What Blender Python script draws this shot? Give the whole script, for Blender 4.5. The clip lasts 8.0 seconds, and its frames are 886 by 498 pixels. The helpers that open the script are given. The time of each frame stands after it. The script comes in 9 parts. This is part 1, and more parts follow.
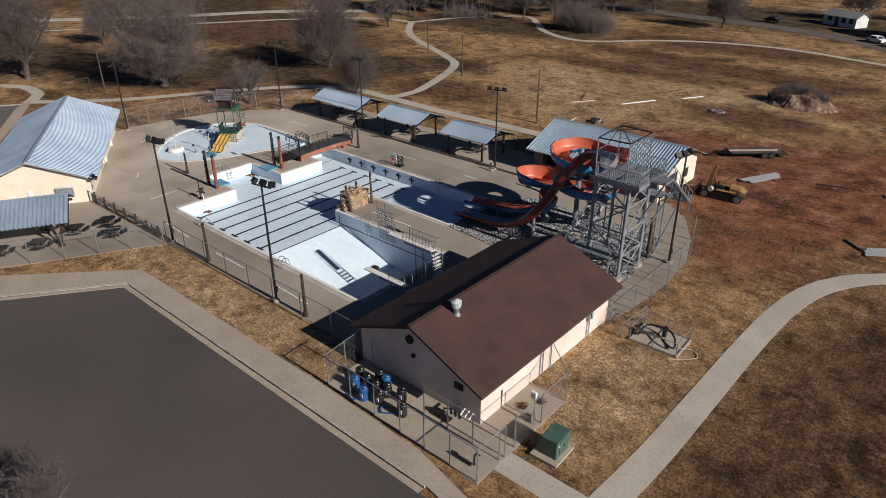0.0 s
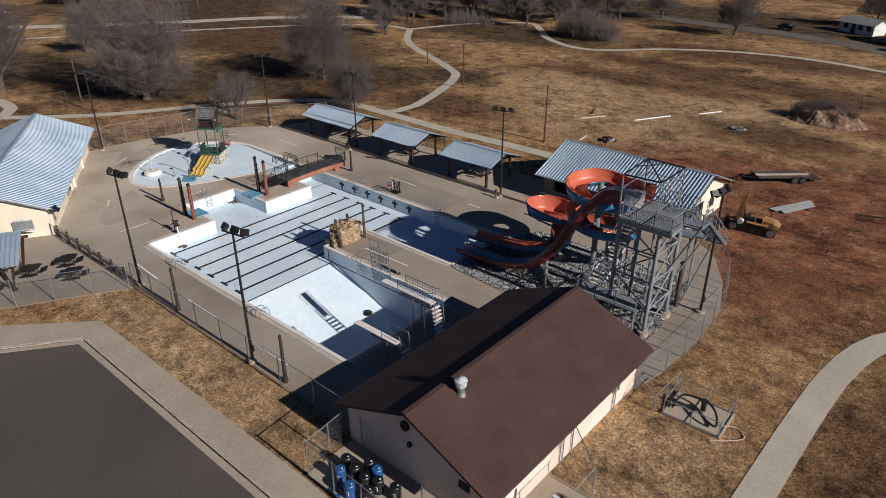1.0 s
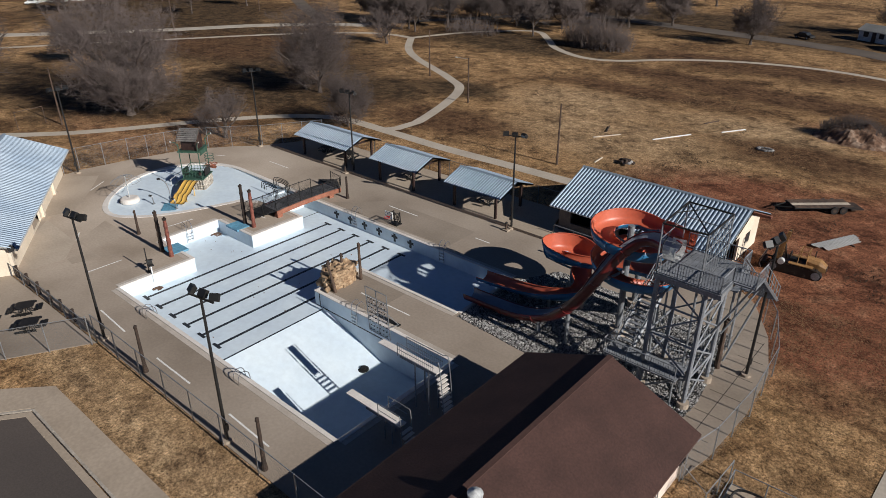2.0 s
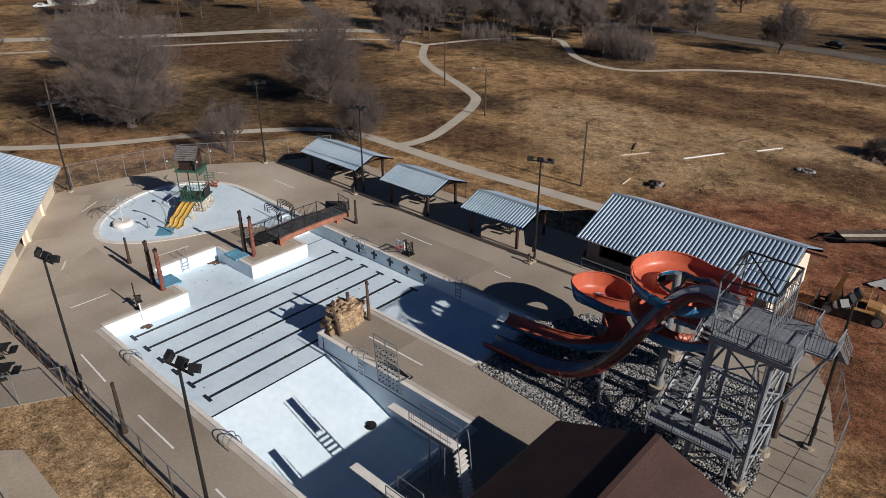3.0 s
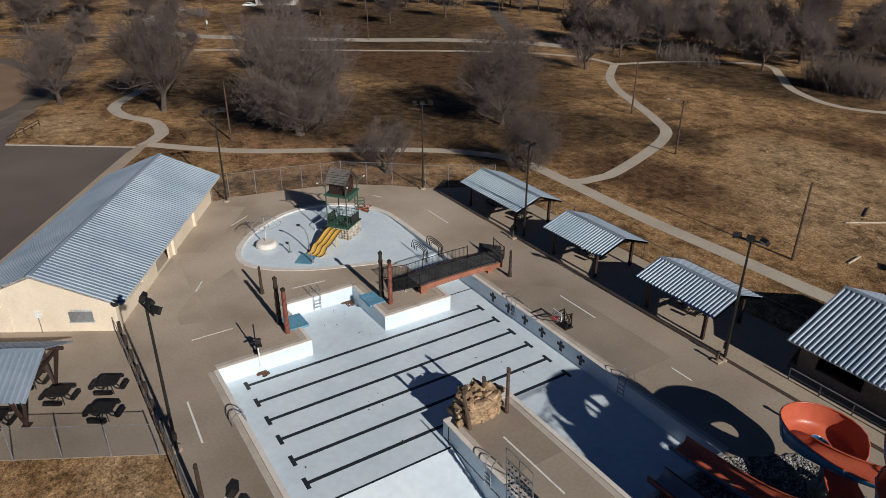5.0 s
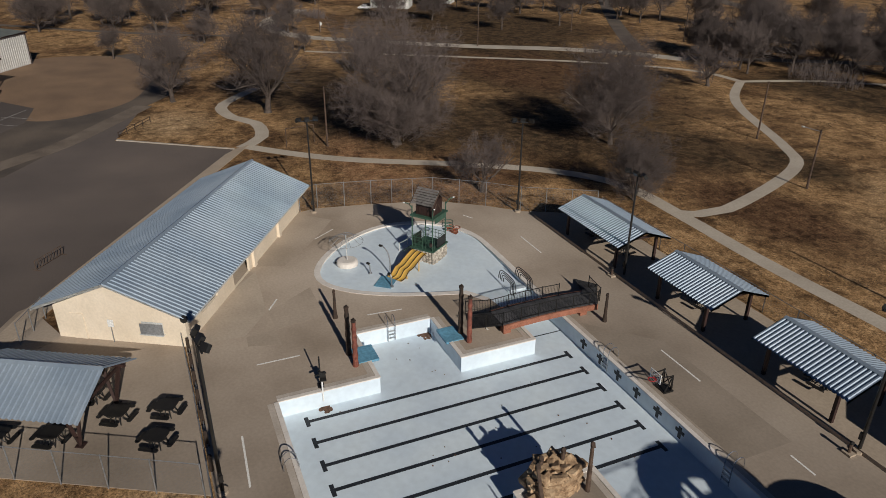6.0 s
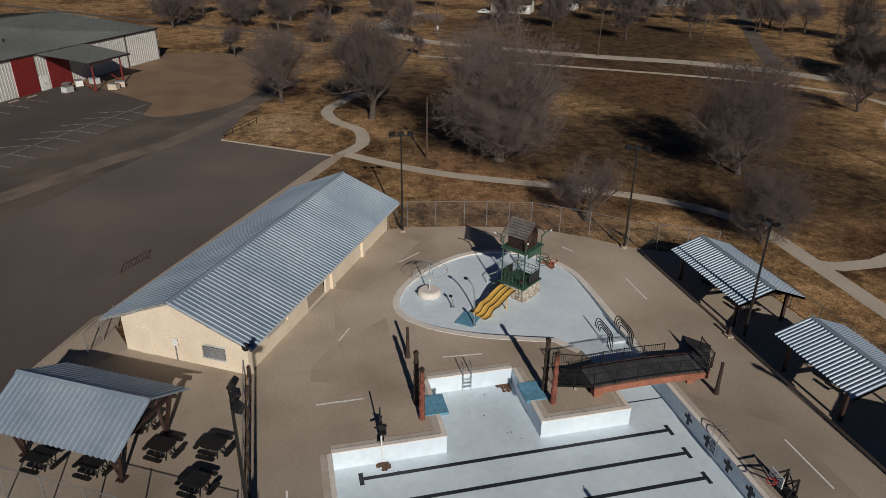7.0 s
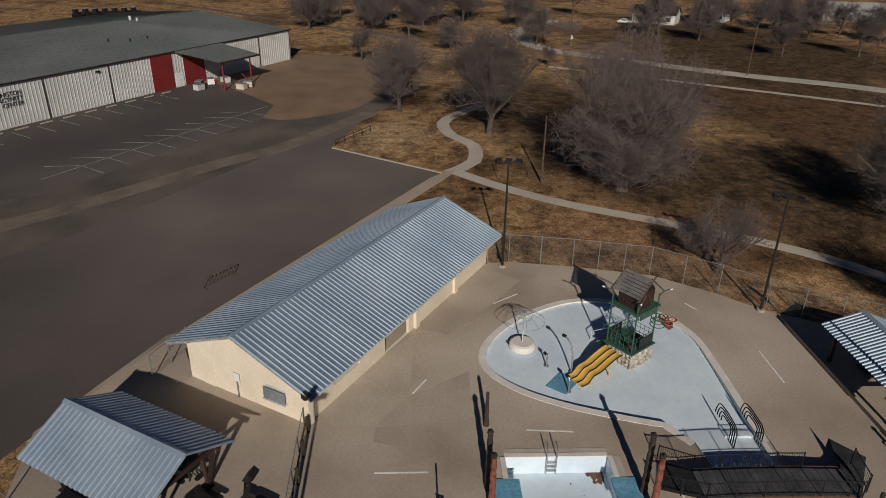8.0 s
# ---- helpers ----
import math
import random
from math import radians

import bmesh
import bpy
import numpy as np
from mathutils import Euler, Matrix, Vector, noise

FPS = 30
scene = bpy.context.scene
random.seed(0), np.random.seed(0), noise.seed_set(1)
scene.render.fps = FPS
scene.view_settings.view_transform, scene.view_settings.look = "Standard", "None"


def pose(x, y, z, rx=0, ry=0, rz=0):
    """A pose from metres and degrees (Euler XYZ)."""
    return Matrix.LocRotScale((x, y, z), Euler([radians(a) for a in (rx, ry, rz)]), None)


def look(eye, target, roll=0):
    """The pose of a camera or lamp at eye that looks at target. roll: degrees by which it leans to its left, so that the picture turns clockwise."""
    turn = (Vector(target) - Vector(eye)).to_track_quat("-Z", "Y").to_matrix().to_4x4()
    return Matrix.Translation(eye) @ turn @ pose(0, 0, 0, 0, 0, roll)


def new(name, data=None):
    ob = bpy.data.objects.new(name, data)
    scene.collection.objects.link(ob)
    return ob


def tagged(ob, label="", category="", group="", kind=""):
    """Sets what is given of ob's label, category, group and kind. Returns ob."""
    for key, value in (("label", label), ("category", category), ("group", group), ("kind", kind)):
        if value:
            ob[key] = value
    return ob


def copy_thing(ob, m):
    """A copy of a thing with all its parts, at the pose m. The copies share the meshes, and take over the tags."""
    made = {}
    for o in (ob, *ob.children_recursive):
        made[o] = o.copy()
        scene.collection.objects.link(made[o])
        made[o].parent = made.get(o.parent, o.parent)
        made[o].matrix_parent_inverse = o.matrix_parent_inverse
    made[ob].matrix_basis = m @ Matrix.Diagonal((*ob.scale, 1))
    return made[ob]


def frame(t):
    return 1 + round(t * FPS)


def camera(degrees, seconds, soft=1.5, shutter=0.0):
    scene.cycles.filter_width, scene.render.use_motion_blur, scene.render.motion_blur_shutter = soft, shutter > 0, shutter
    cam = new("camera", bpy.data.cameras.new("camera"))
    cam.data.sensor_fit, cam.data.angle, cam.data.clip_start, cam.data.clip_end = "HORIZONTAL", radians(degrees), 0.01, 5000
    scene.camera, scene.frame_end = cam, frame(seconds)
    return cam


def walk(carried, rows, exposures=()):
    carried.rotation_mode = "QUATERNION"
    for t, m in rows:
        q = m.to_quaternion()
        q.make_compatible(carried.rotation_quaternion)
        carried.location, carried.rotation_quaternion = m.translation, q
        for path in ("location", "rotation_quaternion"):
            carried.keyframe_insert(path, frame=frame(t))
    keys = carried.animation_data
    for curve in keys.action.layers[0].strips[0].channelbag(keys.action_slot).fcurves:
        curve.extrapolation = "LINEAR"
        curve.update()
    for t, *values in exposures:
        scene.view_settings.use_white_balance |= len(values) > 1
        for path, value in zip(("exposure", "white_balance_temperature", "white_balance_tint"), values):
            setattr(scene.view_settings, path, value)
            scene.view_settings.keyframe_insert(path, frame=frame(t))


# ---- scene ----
cam = camera(66.0, 8.0, soft=0.6)
METRES, EYE, TILT, LEAN, TURN = 50.18, 28.2, 0.0, 0.0, 41.3
ROWS = [
    (0.0, 0.0, 0.0, 0.0, -0.08, -27.31, 0.16),
    (0.5, -0.0008, 0.075, -0.0018, -0.1, -27.27, 0.17),
    (1.0, -0.0025, 0.1559, -0.0027, -0.13, -27.13, 0.14),
    (1.5, -0.0059, 0.2352, -0.0044, -0.15, -26.92, 0.11),
    (3.0, -0.0201, 0.4289, -0.0064, 1.03, -26.64, 0.0),
    (3.5, -0.024, 0.4816, -0.0079, 2.71, -26.54, -0.01),
    (4.0, -0.0278, 0.5321, -0.0086, 6.41, -26.4, -0.07),
    (4.5, -0.033, 0.5816, -0.0087, 11.38, -26.26, -0.22),
    (6.0, -0.0559, 0.7343, -0.0083, 25.52, -25.95, -0.49),
    (6.5, -0.071, 0.7915, -0.0096, 30.4, -25.86, -0.6),
    (7.0, -0.0912, 0.851, -0.01, 35.47, -25.83, -0.72),
    (7.5, -0.119, 0.9132, -0.0108, 40.86, -25.76, -0.85),
    (8.0, -0.151, 0.9782, -0.011, 46.68, -25.68, -0.91),
]
EXPOSURES = [(0.0, 0.13, 6500, 10), (3.0, 0.08, 6550, 10), (4.5, -0.07, 6650, 10), (6.5, -0.44, 6900, 10), (8.0, -0.5, 6900, 10)]
walk(cam, [(t, pose(0, 0, EYE, TILT, LEAN, TURN) @ pose(METRES * x, METRES * y, METRES * z, 90 + pitch, roll, yaw)) for t, x, y, z, yaw, pitch, roll in ROWS],
     exposures=EXPOSURES)

# ---- light ----
SUN_UP = 26.5
world = bpy.data.worlds.new("sky")
scene.world = world
world.use_nodes = True
wn = world.node_tree
wn.nodes.clear()
sky = wn.nodes.new("ShaderNodeTexSky")
sky.sky_type, sky.sun_disc = "NISHITA", False
sky.sun_elevation, sky.sun_rotation = radians(SUN_UP), radians(90)
sky.air_density, sky.dust_density, sky.ozone_density = 0.42, 0.03, 6.0
bg = wn.nodes.new("ShaderNodeBackground")
bg.inputs["Strength"].default_value = 0.045
wout = wn.nodes.new("ShaderNodeOutputWorld")
wn.links.new(sky.outputs[0], bg.inputs["Color"])
wn.links.new(bg.outputs[0], wout.inputs["Surface"])
sun = new("sun", bpy.data.lights.new("sun", "SUN"))
sun.data.energy, sun.data.angle, sun.data.color = 5.0, radians(0.55), (1.0, 0.968, 0.925)
sun.matrix_world = look((math.cos(radians(SUN_UP)) * 200, 2.0, math.sin(radians(SUN_UP)) * 200), (0, 0, 0))


# ---- materials ----
def material(name, colours, scale=1.0, rough=0.8, metal=0.0, bump=0.0, fine=20.0, detail=6.0, per_object=0.0, coat=0.0, grain_amount=0.2, island=0.0):
    """Two or three colours mixed by a broad and a fine noise, in metres."""
    m = bpy.data.materials.new(name)
    m.use_nodes = True
    n, l = m.node_tree.nodes, m.node_tree.links
    b = n["Principled BSDF"]
    b.inputs["Roughness"].default_value, b.inputs["Metallic"].default_value = rough, metal
    b.inputs["Coat Weight"].default_value = coat
    tc = n.new("ShaderNodeTexCoord")
    geo = n.new("ShaderNodeNewGeometry")
    broad = n.new("ShaderNodeTexNoise")
    broad.inputs["Scale"].default_value, broad.inputs["Detail"].default_value = scale, detail
    l.new(geo.outputs["Position"], broad.inputs["Vector"])
    ramp = n.new("ShaderNodeValToRGB")
    e = ramp.color_ramp.elements
    cs = list(colours)
    e[0].position, e[1].position = 0.32, 0.68
    e[0].color, e[1].color = (*cs[0], 1), (*cs[-1], 1)
    if len(cs) > 2:
        e.new(0.5).color = (*cs[1], 1)
    l.new(broad.outputs["Fac"], ramp.inputs["Fac"])
    grain = n.new("ShaderNodeTexNoise")
    grain.inputs["Scale"].default_value, grain.inputs["Detail"].default_value = fine, 4
    l.new(geo.outputs["Position"], grain.inputs["Vector"])
    mr = n.new("ShaderNodeMapRange")
    mr.inputs["From Min"].default_value, mr.inputs["From Max"].default_value = 0.3, 0.7
    mr.inputs["To Min"].default_value, mr.inputs["To Max"].default_value = 1 - grain_amount, 1 + grain_amount
    l.new(grain.outputs["Fac"], mr.inputs["Value"])
    value = mr.outputs[0]
    if per_object or island:
        info = n.new("ShaderNodeObjectInfo")
        per_object = per_object or island
        mo = n.new("ShaderNodeMapRange")
        mo.inputs["To Min"].default_value, mo.inputs["To Max"].default_value = 1 - per_object, 1 + per_object
        l.new(geo.outputs["Random Per Island"] if island else info.outputs["Random"], mo.inputs["Value"])
        mul = n.new("ShaderNodeMath")
        mul.operation = "MULTIPLY"
        l.new(value, mul.inputs[0])
        l.new(mo.outputs[0], mul.inputs[1])
        value = mul.outputs[0]
    vm = n.new("ShaderNodeVectorMath")
    vm.operation = "SCALE"
    l.new(ramp.outputs["Color"], vm.inputs[0])
    l.new(value, vm.inputs["Scale"])
    l.new(vm.outputs[0], b.inputs["Base Color"])
    if bump:
        bp = n.new("ShaderNodeBump")
        bp.inputs["Strength"].default_value, bp.inputs["Distance"].default_value = bump, 0.03
        l.new(grain.outputs["Fac"], bp.inputs["Height"])
        l.new(bp.outputs[0], b.inputs["Normal"])
    return m


def plain(c, d=0.12):
    return [tuple(v * (1 - d) for v in c), tuple(v * (1 + d) for v in c)]


M_CONCRETE = material("deck_concrete", [(0.215, 0.170, 0.128), (0.302, 0.245, 0.192), (0.36, 0.298, 0.238)], 0.11, 0.85, bump=0.1, fine=5, grain_amount=0.08)
M_POUR_DARK = material("worn_concrete", [(0.225, 0.182, 0.139), (0.305, 0.249, 0.196)], 0.2, 0.85, bump=0.1, fine=5, grain_amount=0.08)
M_POUR_PALE = material("bleached_concrete", [(0.27, 0.222, 0.173), (0.345, 0.287, 0.229)], 0.25, 0.85, bump=0.1, fine=5, grain_amount=0.08)
M_SLAB = material("pale_concrete", [(0.335, 0.268, 0.202), (0.395, 0.32, 0.245)], 0.3, 0.85, bump=0.1, fine=5, grain_amount=0.1)
M_KERB = material("worn_kerb_concrete", [(0.30, 0.26, 0.21), (0.42, 0.37, 0.31)], 0.8, 0.85, bump=0.2, fine=8)
M_GUTTER = material("dark_gutter_crack", plain((0.035, 0.028, 0.022), 0.4), 1.5, 0.95, fine=6)
M_PATH = material("path_concrete", [(0.385, 0.33, 0.265), (0.47, 0.41, 0.335)], 0.25, 0.88, bump=0.1, fine=5, grain_amount=0.1)
M_ROAD = material("gravel_road", [(0.34, 0.295, 0.24), (0.47, 0.415, 0.345)], 0.2, 0.95, bump=0.3, fine=6)
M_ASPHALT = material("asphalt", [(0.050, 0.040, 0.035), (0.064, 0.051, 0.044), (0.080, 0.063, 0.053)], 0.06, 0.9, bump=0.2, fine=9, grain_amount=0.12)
M_DIRTROAD = material("worn_asphalt", [(0.066, 0.052, 0.042), (0.128, 0.098, 0.074)], 0.14, 0.95, bump=0.3, fine=5)
M_DUSTY = material("dusty_asphalt", [(0.105, 0.080, 0.062), (0.145, 0.112, 0.086), (0.18, 0.142, 0.11)], 0.3, 0.95, bump=0.3, fine=5)
M_DIRT = material("tan_dirt", [(0.16, 0.10, 0.06), (0.23, 0.145, 0.085)], 0.15, 0.95, bump=0.4, fine=4)
M_POOL = material("white_pool_paint", [(0.57, 0.66, 0.735), (0.615, 0.705, 0.77), (0.655, 0.74, 0.79)], 0.3, 0.5, fine=2.2, grain_amount=0.05)
M_EDGE = material("worn_edge_paving", [(0.40, 0.345, 0.29), (0.50, 0.44, 0.38)], 0.8, 0.8, fine=8, grain_amount=0.08)
M_COPING = material("cream_coping", [(0.62, 0.57, 0.52), (0.74, 0.69, 0.63)], 0.8, 0.7, fine=8, grain_amount=0.06)
M_LINE = material("black_lane_paint", plain((0.018, 0.022, 0.028)), 1.0, 0.6, fine=10)
M_WHITE = material("white_line_paint", plain((0.72, 0.70, 0.66), 0.1), 2.0, 0.7, fine=14)
M_BLUE = material("blue_pool_paint", plain((0.12, 0.30, 0.42), 0.15), 0.8, 0.6, fine=6)
M_CREAM = material("cream_block_wall", [(0.64, 0.545, 0.42), (0.74, 0.64, 0.51)], 0.4, 0.85, bump=0.2, fine=6, grain_amount=0.06)
M_CREAM2 = material("pale_block_wall", [(0.60, 0.49, 0.41), (0.70, 0.585, 0.50)], 0.4, 0.85, bump=0.2, fine=6, grain_amount=0.06)
# block wall with the shade under the eaves put into its colour
M_SHADEDWALL = material("brown_block_wall", [(0.13, 0.10, 0.085), (0.19, 0.15, 0.125)], 0.5, 0.85, bump=0.2, fine=6)
M_SHINGLE = material("brown_shingles", [(0.046, 0.021, 0.016), (0.057, 0.026, 0.020), (0.067, 0.031, 0.024)], 0.5, 0.9, bump=0.5, fine=9)
M_ROOF = material("galvanised_roof", [(0.255, 0.325, 0.405), (0.35, 0.42, 0.49)], 0.25, 0.5, 0.4, fine=3, per_object=0.05, grain_amount=0.06)
M_ROOF2 = material("grey_green_roof", [(0.27, 0.29, 0.27), (0.36, 0.38, 0.355)], 0.1, 0.6, 0.0, fine=2)
M_TUFT = material("straw_tufts", [(0.19, 0.115, 0.058), (0.27, 0.17, 0.088), (0.36, 0.243, 0.13)], 0.6, 0.95, fine=3, island=0.3)
M_TUFT_DUN = material("withered_tufts", [(0.056, 0.032, 0.017), (0.10, 0.058, 0.031), (0.165, 0.102, 0.055)], 0.6, 0.95, fine=3, island=0.3)
M_WEED = material("dark_weeds", [(0.022, 0.015, 0.010), (0.05, 0.033, 0.02), (0.09, 0.06, 0.036)], 0.6, 0.95, fine=3, island=0.3)
M_FADED = material("worn_bay_paint", plain((0.30, 0.285, 0.265), 0.3), 0.8, 0.8, fine=5)
M_BLACK = material("black_painted_steel", plain((0.012, 0.011, 0.010), 0.3), 3.0, 0.5, fine=10)
M_DARKRED = material("dark_red_steel", plain((0.032, 0.015, 0.012), 0.2), 2.0, 0.6, fine=8)
M_RUST = material("rust_red_timber", [(0.22, 0.085, 0.05), (0.33, 0.13, 0.08)], 1.5, 0.8, bump=0.2, fine=12)
M_WOODPOST = material("weathered_timber", [(0.045, 0.028, 0.02), (0.11, 0.07, 0.048)], 2.0, 0.85, bump=0.4, fine=14)
M_DARKWOOD = material("dark_log", [(0.018, 0.012, 0.009), (0.05, 0.03, 0.02)], 2.0, 0.85, bump=0.4, fine=14)
M_REDPOST = material("red_carved_log", [(0.10, 0.027, 0.019), (0.24, 0.078, 0.05)], 3.0, 0.75, bump=0.3, fine=10)
M_GALV = material("galvanised_steel", plain((0.33, 0.34, 0.35), 0.2), 2.0, 0.45, 0.7, fine=12)
M_GREYSTEEL = material("grey_painted_steel", plain((0.24, 0.25, 0.26), 0.15), 1.0, 0.5, 0.3, fine=8)
M_TOWER = material("weathered_tower_steel", plain((0.21, 0.22, 0.235), 0.2), 1.2, 0.6, 0.1, fine=8)
M_PALESTEEL = material("pale_painted_steel", plain((0.52, 0.53, 0.52), 0.12), 1.0, 0.5, 0.1, fine=8)
M_CHROME = material("stainless_rail", plain((0.6, 0.6, 0.6), 0.1), 2.0, 0.25, 0.9, fine=8)
M_ORANGE = material("orange_fibreglass", [(0.42, 0.085, 0.042), (0.53, 0.125, 0.066)], 0.6, 0.42, fine=4, coat=0.1, grain_amount=0.06)
M_FLBLUE = material("blue_fibreglass", [(0.02, 0.12, 0.25), (0.03, 0.17, 0.32)], 0.6, 0.3, fine=4, coat=0.3, grain_amount=0.06)
M_FLRED = material("dark_red_fibreglass", [(0.085, 0.010, 0.010), (0.13, 0.015, 0.014)], 0.6, 0.28, fine=4, coat=0.3, grain_amount=0.06)
M_FLGREY = material("grey_flume_bed", [(0.22, 0.23, 0.27), (0.32, 0.33, 0.38)], 0.6, 0.3, fine=4, coat=0.3, grain_amount=0.06)
M_YELLOW = material("yellow_fibreglass", plain((0.64, 0.39, 0.09), 0.1), 1.0, 0.35, fine=5, coat=0.3, grain_amount=0.06)
M_GREEN = material("green_painted_steel", plain((0.036, 0.085, 0.058), 0.2), 2.0, 0.5, fine=9)
M_TGREEN = material("green_metal_cabinet", plain((0.06, 0.11, 0.085), 0.12), 1.0, 0.5, fine=6)
M_STONE = material("river_stone", [(0.13, 0.125, 0.12), (0.25, 0.24, 0.23), (0.42, 0.41, 0.39)], 2.5, 0.9, bump=0.3, fine=10, per_object=0.3)
M_STONE_MIX = material("river_stone_mixed", [(0.13, 0.125, 0.12), (0.25, 0.24, 0.23), (0.42, 0.41, 0.39)], 2.5, 0.9, bump=0.3, fine=10, island=0.35)
M_BEDSOIL = material("dark_gravel", [(0.03, 0.027, 0.024), (0.06, 0.055, 0.05)], 1.0, 0.95, fine=6)
M_ROCK = material("tan_sandstone", [(0.17, 0.105, 0.06), (0.31, 0.205, 0.12), (0.45, 0.325, 0.205)], 2.2, 0.9, bump=0.6, fine=9, per_object=0.25)
M_LITTER = material("dry_leaf_litter", [(0.06, 0.032, 0.02), (0.16, 0.085, 0.05)], 3.0, 0.95, fine=9, island=0.3)
M_BARRELB = material("blue_plastic_drum", plain((0.016, 0.085, 0.25), 0.15), 1.0, 0.4, fine=5)
M_BARRELK = material("black_plastic_drum", plain((0.013, 0.013, 0.014), 0.2), 1.0, 0.4, fine=5)
M_LABEL = material("white_paper_label", plain((0.6, 0.6, 0.58), 0.1), 3.0, 0.8, fine=20)
M_RED = material("red_paint", plain((0.42, 0.03, 0.03), 0.15), 1.0, 0.5, fine=6)
M_BARN = material("dark_red_metal_siding", plain((0.20, 0.022, 0.022), 0.12), 0.5, 0.5, 0.1, fine=4)
M_SIDING = material("white_metal_siding", [(0.52, 0.51, 0.48), (0.62, 0.61, 0.58)], 0.2, 0.5, 0.1, fine=3, grain_amount=0.06)
M_DARK = material("unlit_opening", plain((0.02, 0.018, 0.016), 0.2), 1.0, 0.9, fine=5)
M_BARK = material("grey_bark", [(0.042, 0.031, 0.025), (0.105, 0.08, 0.065)], 1.5, 0.9, bump=0.4, fine=12)
M_TWIG = material("grey_twigs", [(0.074, 0.057, 0.051), (0.13, 0.101, 0.091)], 0.5, 0.9, fine=4, per_object=0.15)
M_MACHINE = material("worn_yellow_machine", [(0.22, 0.115, 0.04), (0.36, 0.19, 0.07)], 1.5, 0.6, fine=8)
M_HEAP = material("heaped_soil", [(0.085, 0.045, 0.028), (0.16, 0.09, 0.055), (0.30, 0.21, 0.15)], 1.1, 0.95, bump=0.6, fine=3)
M_REDDIRT = material("red_soil", [(0.16, 0.055, 0.03), (0.26, 0.10, 0.055)], 0.6, 0.95, bump=0.6, fine=3)
M_BASE = material("pale_cladding_stone", [(0.26, 0.23, 0.19), (0.46, 0.42, 0.36)], 3.0, 0.9, bump=0.5, fine=8, per_object=0.25)
M_PLANK = material("weathered_planks", [(0.045, 0.045, 0.05), (0.09, 0.088, 0.09)], 1.5, 0.85, bump=0.2, fine=9, per_object=0.2)
M_SHAKE = material("weathered_shakes", [(0.20, 0.185, 0.175), (0.31, 0.29, 0.275)], 2.0, 0.85, bump=0.4, fine=9)
M_GLASS = material("dark_window_glass", plain((0.03, 0.035, 0.04), 0.1), 1.0, 0.12, fine=3)
M_SIGN = material("white_sign", plain((0.7, 0.7, 0.68), 0.08), 1.0, 0.6, fine=8)
M_TIMBERPALE = material("pale_sawn_timber", plain((0.50, 0.42, 0.33), 0.15), 1.0, 0.8, fine=9)
M_HOUSE = material("pale_house_siding", [(0.42, 0.42, 0.40), (0.60, 0.60, 0.57)], 0.2, 0.7, fine=2, per_object=0.2)


def paler_round(m, cx, cy, r, gain):
    """Scales the colour up round one place, with a soft edge."""
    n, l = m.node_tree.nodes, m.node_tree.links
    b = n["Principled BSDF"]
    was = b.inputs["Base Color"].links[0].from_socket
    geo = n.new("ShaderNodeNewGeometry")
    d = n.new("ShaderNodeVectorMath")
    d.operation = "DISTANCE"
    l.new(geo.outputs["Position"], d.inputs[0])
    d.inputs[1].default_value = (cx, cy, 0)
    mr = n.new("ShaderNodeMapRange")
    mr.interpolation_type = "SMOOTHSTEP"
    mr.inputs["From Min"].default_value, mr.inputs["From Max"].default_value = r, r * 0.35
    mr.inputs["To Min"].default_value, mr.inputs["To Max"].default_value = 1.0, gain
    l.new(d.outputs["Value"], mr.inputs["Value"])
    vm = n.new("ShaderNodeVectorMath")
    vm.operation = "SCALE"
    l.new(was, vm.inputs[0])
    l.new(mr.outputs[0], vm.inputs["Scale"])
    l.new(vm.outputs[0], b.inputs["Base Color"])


paler_round(M_ASPHALT, -112.0, 25.0, 48.0, 1.92)
paler_round(M_ASPHALT, -38.0, 6.0, 34.0, 1.25)
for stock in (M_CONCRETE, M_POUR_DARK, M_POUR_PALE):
    paler_round(stock, -80.0, 40.0, 28.0, 1.44)


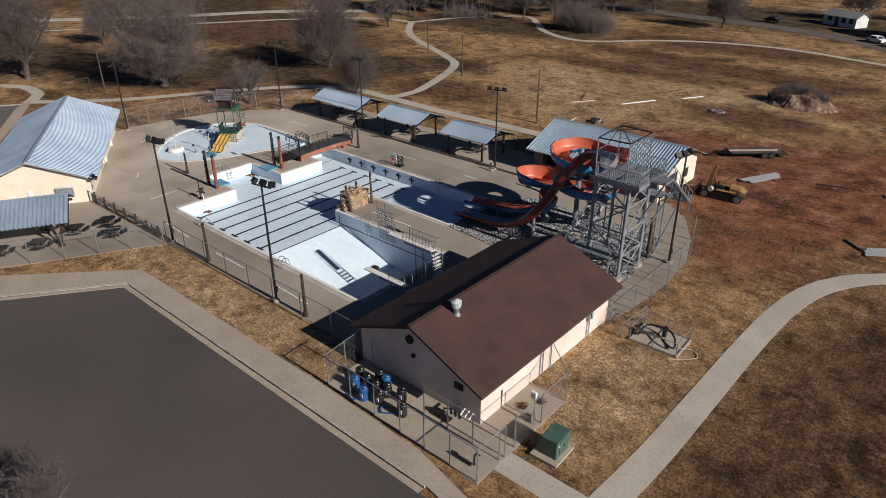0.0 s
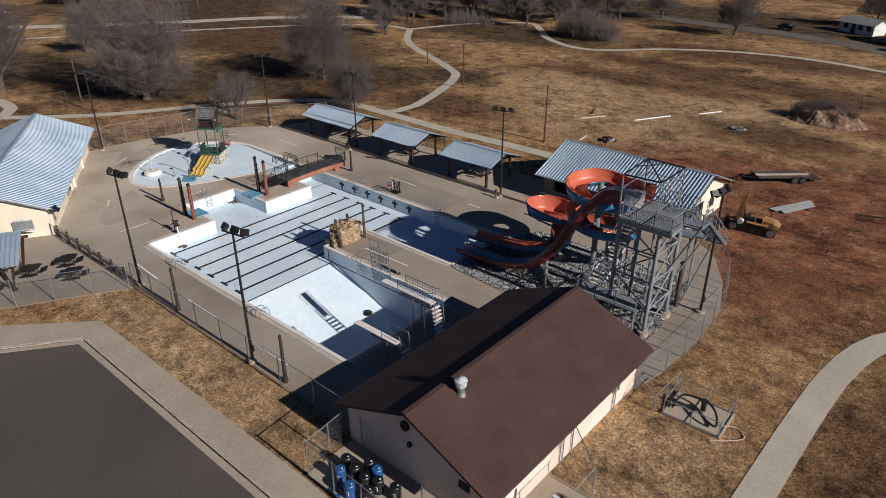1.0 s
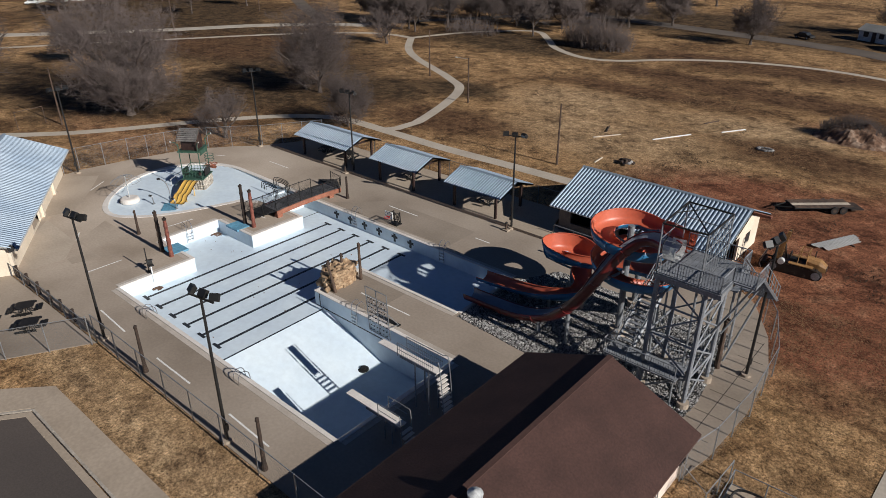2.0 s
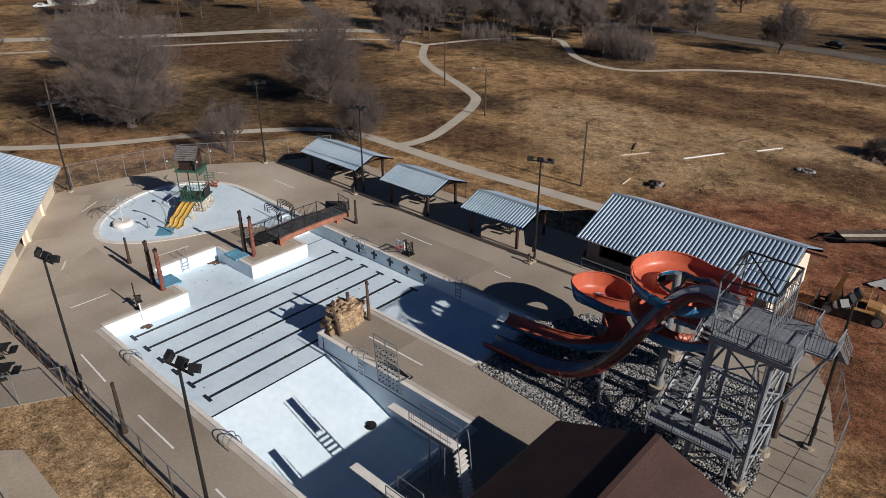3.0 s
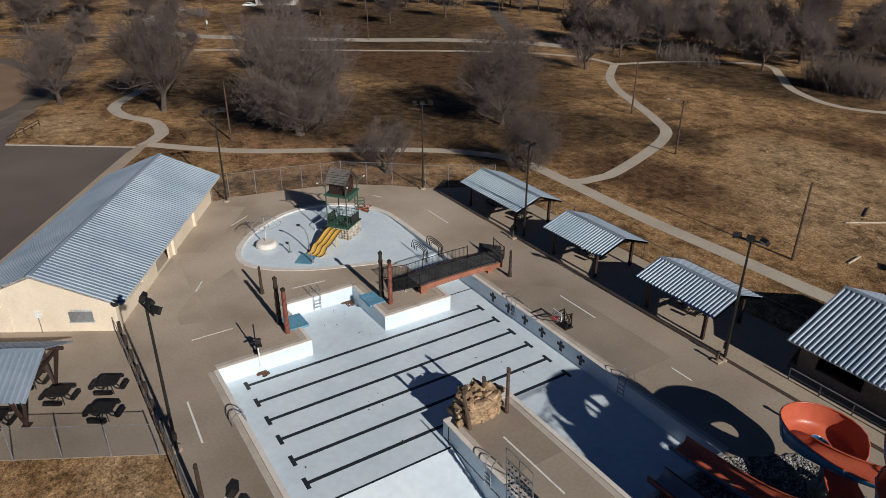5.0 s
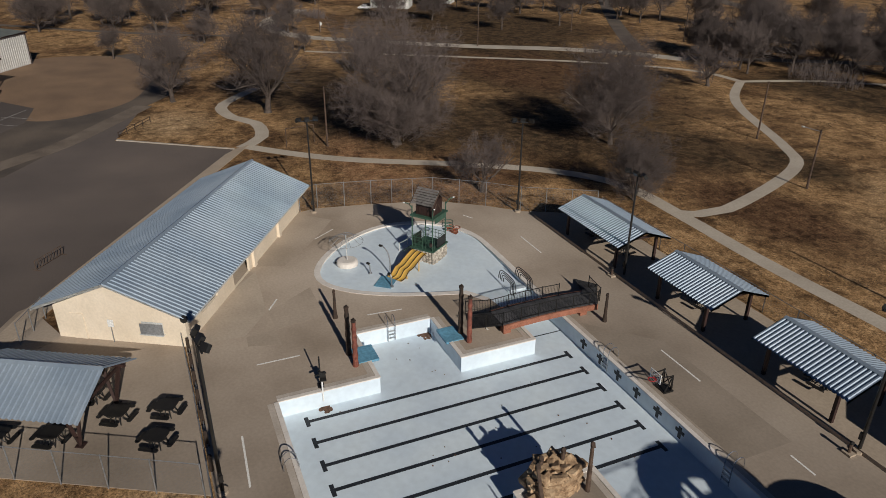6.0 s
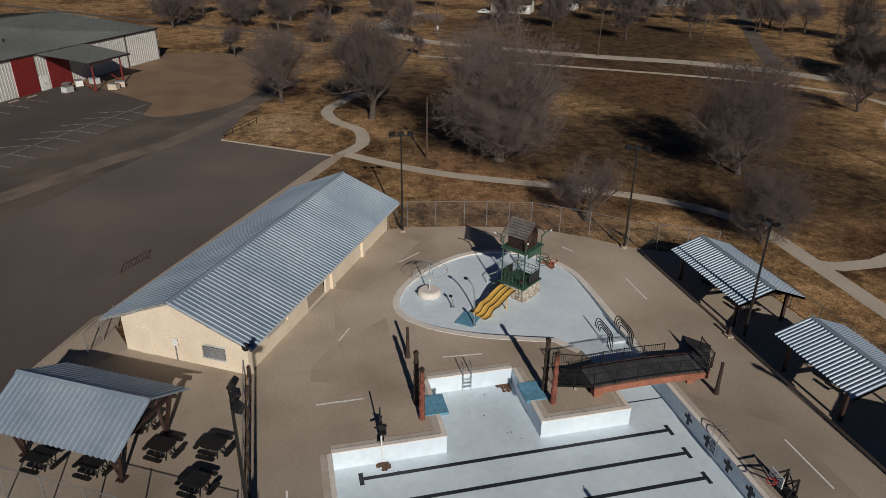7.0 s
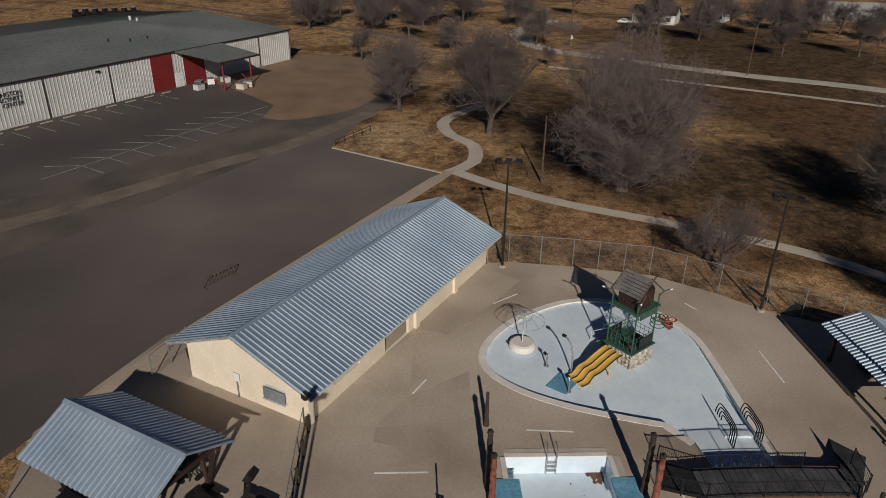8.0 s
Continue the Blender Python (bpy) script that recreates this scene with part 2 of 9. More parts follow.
def chainlink(name):
    """Woven wire: thin diagonal strands, open between."""
    m = bpy.data.materials.new(name)
    m.use_nodes = True
    n, l = m.node_tree.nodes, m.node_tree.links
    b = n["Principled BSDF"]
    b.inputs["Base Color"].default_value, b.inputs["Metallic"].default_value, b.inputs["Roughness"].default_value = (0.22, 0.22, 0.22, 1), 0.5, 0.5
    geo = n.new("ShaderNodeNewGeometry")
    sep = n.new("ShaderNodeSeparateXYZ")
    l.new(geo.outputs["Position"], sep.inputs[0])
    along = n.new("ShaderNodeMath")
    along.operation = "ADD"
    l.new(sep.outputs[0], along.inputs[0])
    l.new(sep.outputs[1], along.inputs[1])
    parts = []
    for op in ("ADD", "SUBTRACT"):
        a = n.new("ShaderNodeMath")
        a.operation = op
        l.new(along.outputs[0], a.inputs[0])
        l.new(sep.outputs[2], a.inputs[1])
        k = n.new("ShaderNodeMath")
        k.operation = "MULTIPLY"
        l.new(a.outputs[0], k.inputs[0])
        k.inputs[1].default_value = 11.0
        f = n.new("ShaderNodeMath")
        f.operation = "FRACT"
        l.new(k.outputs[0], f.inputs[0])
        c = n.new("ShaderNodeMath")
        c.operation = "LESS_THAN"
        l.new(f.outputs[0], c.inputs[0])
        c.inputs[1].default_value = 0.055
        parts.append(c)
    top = n.new("ShaderNodeMath")
    top.operation = "MAXIMUM"
    l.new(parts[0].outputs[0], top.inputs[0])
    l.new(parts[1].outputs[0], top.inputs[1])
    clear = n.new("ShaderNodeBsdfTransparent")
    mix = n.new("ShaderNodeMixShader")
    l.new(top.outputs[0], mix.inputs[0])
    l.new(clear.outputs[0], mix.inputs[1])
    l.new(b.outputs[0], mix.inputs[2])
    l.new(mix.outputs[0], n["Material Output"].inputs["Surface"])
    return m


M_CHAIN = chainlink("chain_link_wire")


def clear_panel(name):
    m = bpy.data.materials.new(name)
    m.use_nodes = True
    n, l = m.node_tree.nodes, m.node_tree.links
    b = n["Principled BSDF"]
    b.inputs["Base Color"].default_value, b.inputs["Roughness"].default_value = (0.75, 0.78, 0.8, 1), 0.15
    clear = n.new("ShaderNodeBsdfTransparent")
    mix = n.new("ShaderNodeMixShader")
    mix.inputs[0].default_value = 0.22
    l.new(clear.outputs[0], mix.inputs[1])
    l.new(b.outputs[0], mix.inputs[2])
    l.new(mix.outputs[0], n["Material Output"].inputs["Surface"])
    return m


M_CLEAR = clear_panel("clear_acrylic")


def grass_material():
    """Dry winter turf: straw and brown at three scales, green-brown hollows that also hold painted tree shade, and bare
    red soil on the building plot.
    """
    m = bpy.data.materials.new("dry_winter_grass")
    m.use_nodes = True
    n, l = m.node_tree.nodes, m.node_tree.links
    b = n["Principled BSDF"]
    b.inputs["Roughness"].default_value = 0.95
    b.inputs["Specular IOR Level"].default_value = 0.1
    geo = n.new("ShaderNodeNewGeometry")

    def tex(scale, detail, rough=0.6):
        t = n.new("ShaderNodeTexNoise")
        t.inputs["Scale"].default_value, t.inputs["Detail"].default_value, t.inputs["Roughness"].default_value = scale, detail, rough
        l.new(geo.outputs["Position"], t.inputs["Vector"])
        return t.outputs["Fac"]

    def ramp(fac, stops):
        r = n.new("ShaderNodeValToRGB")
        e = r.color_ramp.elements
        e[0].position, e[1].position = stops[0][0], stops[-1][0]
        e[0].color, e[1].color = (*stops[0][1], 1), (*stops[-1][1], 1)
        for p, c in stops[1:-1]:
            e.new(p).color = (*c, 1)
        l.new(fac, r.inputs["Fac"])
        return r.outputs["Color"]

    def mix(fac, a, c):
        x = n.new("ShaderNodeMix")
        x.data_type = "RGBA"
        l.new(fac, x.inputs["Factor"])
        l.new(a, x.inputs[6])
        l.new(c, x.inputs[7])
        return x.outputs[2]

    def near(cx, cy, rx, ry, wobble, soft):
        """1 inside a ragged oval, 0 outside."""
        mp = n.new("ShaderNodeMapping")
        mp.vector_type = "POINT"
        mp.inputs["Location"].default_value = (-cx / rx, -cy / ry, 0)
        mp.inputs["Scale"].default_value = (1 / rx, 1 / ry, 0)
        l.new(geo.outputs["Position"], mp.inputs["Vector"])
        ln = n.new("ShaderNodeVectorMath")
        ln.operation = "LENGTH"
        l.new(mp.outputs[0], ln.inputs[0])
        t = tex(0.16, 8, 0.7)
        s = n.new("ShaderNodeMath")
        s.operation = "MULTIPLY_ADD"
        l.new(t, s.inputs[0])
        s.inputs[1].default_value = wobble
        l.new(ln.outputs["Value"], s.inputs[2])
        mr = n.new("ShaderNodeMapRange")
        mr.inputs["From Min"].default_value, mr.inputs["From Max"].default_value = 1 + wobble / 2 + soft, 1 + wobble / 2 - soft
        l.new(s.outputs[0], mr.inputs["Value"])
        return mr.outputs[0]

    straw = ramp(tex(0.55, 10, 0.72), [(0.30, (0.085, 0.052, 0.026)), (0.47, (0.262, 0.158, 0.078)), (0.70, (0.445, 0.290, 0.152))])
    brown = ramp(tex(0.8, 10, 0.7), [(0.32, (0.045, 0.028, 0.015)), (0.52, (0.15, 0.086, 0.043)), (0.72, (0.25, 0.163, 0.086))])
    patch = n.new("ShaderNodeMapRange")
    patch.inputs["From Min"].default_value, patch.inputs["From Max"].default_value = 0.50, 0.60
    l.new(tex(0.045, 6, 0.6), patch.inputs["Value"])
    c = mix(patch.outputs[0], straw, brown)
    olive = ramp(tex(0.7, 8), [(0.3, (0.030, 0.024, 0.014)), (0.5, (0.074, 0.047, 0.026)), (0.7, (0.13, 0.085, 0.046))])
    # some ovals beside the trees carry the trees' shade in their colour
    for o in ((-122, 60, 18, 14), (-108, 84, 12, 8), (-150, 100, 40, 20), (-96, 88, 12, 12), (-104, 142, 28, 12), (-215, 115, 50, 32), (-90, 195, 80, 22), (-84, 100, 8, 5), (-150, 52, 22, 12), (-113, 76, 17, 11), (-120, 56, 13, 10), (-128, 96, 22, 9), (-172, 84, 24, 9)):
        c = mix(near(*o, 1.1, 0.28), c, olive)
    soil = ramp(tex(0.4, 9), [(0.3, (0.095, 0.038, 0.022)), (0.52, (0.190, 0.080, 0.045)), (0.72, (0.30, 0.155, 0.092))])
    for o in ((-17, 76, 15, 12), (-8, 84, 17, 15), (-33, 84, 11, 6), (-16, 60, 7, 7), (-25, 113, 9, 5), (-17, 68, 9, 7)):
        c = mix(near(*o, 1.3, 0.35), c, soil)
    pale = ramp(tex(0.8, 9, 0.7), [(0.3, (0.17, 0.112, 0.062)), (0.5, (0.33, 0.222, 0.126)), (0.7, (0.47, 0.335, 0.198))])
    for o in ((-45, 23.4, 17, 2.4), (-15.5, 34, 4, 8), (-52, 93, 15, 9), (-64, 105, 12, 8), (-38, 108, 12, 6), (-133, 28, 7, 5)):
        c = mix(near(*o, 1.0, 0.45), c, pale)
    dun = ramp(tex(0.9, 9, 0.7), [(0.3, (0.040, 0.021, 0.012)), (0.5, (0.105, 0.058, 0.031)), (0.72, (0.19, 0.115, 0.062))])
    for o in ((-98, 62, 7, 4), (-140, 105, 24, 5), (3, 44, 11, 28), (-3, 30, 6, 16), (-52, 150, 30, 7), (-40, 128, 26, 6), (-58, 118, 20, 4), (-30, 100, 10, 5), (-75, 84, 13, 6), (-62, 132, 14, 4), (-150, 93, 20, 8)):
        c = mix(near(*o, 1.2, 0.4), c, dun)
    russet = ramp(tex(0.6, 9, 0.7), [(0.3, (0.13, 0.068, 0.036)), (0.5, (0.245, 0.138, 0.074)), (0.7, (0.37, 0.235, 0.132))])
    for o in ((-104, 49, 12, 4.5), (-96, 56.5, 9, 4.5)):
        c = mix(near(*o, 1.0, 0.45), c, russet)
    fine = ramp(tex(7.0, 6, 0.75), [(0.34, (0.25, 0.25, 0.25)), (0.66, (1.8, 1.8, 1.8))])
    clump = ramp(tex(1.7, 8, 0.7), [(0.36, (0.74, 0.72, 0.70)), (0.64, (1.26, 1.26, 1.24))])
    mottle = ramp(tex(0.23, 10, 0.8), [(0.40, (0.40, 0.38, 0.38)), (0.49, (0.98, 0.97, 0.96)), (0.62, (1.32, 1.31, 1.30))])
    spread = n.new("ShaderNodeVectorMath")
    spread.operation = "MULTIPLY"
    l.new(c, spread.inputs[0])
    l.new(mottle, spread.inputs[1])
    c = spread.outputs[0]
    patchy = n.new("ShaderNodeVectorMath")
    patchy.operation = "MULTIPLY"
    l.new(c, patchy.inputs[0])
    l.new(clump, patchy.inputs[1])
    mul = n.new("ShaderNodeVectorMath")
    mul.operation = "MULTIPLY"
    l.new(patchy.outputs[0], mul.inputs[0])
    l.new(fine, mul.inputs[1])
    l.new(mul.outputs[0], b.inputs["Base Color"])
    bp = n.new("ShaderNodeBump")
    bp.inputs["Strength"].default_value, bp.inputs["Distance"].default_value = 0.8, 0.08
    l.new(tex(5.0, 6, 0.7), bp.inputs["Height"])
    l.new(bp.outputs[0], b.inputs["Normal"])
    return m


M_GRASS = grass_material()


# ---- building helpers ----
def finish(name, bm, mat, smooth=False):
    me = bpy.data.meshes.new(name)
    bm.normal_update()
    bm.to_mesh(me)
    bm.free()
    me.materials.append(mat)
    if smooth:
        me.polygons.foreach_set("use_smooth", [True] * len(me.polygons))
    return new(name, me)


def part(name, bm, mat, parent, label="", smooth=False):
    """One mesh under a thing or under a part."""
    ob = finish(name, bm, mat, smooth)
    ob.parent = parent
    if label:
        ob["label"] = label
    return ob


def pieces(name, bm, mat, parent, label=""):
    """Each loose piece of a bmesh as a part of its own."""
    bm.verts.ensure_lookup_table()
    seen = set()
    for v in bm.verts[:]:
        if v in seen:
            continue
        stack, island = [v], []
        seen.add(v)
        while stack:
            u = stack.pop()
            island.append(u)
            for e in u.link_edges:
                w = e.other_vert(u)
                if w not in seen:
                    seen.add(w)
                    stack.append(w)
        one = B()
        new_of = {u: one.verts.new(u.co) for u in island}
        for f in {f for u in island for f in u.link_faces}:
            one.faces.new([new_of[u] for u in f.verts])
        part(name, one, mat, parent, label)
    bm.free()


def same(ob, m, parent):
    """Another object on the mesh of ob."""
    o = new(ob.name.split(".")[0], ob.data)
    o.parent, o.matrix_basis = parent, m
    return o


def thing(name, label, category, at=None, group="", kind=""):
    e = new(name)
    e.empty_display_size = 0.3
    if at is not None:
        e.matrix_basis = at
    return tagged(e, label, category, group, kind)


def B():
    return bmesh.new()


def box(bm, c, s, m=None):
    """A box about c with the full sizes s."""
    t = Matrix.Translation(c) @ Matrix.Diagonal((*s, 1))
    if m is not None:
        t = m @ t
    bmesh.ops.create_cube(bm, size=1, matrix=t)
    return bm


def rod(bm, p, q, r, n=6, r2=None):
    """A rod from p to q, tapered to r2."""
    p, q = Vector(p), Vector(q)
    d = q - p
    if d.length < 1e-6:
        return bm
    t = Matrix.Translation((p + q) / 2) @ d.to_track_quat("Z", "Y").to_matrix().to_4x4()
    bmesh.ops.create_cone(bm, cap_ends=True, segments=n, radius1=r, radius2=r if r2 is None else r2, depth=d.length, matrix=t)
    return bm


def pipe(bm, pts, r, n=6):
    """A bent round bar through the points."""
    pts = [Vector(p) for p in pts]
    rings = []
    side = None
    for i, p in enumerate(pts):
        d = (pts[min(i + 1, len(pts) - 1)] - pts[max(i - 1, 0)]).normalized()
        if side is None:
            side = d.orthogonal().normalized()
        side = (side - d * side.dot(d)).normalized()
        up = d.cross(side)
        rings.append([bm.verts.new(p + r * (math.cos(k * math.tau / n) * side + math.sin(k * math.tau / n) * up)) for k in range(n)])
    for a, b in zip(rings, rings[1:]):
        for k in range(n):
            bm.faces.new((a[k], a[(k + 1) % n], b[(k + 1) % n], b[k]))
    bm.faces.new(rings[0][::-1])
    bm.faces.new(rings[-1])
    return bm


def smooth_line(pts, step=1.0, closed=False):
    """A soft curve through the points, cut into short steps."""
    pts = [Vector(p) for p in pts]
    out = []
    n = len(pts)
    for i in range(n if closed else n - 1):
        g = (lambda k: pts[k % n]) if closed else (lambda k: pts[min(max(k, 0), n - 1)])
        p0, p1, p2, p3 = g(i - 1), g(i), g(i + 1), g(i + 2)
        m = max(2, int((p2 - p1).length / step))
        for k in range(m):
            t = k / m
            out.append(0.5 * (2 * p1 + (p2 - p0) * t + (2 * p0 - 5 * p1 + 4 * p2 - p3) * t * t + (3 * p1 - p0 - 3 * p2 + p3) * t ** 3))
    if not closed:
        out.append(pts[-1])
    return out


def fill(bm, loops, z):
    """A flat sheet inside the first loop, with the other loops left open. Returns the rims."""
    rims = []
    for loop in loops:
        vs = [bm.verts.new((p[0], p[1], z)) for p in loop]
        rims.append([bm.edges.new((vs[i], vs[(i + 1) % len(vs)])) for i in range(len(vs))])
    es = [e for r in rims for e in r]
    got = bmesh.ops.triangle_fill(bm, edges=es, use_beauty=True)
    for f in got["geom"]:
        if isinstance(f, bmesh.types.BMFace):
            f.normal_update()
            if f.normal.z < 0:
                f.normal_flip()
    return rims


def slab(bm, loops, z0, z1):
    """A flat slab with its edges, also round the openings."""
    rims = fill(bm, loops, z1)
    for r in rims:
        got = bmesh.ops.extrude_edge_only(bm, edges=r)
        for v in got["geom"]:
            if isinstance(v, bmesh.types.BMVert):
                v.co.z = z0
    return bm


def ribbon(bm, pts, width, z0, z1, step=2.0):
    """A paved strip of even width along a soft line."""
    line = smooth_line([(*p[:2], 0) for p in pts], step)
    rows = []
    for i, p in enumerate(line):
        d = (line[min(i + 1, len(line) - 1)] - line[max(i - 1, 0)]).normalized()
        s = Vector((-d.y, d.x, 0)) * width / 2
        rows.append([bm.verts.new((*(p + k * s)[:2], z)) for k, z in ((1, z0), (1, z1), (-1, z1), (-1, z0))])
    for a, b in zip(rows, rows[1:]):
        for k in range(3):
            bm.faces.new((a[k], b[k], b[k + 1], a[k + 1]))
    return bm


def wall(bm, p, q, h, thick, holes=(), base=0.0, gable=0.0):
    """A wall from p to q; holes are (from, to, bottom, top) along it. gable: how far its middle rises above h."""
    p, q = Vector((*p[:2], 0)), Vector((*q[:2], 0))
    d = q - p
    length = d.length
    m = Matrix.Translation(p) @ Matrix.Rotation(math.atan2(d.y, d.x), 4, "Z")
    x = 0.0
    for a, b, lo, hi in sorted(holes):
        if a > x:
            box(bm, ((x + a) / 2, 0, (base + h) / 2), (a - x, thick, h - base), m)
        if lo > base:
            box(bm, ((a + b) / 2, 0, (base + lo) / 2), (b - a, thick, lo - base), m)
        if hi < h:
            box(bm, ((a + b) / 2, 0, (hi + h) / 2), (b - a, thick, h - hi), m)
        x = b
    if x < length:
        box(bm, ((x + length) / 2, 0, (base + h) / 2), (length - x, thick, h - base), m)
    if gable:
        vs = [bm.verts.new(m @ Vector(v)) for s in (-1, 1) for v in ((0, s * thick / 2, h), (length, s * thick / 2, h), (length / 2, s * thick / 2, h + gable))]
        for f in ((0, 1, 2), (5, 4, 3), (0, 2, 5, 3), (2, 1, 4, 5), (1, 0, 3, 4)):
            bm.faces.new([vs[k] for k in f])
    return bm


def rib_sheet(bm, width, run, drop, pitch, h=0.05, top=0.10, flank=0.05):
    """A ribbed metal sheet: ribs run down the slope. x across, y down the slope."""
    xs = []
    n = max(1, round(width / pitch))
    w = width / n
    for i in range(n):
        x = i * w
        xs += [(x, 0), (x + w - top - 2 * flank, 0), (x + w - top - flank, h), (x + w - flank, h)]
    xs.append((width, 0))
    for th in (0.0, -0.02):
        rows = [[bm.verts.new((x, y, z + th + zz)) for x, z in xs] for y, zz in ((0, 0), (run, -drop))]
        for k in range(len(xs) - 1):
            f = (rows[0][k], rows[1][k], rows[1][k + 1], rows[0][k + 1])
            bm.faces.new(f if th == 0 else f[::-1])
    return bm


def ribbed_roof(owner, ridge0, ridge1, run, drop, pitch, sheets, mat, cap=True, h=0.05):
    """A gable roof of ribbed sheets on both sides of a ridge, each sheet a part."""
    r0, r1 = Vector(ridge0), Vector(ridge1)
    d = r1 - r0
    w = d.length / sheets
    base = Matrix.Translation(r0) @ Matrix.Rotation(math.atan2(d.y, d.x), 4, "Z")
    first = None
    for side in (0, 1):
        for i in range(sheets):
            if side == 0:
                m = base @ Matrix.Translation((i * w, 0, 0))
            else:
                m = base @ Matrix.Translation(((i + 1) * w, 0, 0)) @ Matrix.Rotation(math.pi, 4, "Z")
            if first is None:
                first = part("roof_sheet", rib_sheet(B(), w, run, drop, pitch, h), mat, owner)
                first.matrix_basis = m
            else:
                same(first, m, owner)
    if cap:
        bm = B()
        L = d.length
        for s in (-1, 1):
            vs = [bm.verts.new(base @ Vector(v)) for v in ((0, 0, h + 0.035), (L, 0, h + 0.035), (L, s * 0.22, h + 0.012 - 0.22 * drop / run), (0, s * 0.22, h + 0.012 - 0.22 * drop / run))]
            bm.faces.new(vs if s < 0 else vs[::-1])
        part("ridge_cap", bm, mat, owner)


def loft(bm, rings, closed=True, caps=False):
    """Skin a row of rings of points."""
    vs = [[bm.verts.new(p) for p in r] for r in rings]
    n = len(vs[0])
    for a, b in zip(vs, vs[1:]):
        for k in range(n if closed else n - 1):
            bm.faces.new((a[k], a[(k + 1) % n], b[(k + 1) % n], b[k]))
    if caps:
        bm.faces.new(vs[0][::-1])
        bm.faces.new(vs[-1])
    return bm


def blob(bm, c, s, rough=0.2, sub=2, seed=0):
    """A lumpy stone."""
    got = bmesh.ops.create_icosphere(bm, subdivisions=sub, radius=1.0)
    off = Vector((seed * 3.7, seed * 1.9, seed * 0.7))
    for v in got["verts"]:
        k = 1 + rough * noise.noise(v.co * 1.6 + off) * 2
        v.co = Vector((v.co.x * s[0] * k, v.co.y * s[1] * k, v.co.z * s[2] * k)) + Vector(c)
    return bm

# ---- ground, pool basins and paving ----
MAIN_FLOOR, DEEP_FLOOR, WADE_FLOOR = -1.25, -3.4, -0.42
POOL_Y0, POOL_Y1 = 30.05, 52.35
POOL_X0, POOL_X1 = -62.32, -35.3
NOOK_Y0, NOOK_Y1, STEP_Y = 36.88, 42.86, 48.85
PIER_Y0, PIER_Y1, PIER_X0, SPLASH_X1 = 40.25, 45.35, -49.9, -39.0
# the edge of the main pool, then the channel, then round the wading pool
WADE = [(-69.0, 52.35), (-73.2, 52.45), (-77.0, 52.5), (-80.6, 52.3), (-83.6, 50.8), (-85.4, 47.9), (-85.6, 44.6), (-84.0, 41.2), (-81.6, 38.5), (-78.9, 36.9), (-76.6, 36.9), (-74.5, 38.6), (-72.8, 41.4), (-71.6, 44.6), (-70.8, 47.2), (-69.0, 48.4)]
wade_curve = [p[:2] for p in smooth_line([(*p, 0) for p in WADE[:-1]], 0.7)] + [WADE[-1]]
POOL = [(POOL_X0, POOL_Y0), (POOL_X1, POOL_Y0), (POOL_X1, PIER_Y0), (PIER_X0, PIER_Y0), (PIER_X0, PIER_Y1), (SPLASH_X1, PIER_Y1), (SPLASH_X1, POOL_Y1)]
POOL += wade_curve
POOL += [(-65.6, STEP_Y), (POOL_X0, STEP_Y), (POOL_X0, NOOK_Y1), (-68.0, NOOK_Y1), (-68.0, NOOK_Y0), (POOL_X0, NOOK_Y0)]

ground_hole = [(-87.0, 36.0), (-70.0, 28.0), (-34.0, 28.0), (-34.0, 55.0), (-87.0, 55.0)]
bm = B()
far = [(math.cos(a * math.tau / 48) * 2400 - 60, math.sin(a * math.tau / 48) * 2400 + 60) for a in range(48)]
fill(bm, [far, ground_hole], -0.05)
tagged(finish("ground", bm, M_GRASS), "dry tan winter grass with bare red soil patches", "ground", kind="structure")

DECK = [(-55.9, 25.5), (-29.4, 25.6), (-29.4, 40.3), (-19.0, 40.3), (-18.5, 43.0), (-18.2, 48.0), (-18.5, 53.0), (-20.0, 57.5), (-22.3, 61.5), (-25.2, 64.0), (-43.0, 64.0), (-43.0, 67.0), (-80.0, 67.0), (-84.2, 59.6), (-86.8, 57.0), (-90.2, 52.4), (-91.9, 45.8), (-92.9, 39.9), (-92.4, 37.6), (-71.2, 25.2)]
bm = B()
rims = fill(bm, [DECK, POOL], 0.0)
for v in [v for v in bmesh.ops.extrude_edge_only(bm, edges=rims[0])["geom"] if isinstance(v, bmesh.types.BMVert)]:
    v.co.z = -0.35
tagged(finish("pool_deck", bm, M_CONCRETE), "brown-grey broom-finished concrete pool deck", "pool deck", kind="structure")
POURS = (("worn_pour", [(-82.0, 31.4), (-80.9, 34.2), (-84.9, 37.6), (-89.3, 40.7), (-92.2, 37.7), (-90.5, 36.6)], M_POUR_DARK), ("worn_pour", [(-73.7, 31.5), (-70.9, 31.6), (-71.5, 35.4), (-76.3, 35.4)], M_POUR_DARK), ("worn_pour", [(-70.7, 29.4), (-70.9, 31.5), (-68.7, 31.6), (-69.4, 29.3)], M_POUR_DARK),
         ("pale_pour", [(-74.0, 26.9), (-78.4, 29.6), (-80.8, 31.7), (-73.8, 31.4), (-70.8, 29.3), (-71.0, 26.6)], M_POUR_PALE), ("worn_pour", [(-63.0, 53.2), (-47.0, 53.2), (-47.0, 57.4), (-58.5, 57.4)], M_POUR_DARK), ("worn_pour", [(-49.5, 40.7), (-44.0, 40.7), (-44.0, 44.8), (-49.5, 44.8)], M_POUR_DARK))
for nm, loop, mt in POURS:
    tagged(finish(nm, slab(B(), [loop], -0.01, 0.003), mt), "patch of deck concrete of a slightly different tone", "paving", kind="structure")
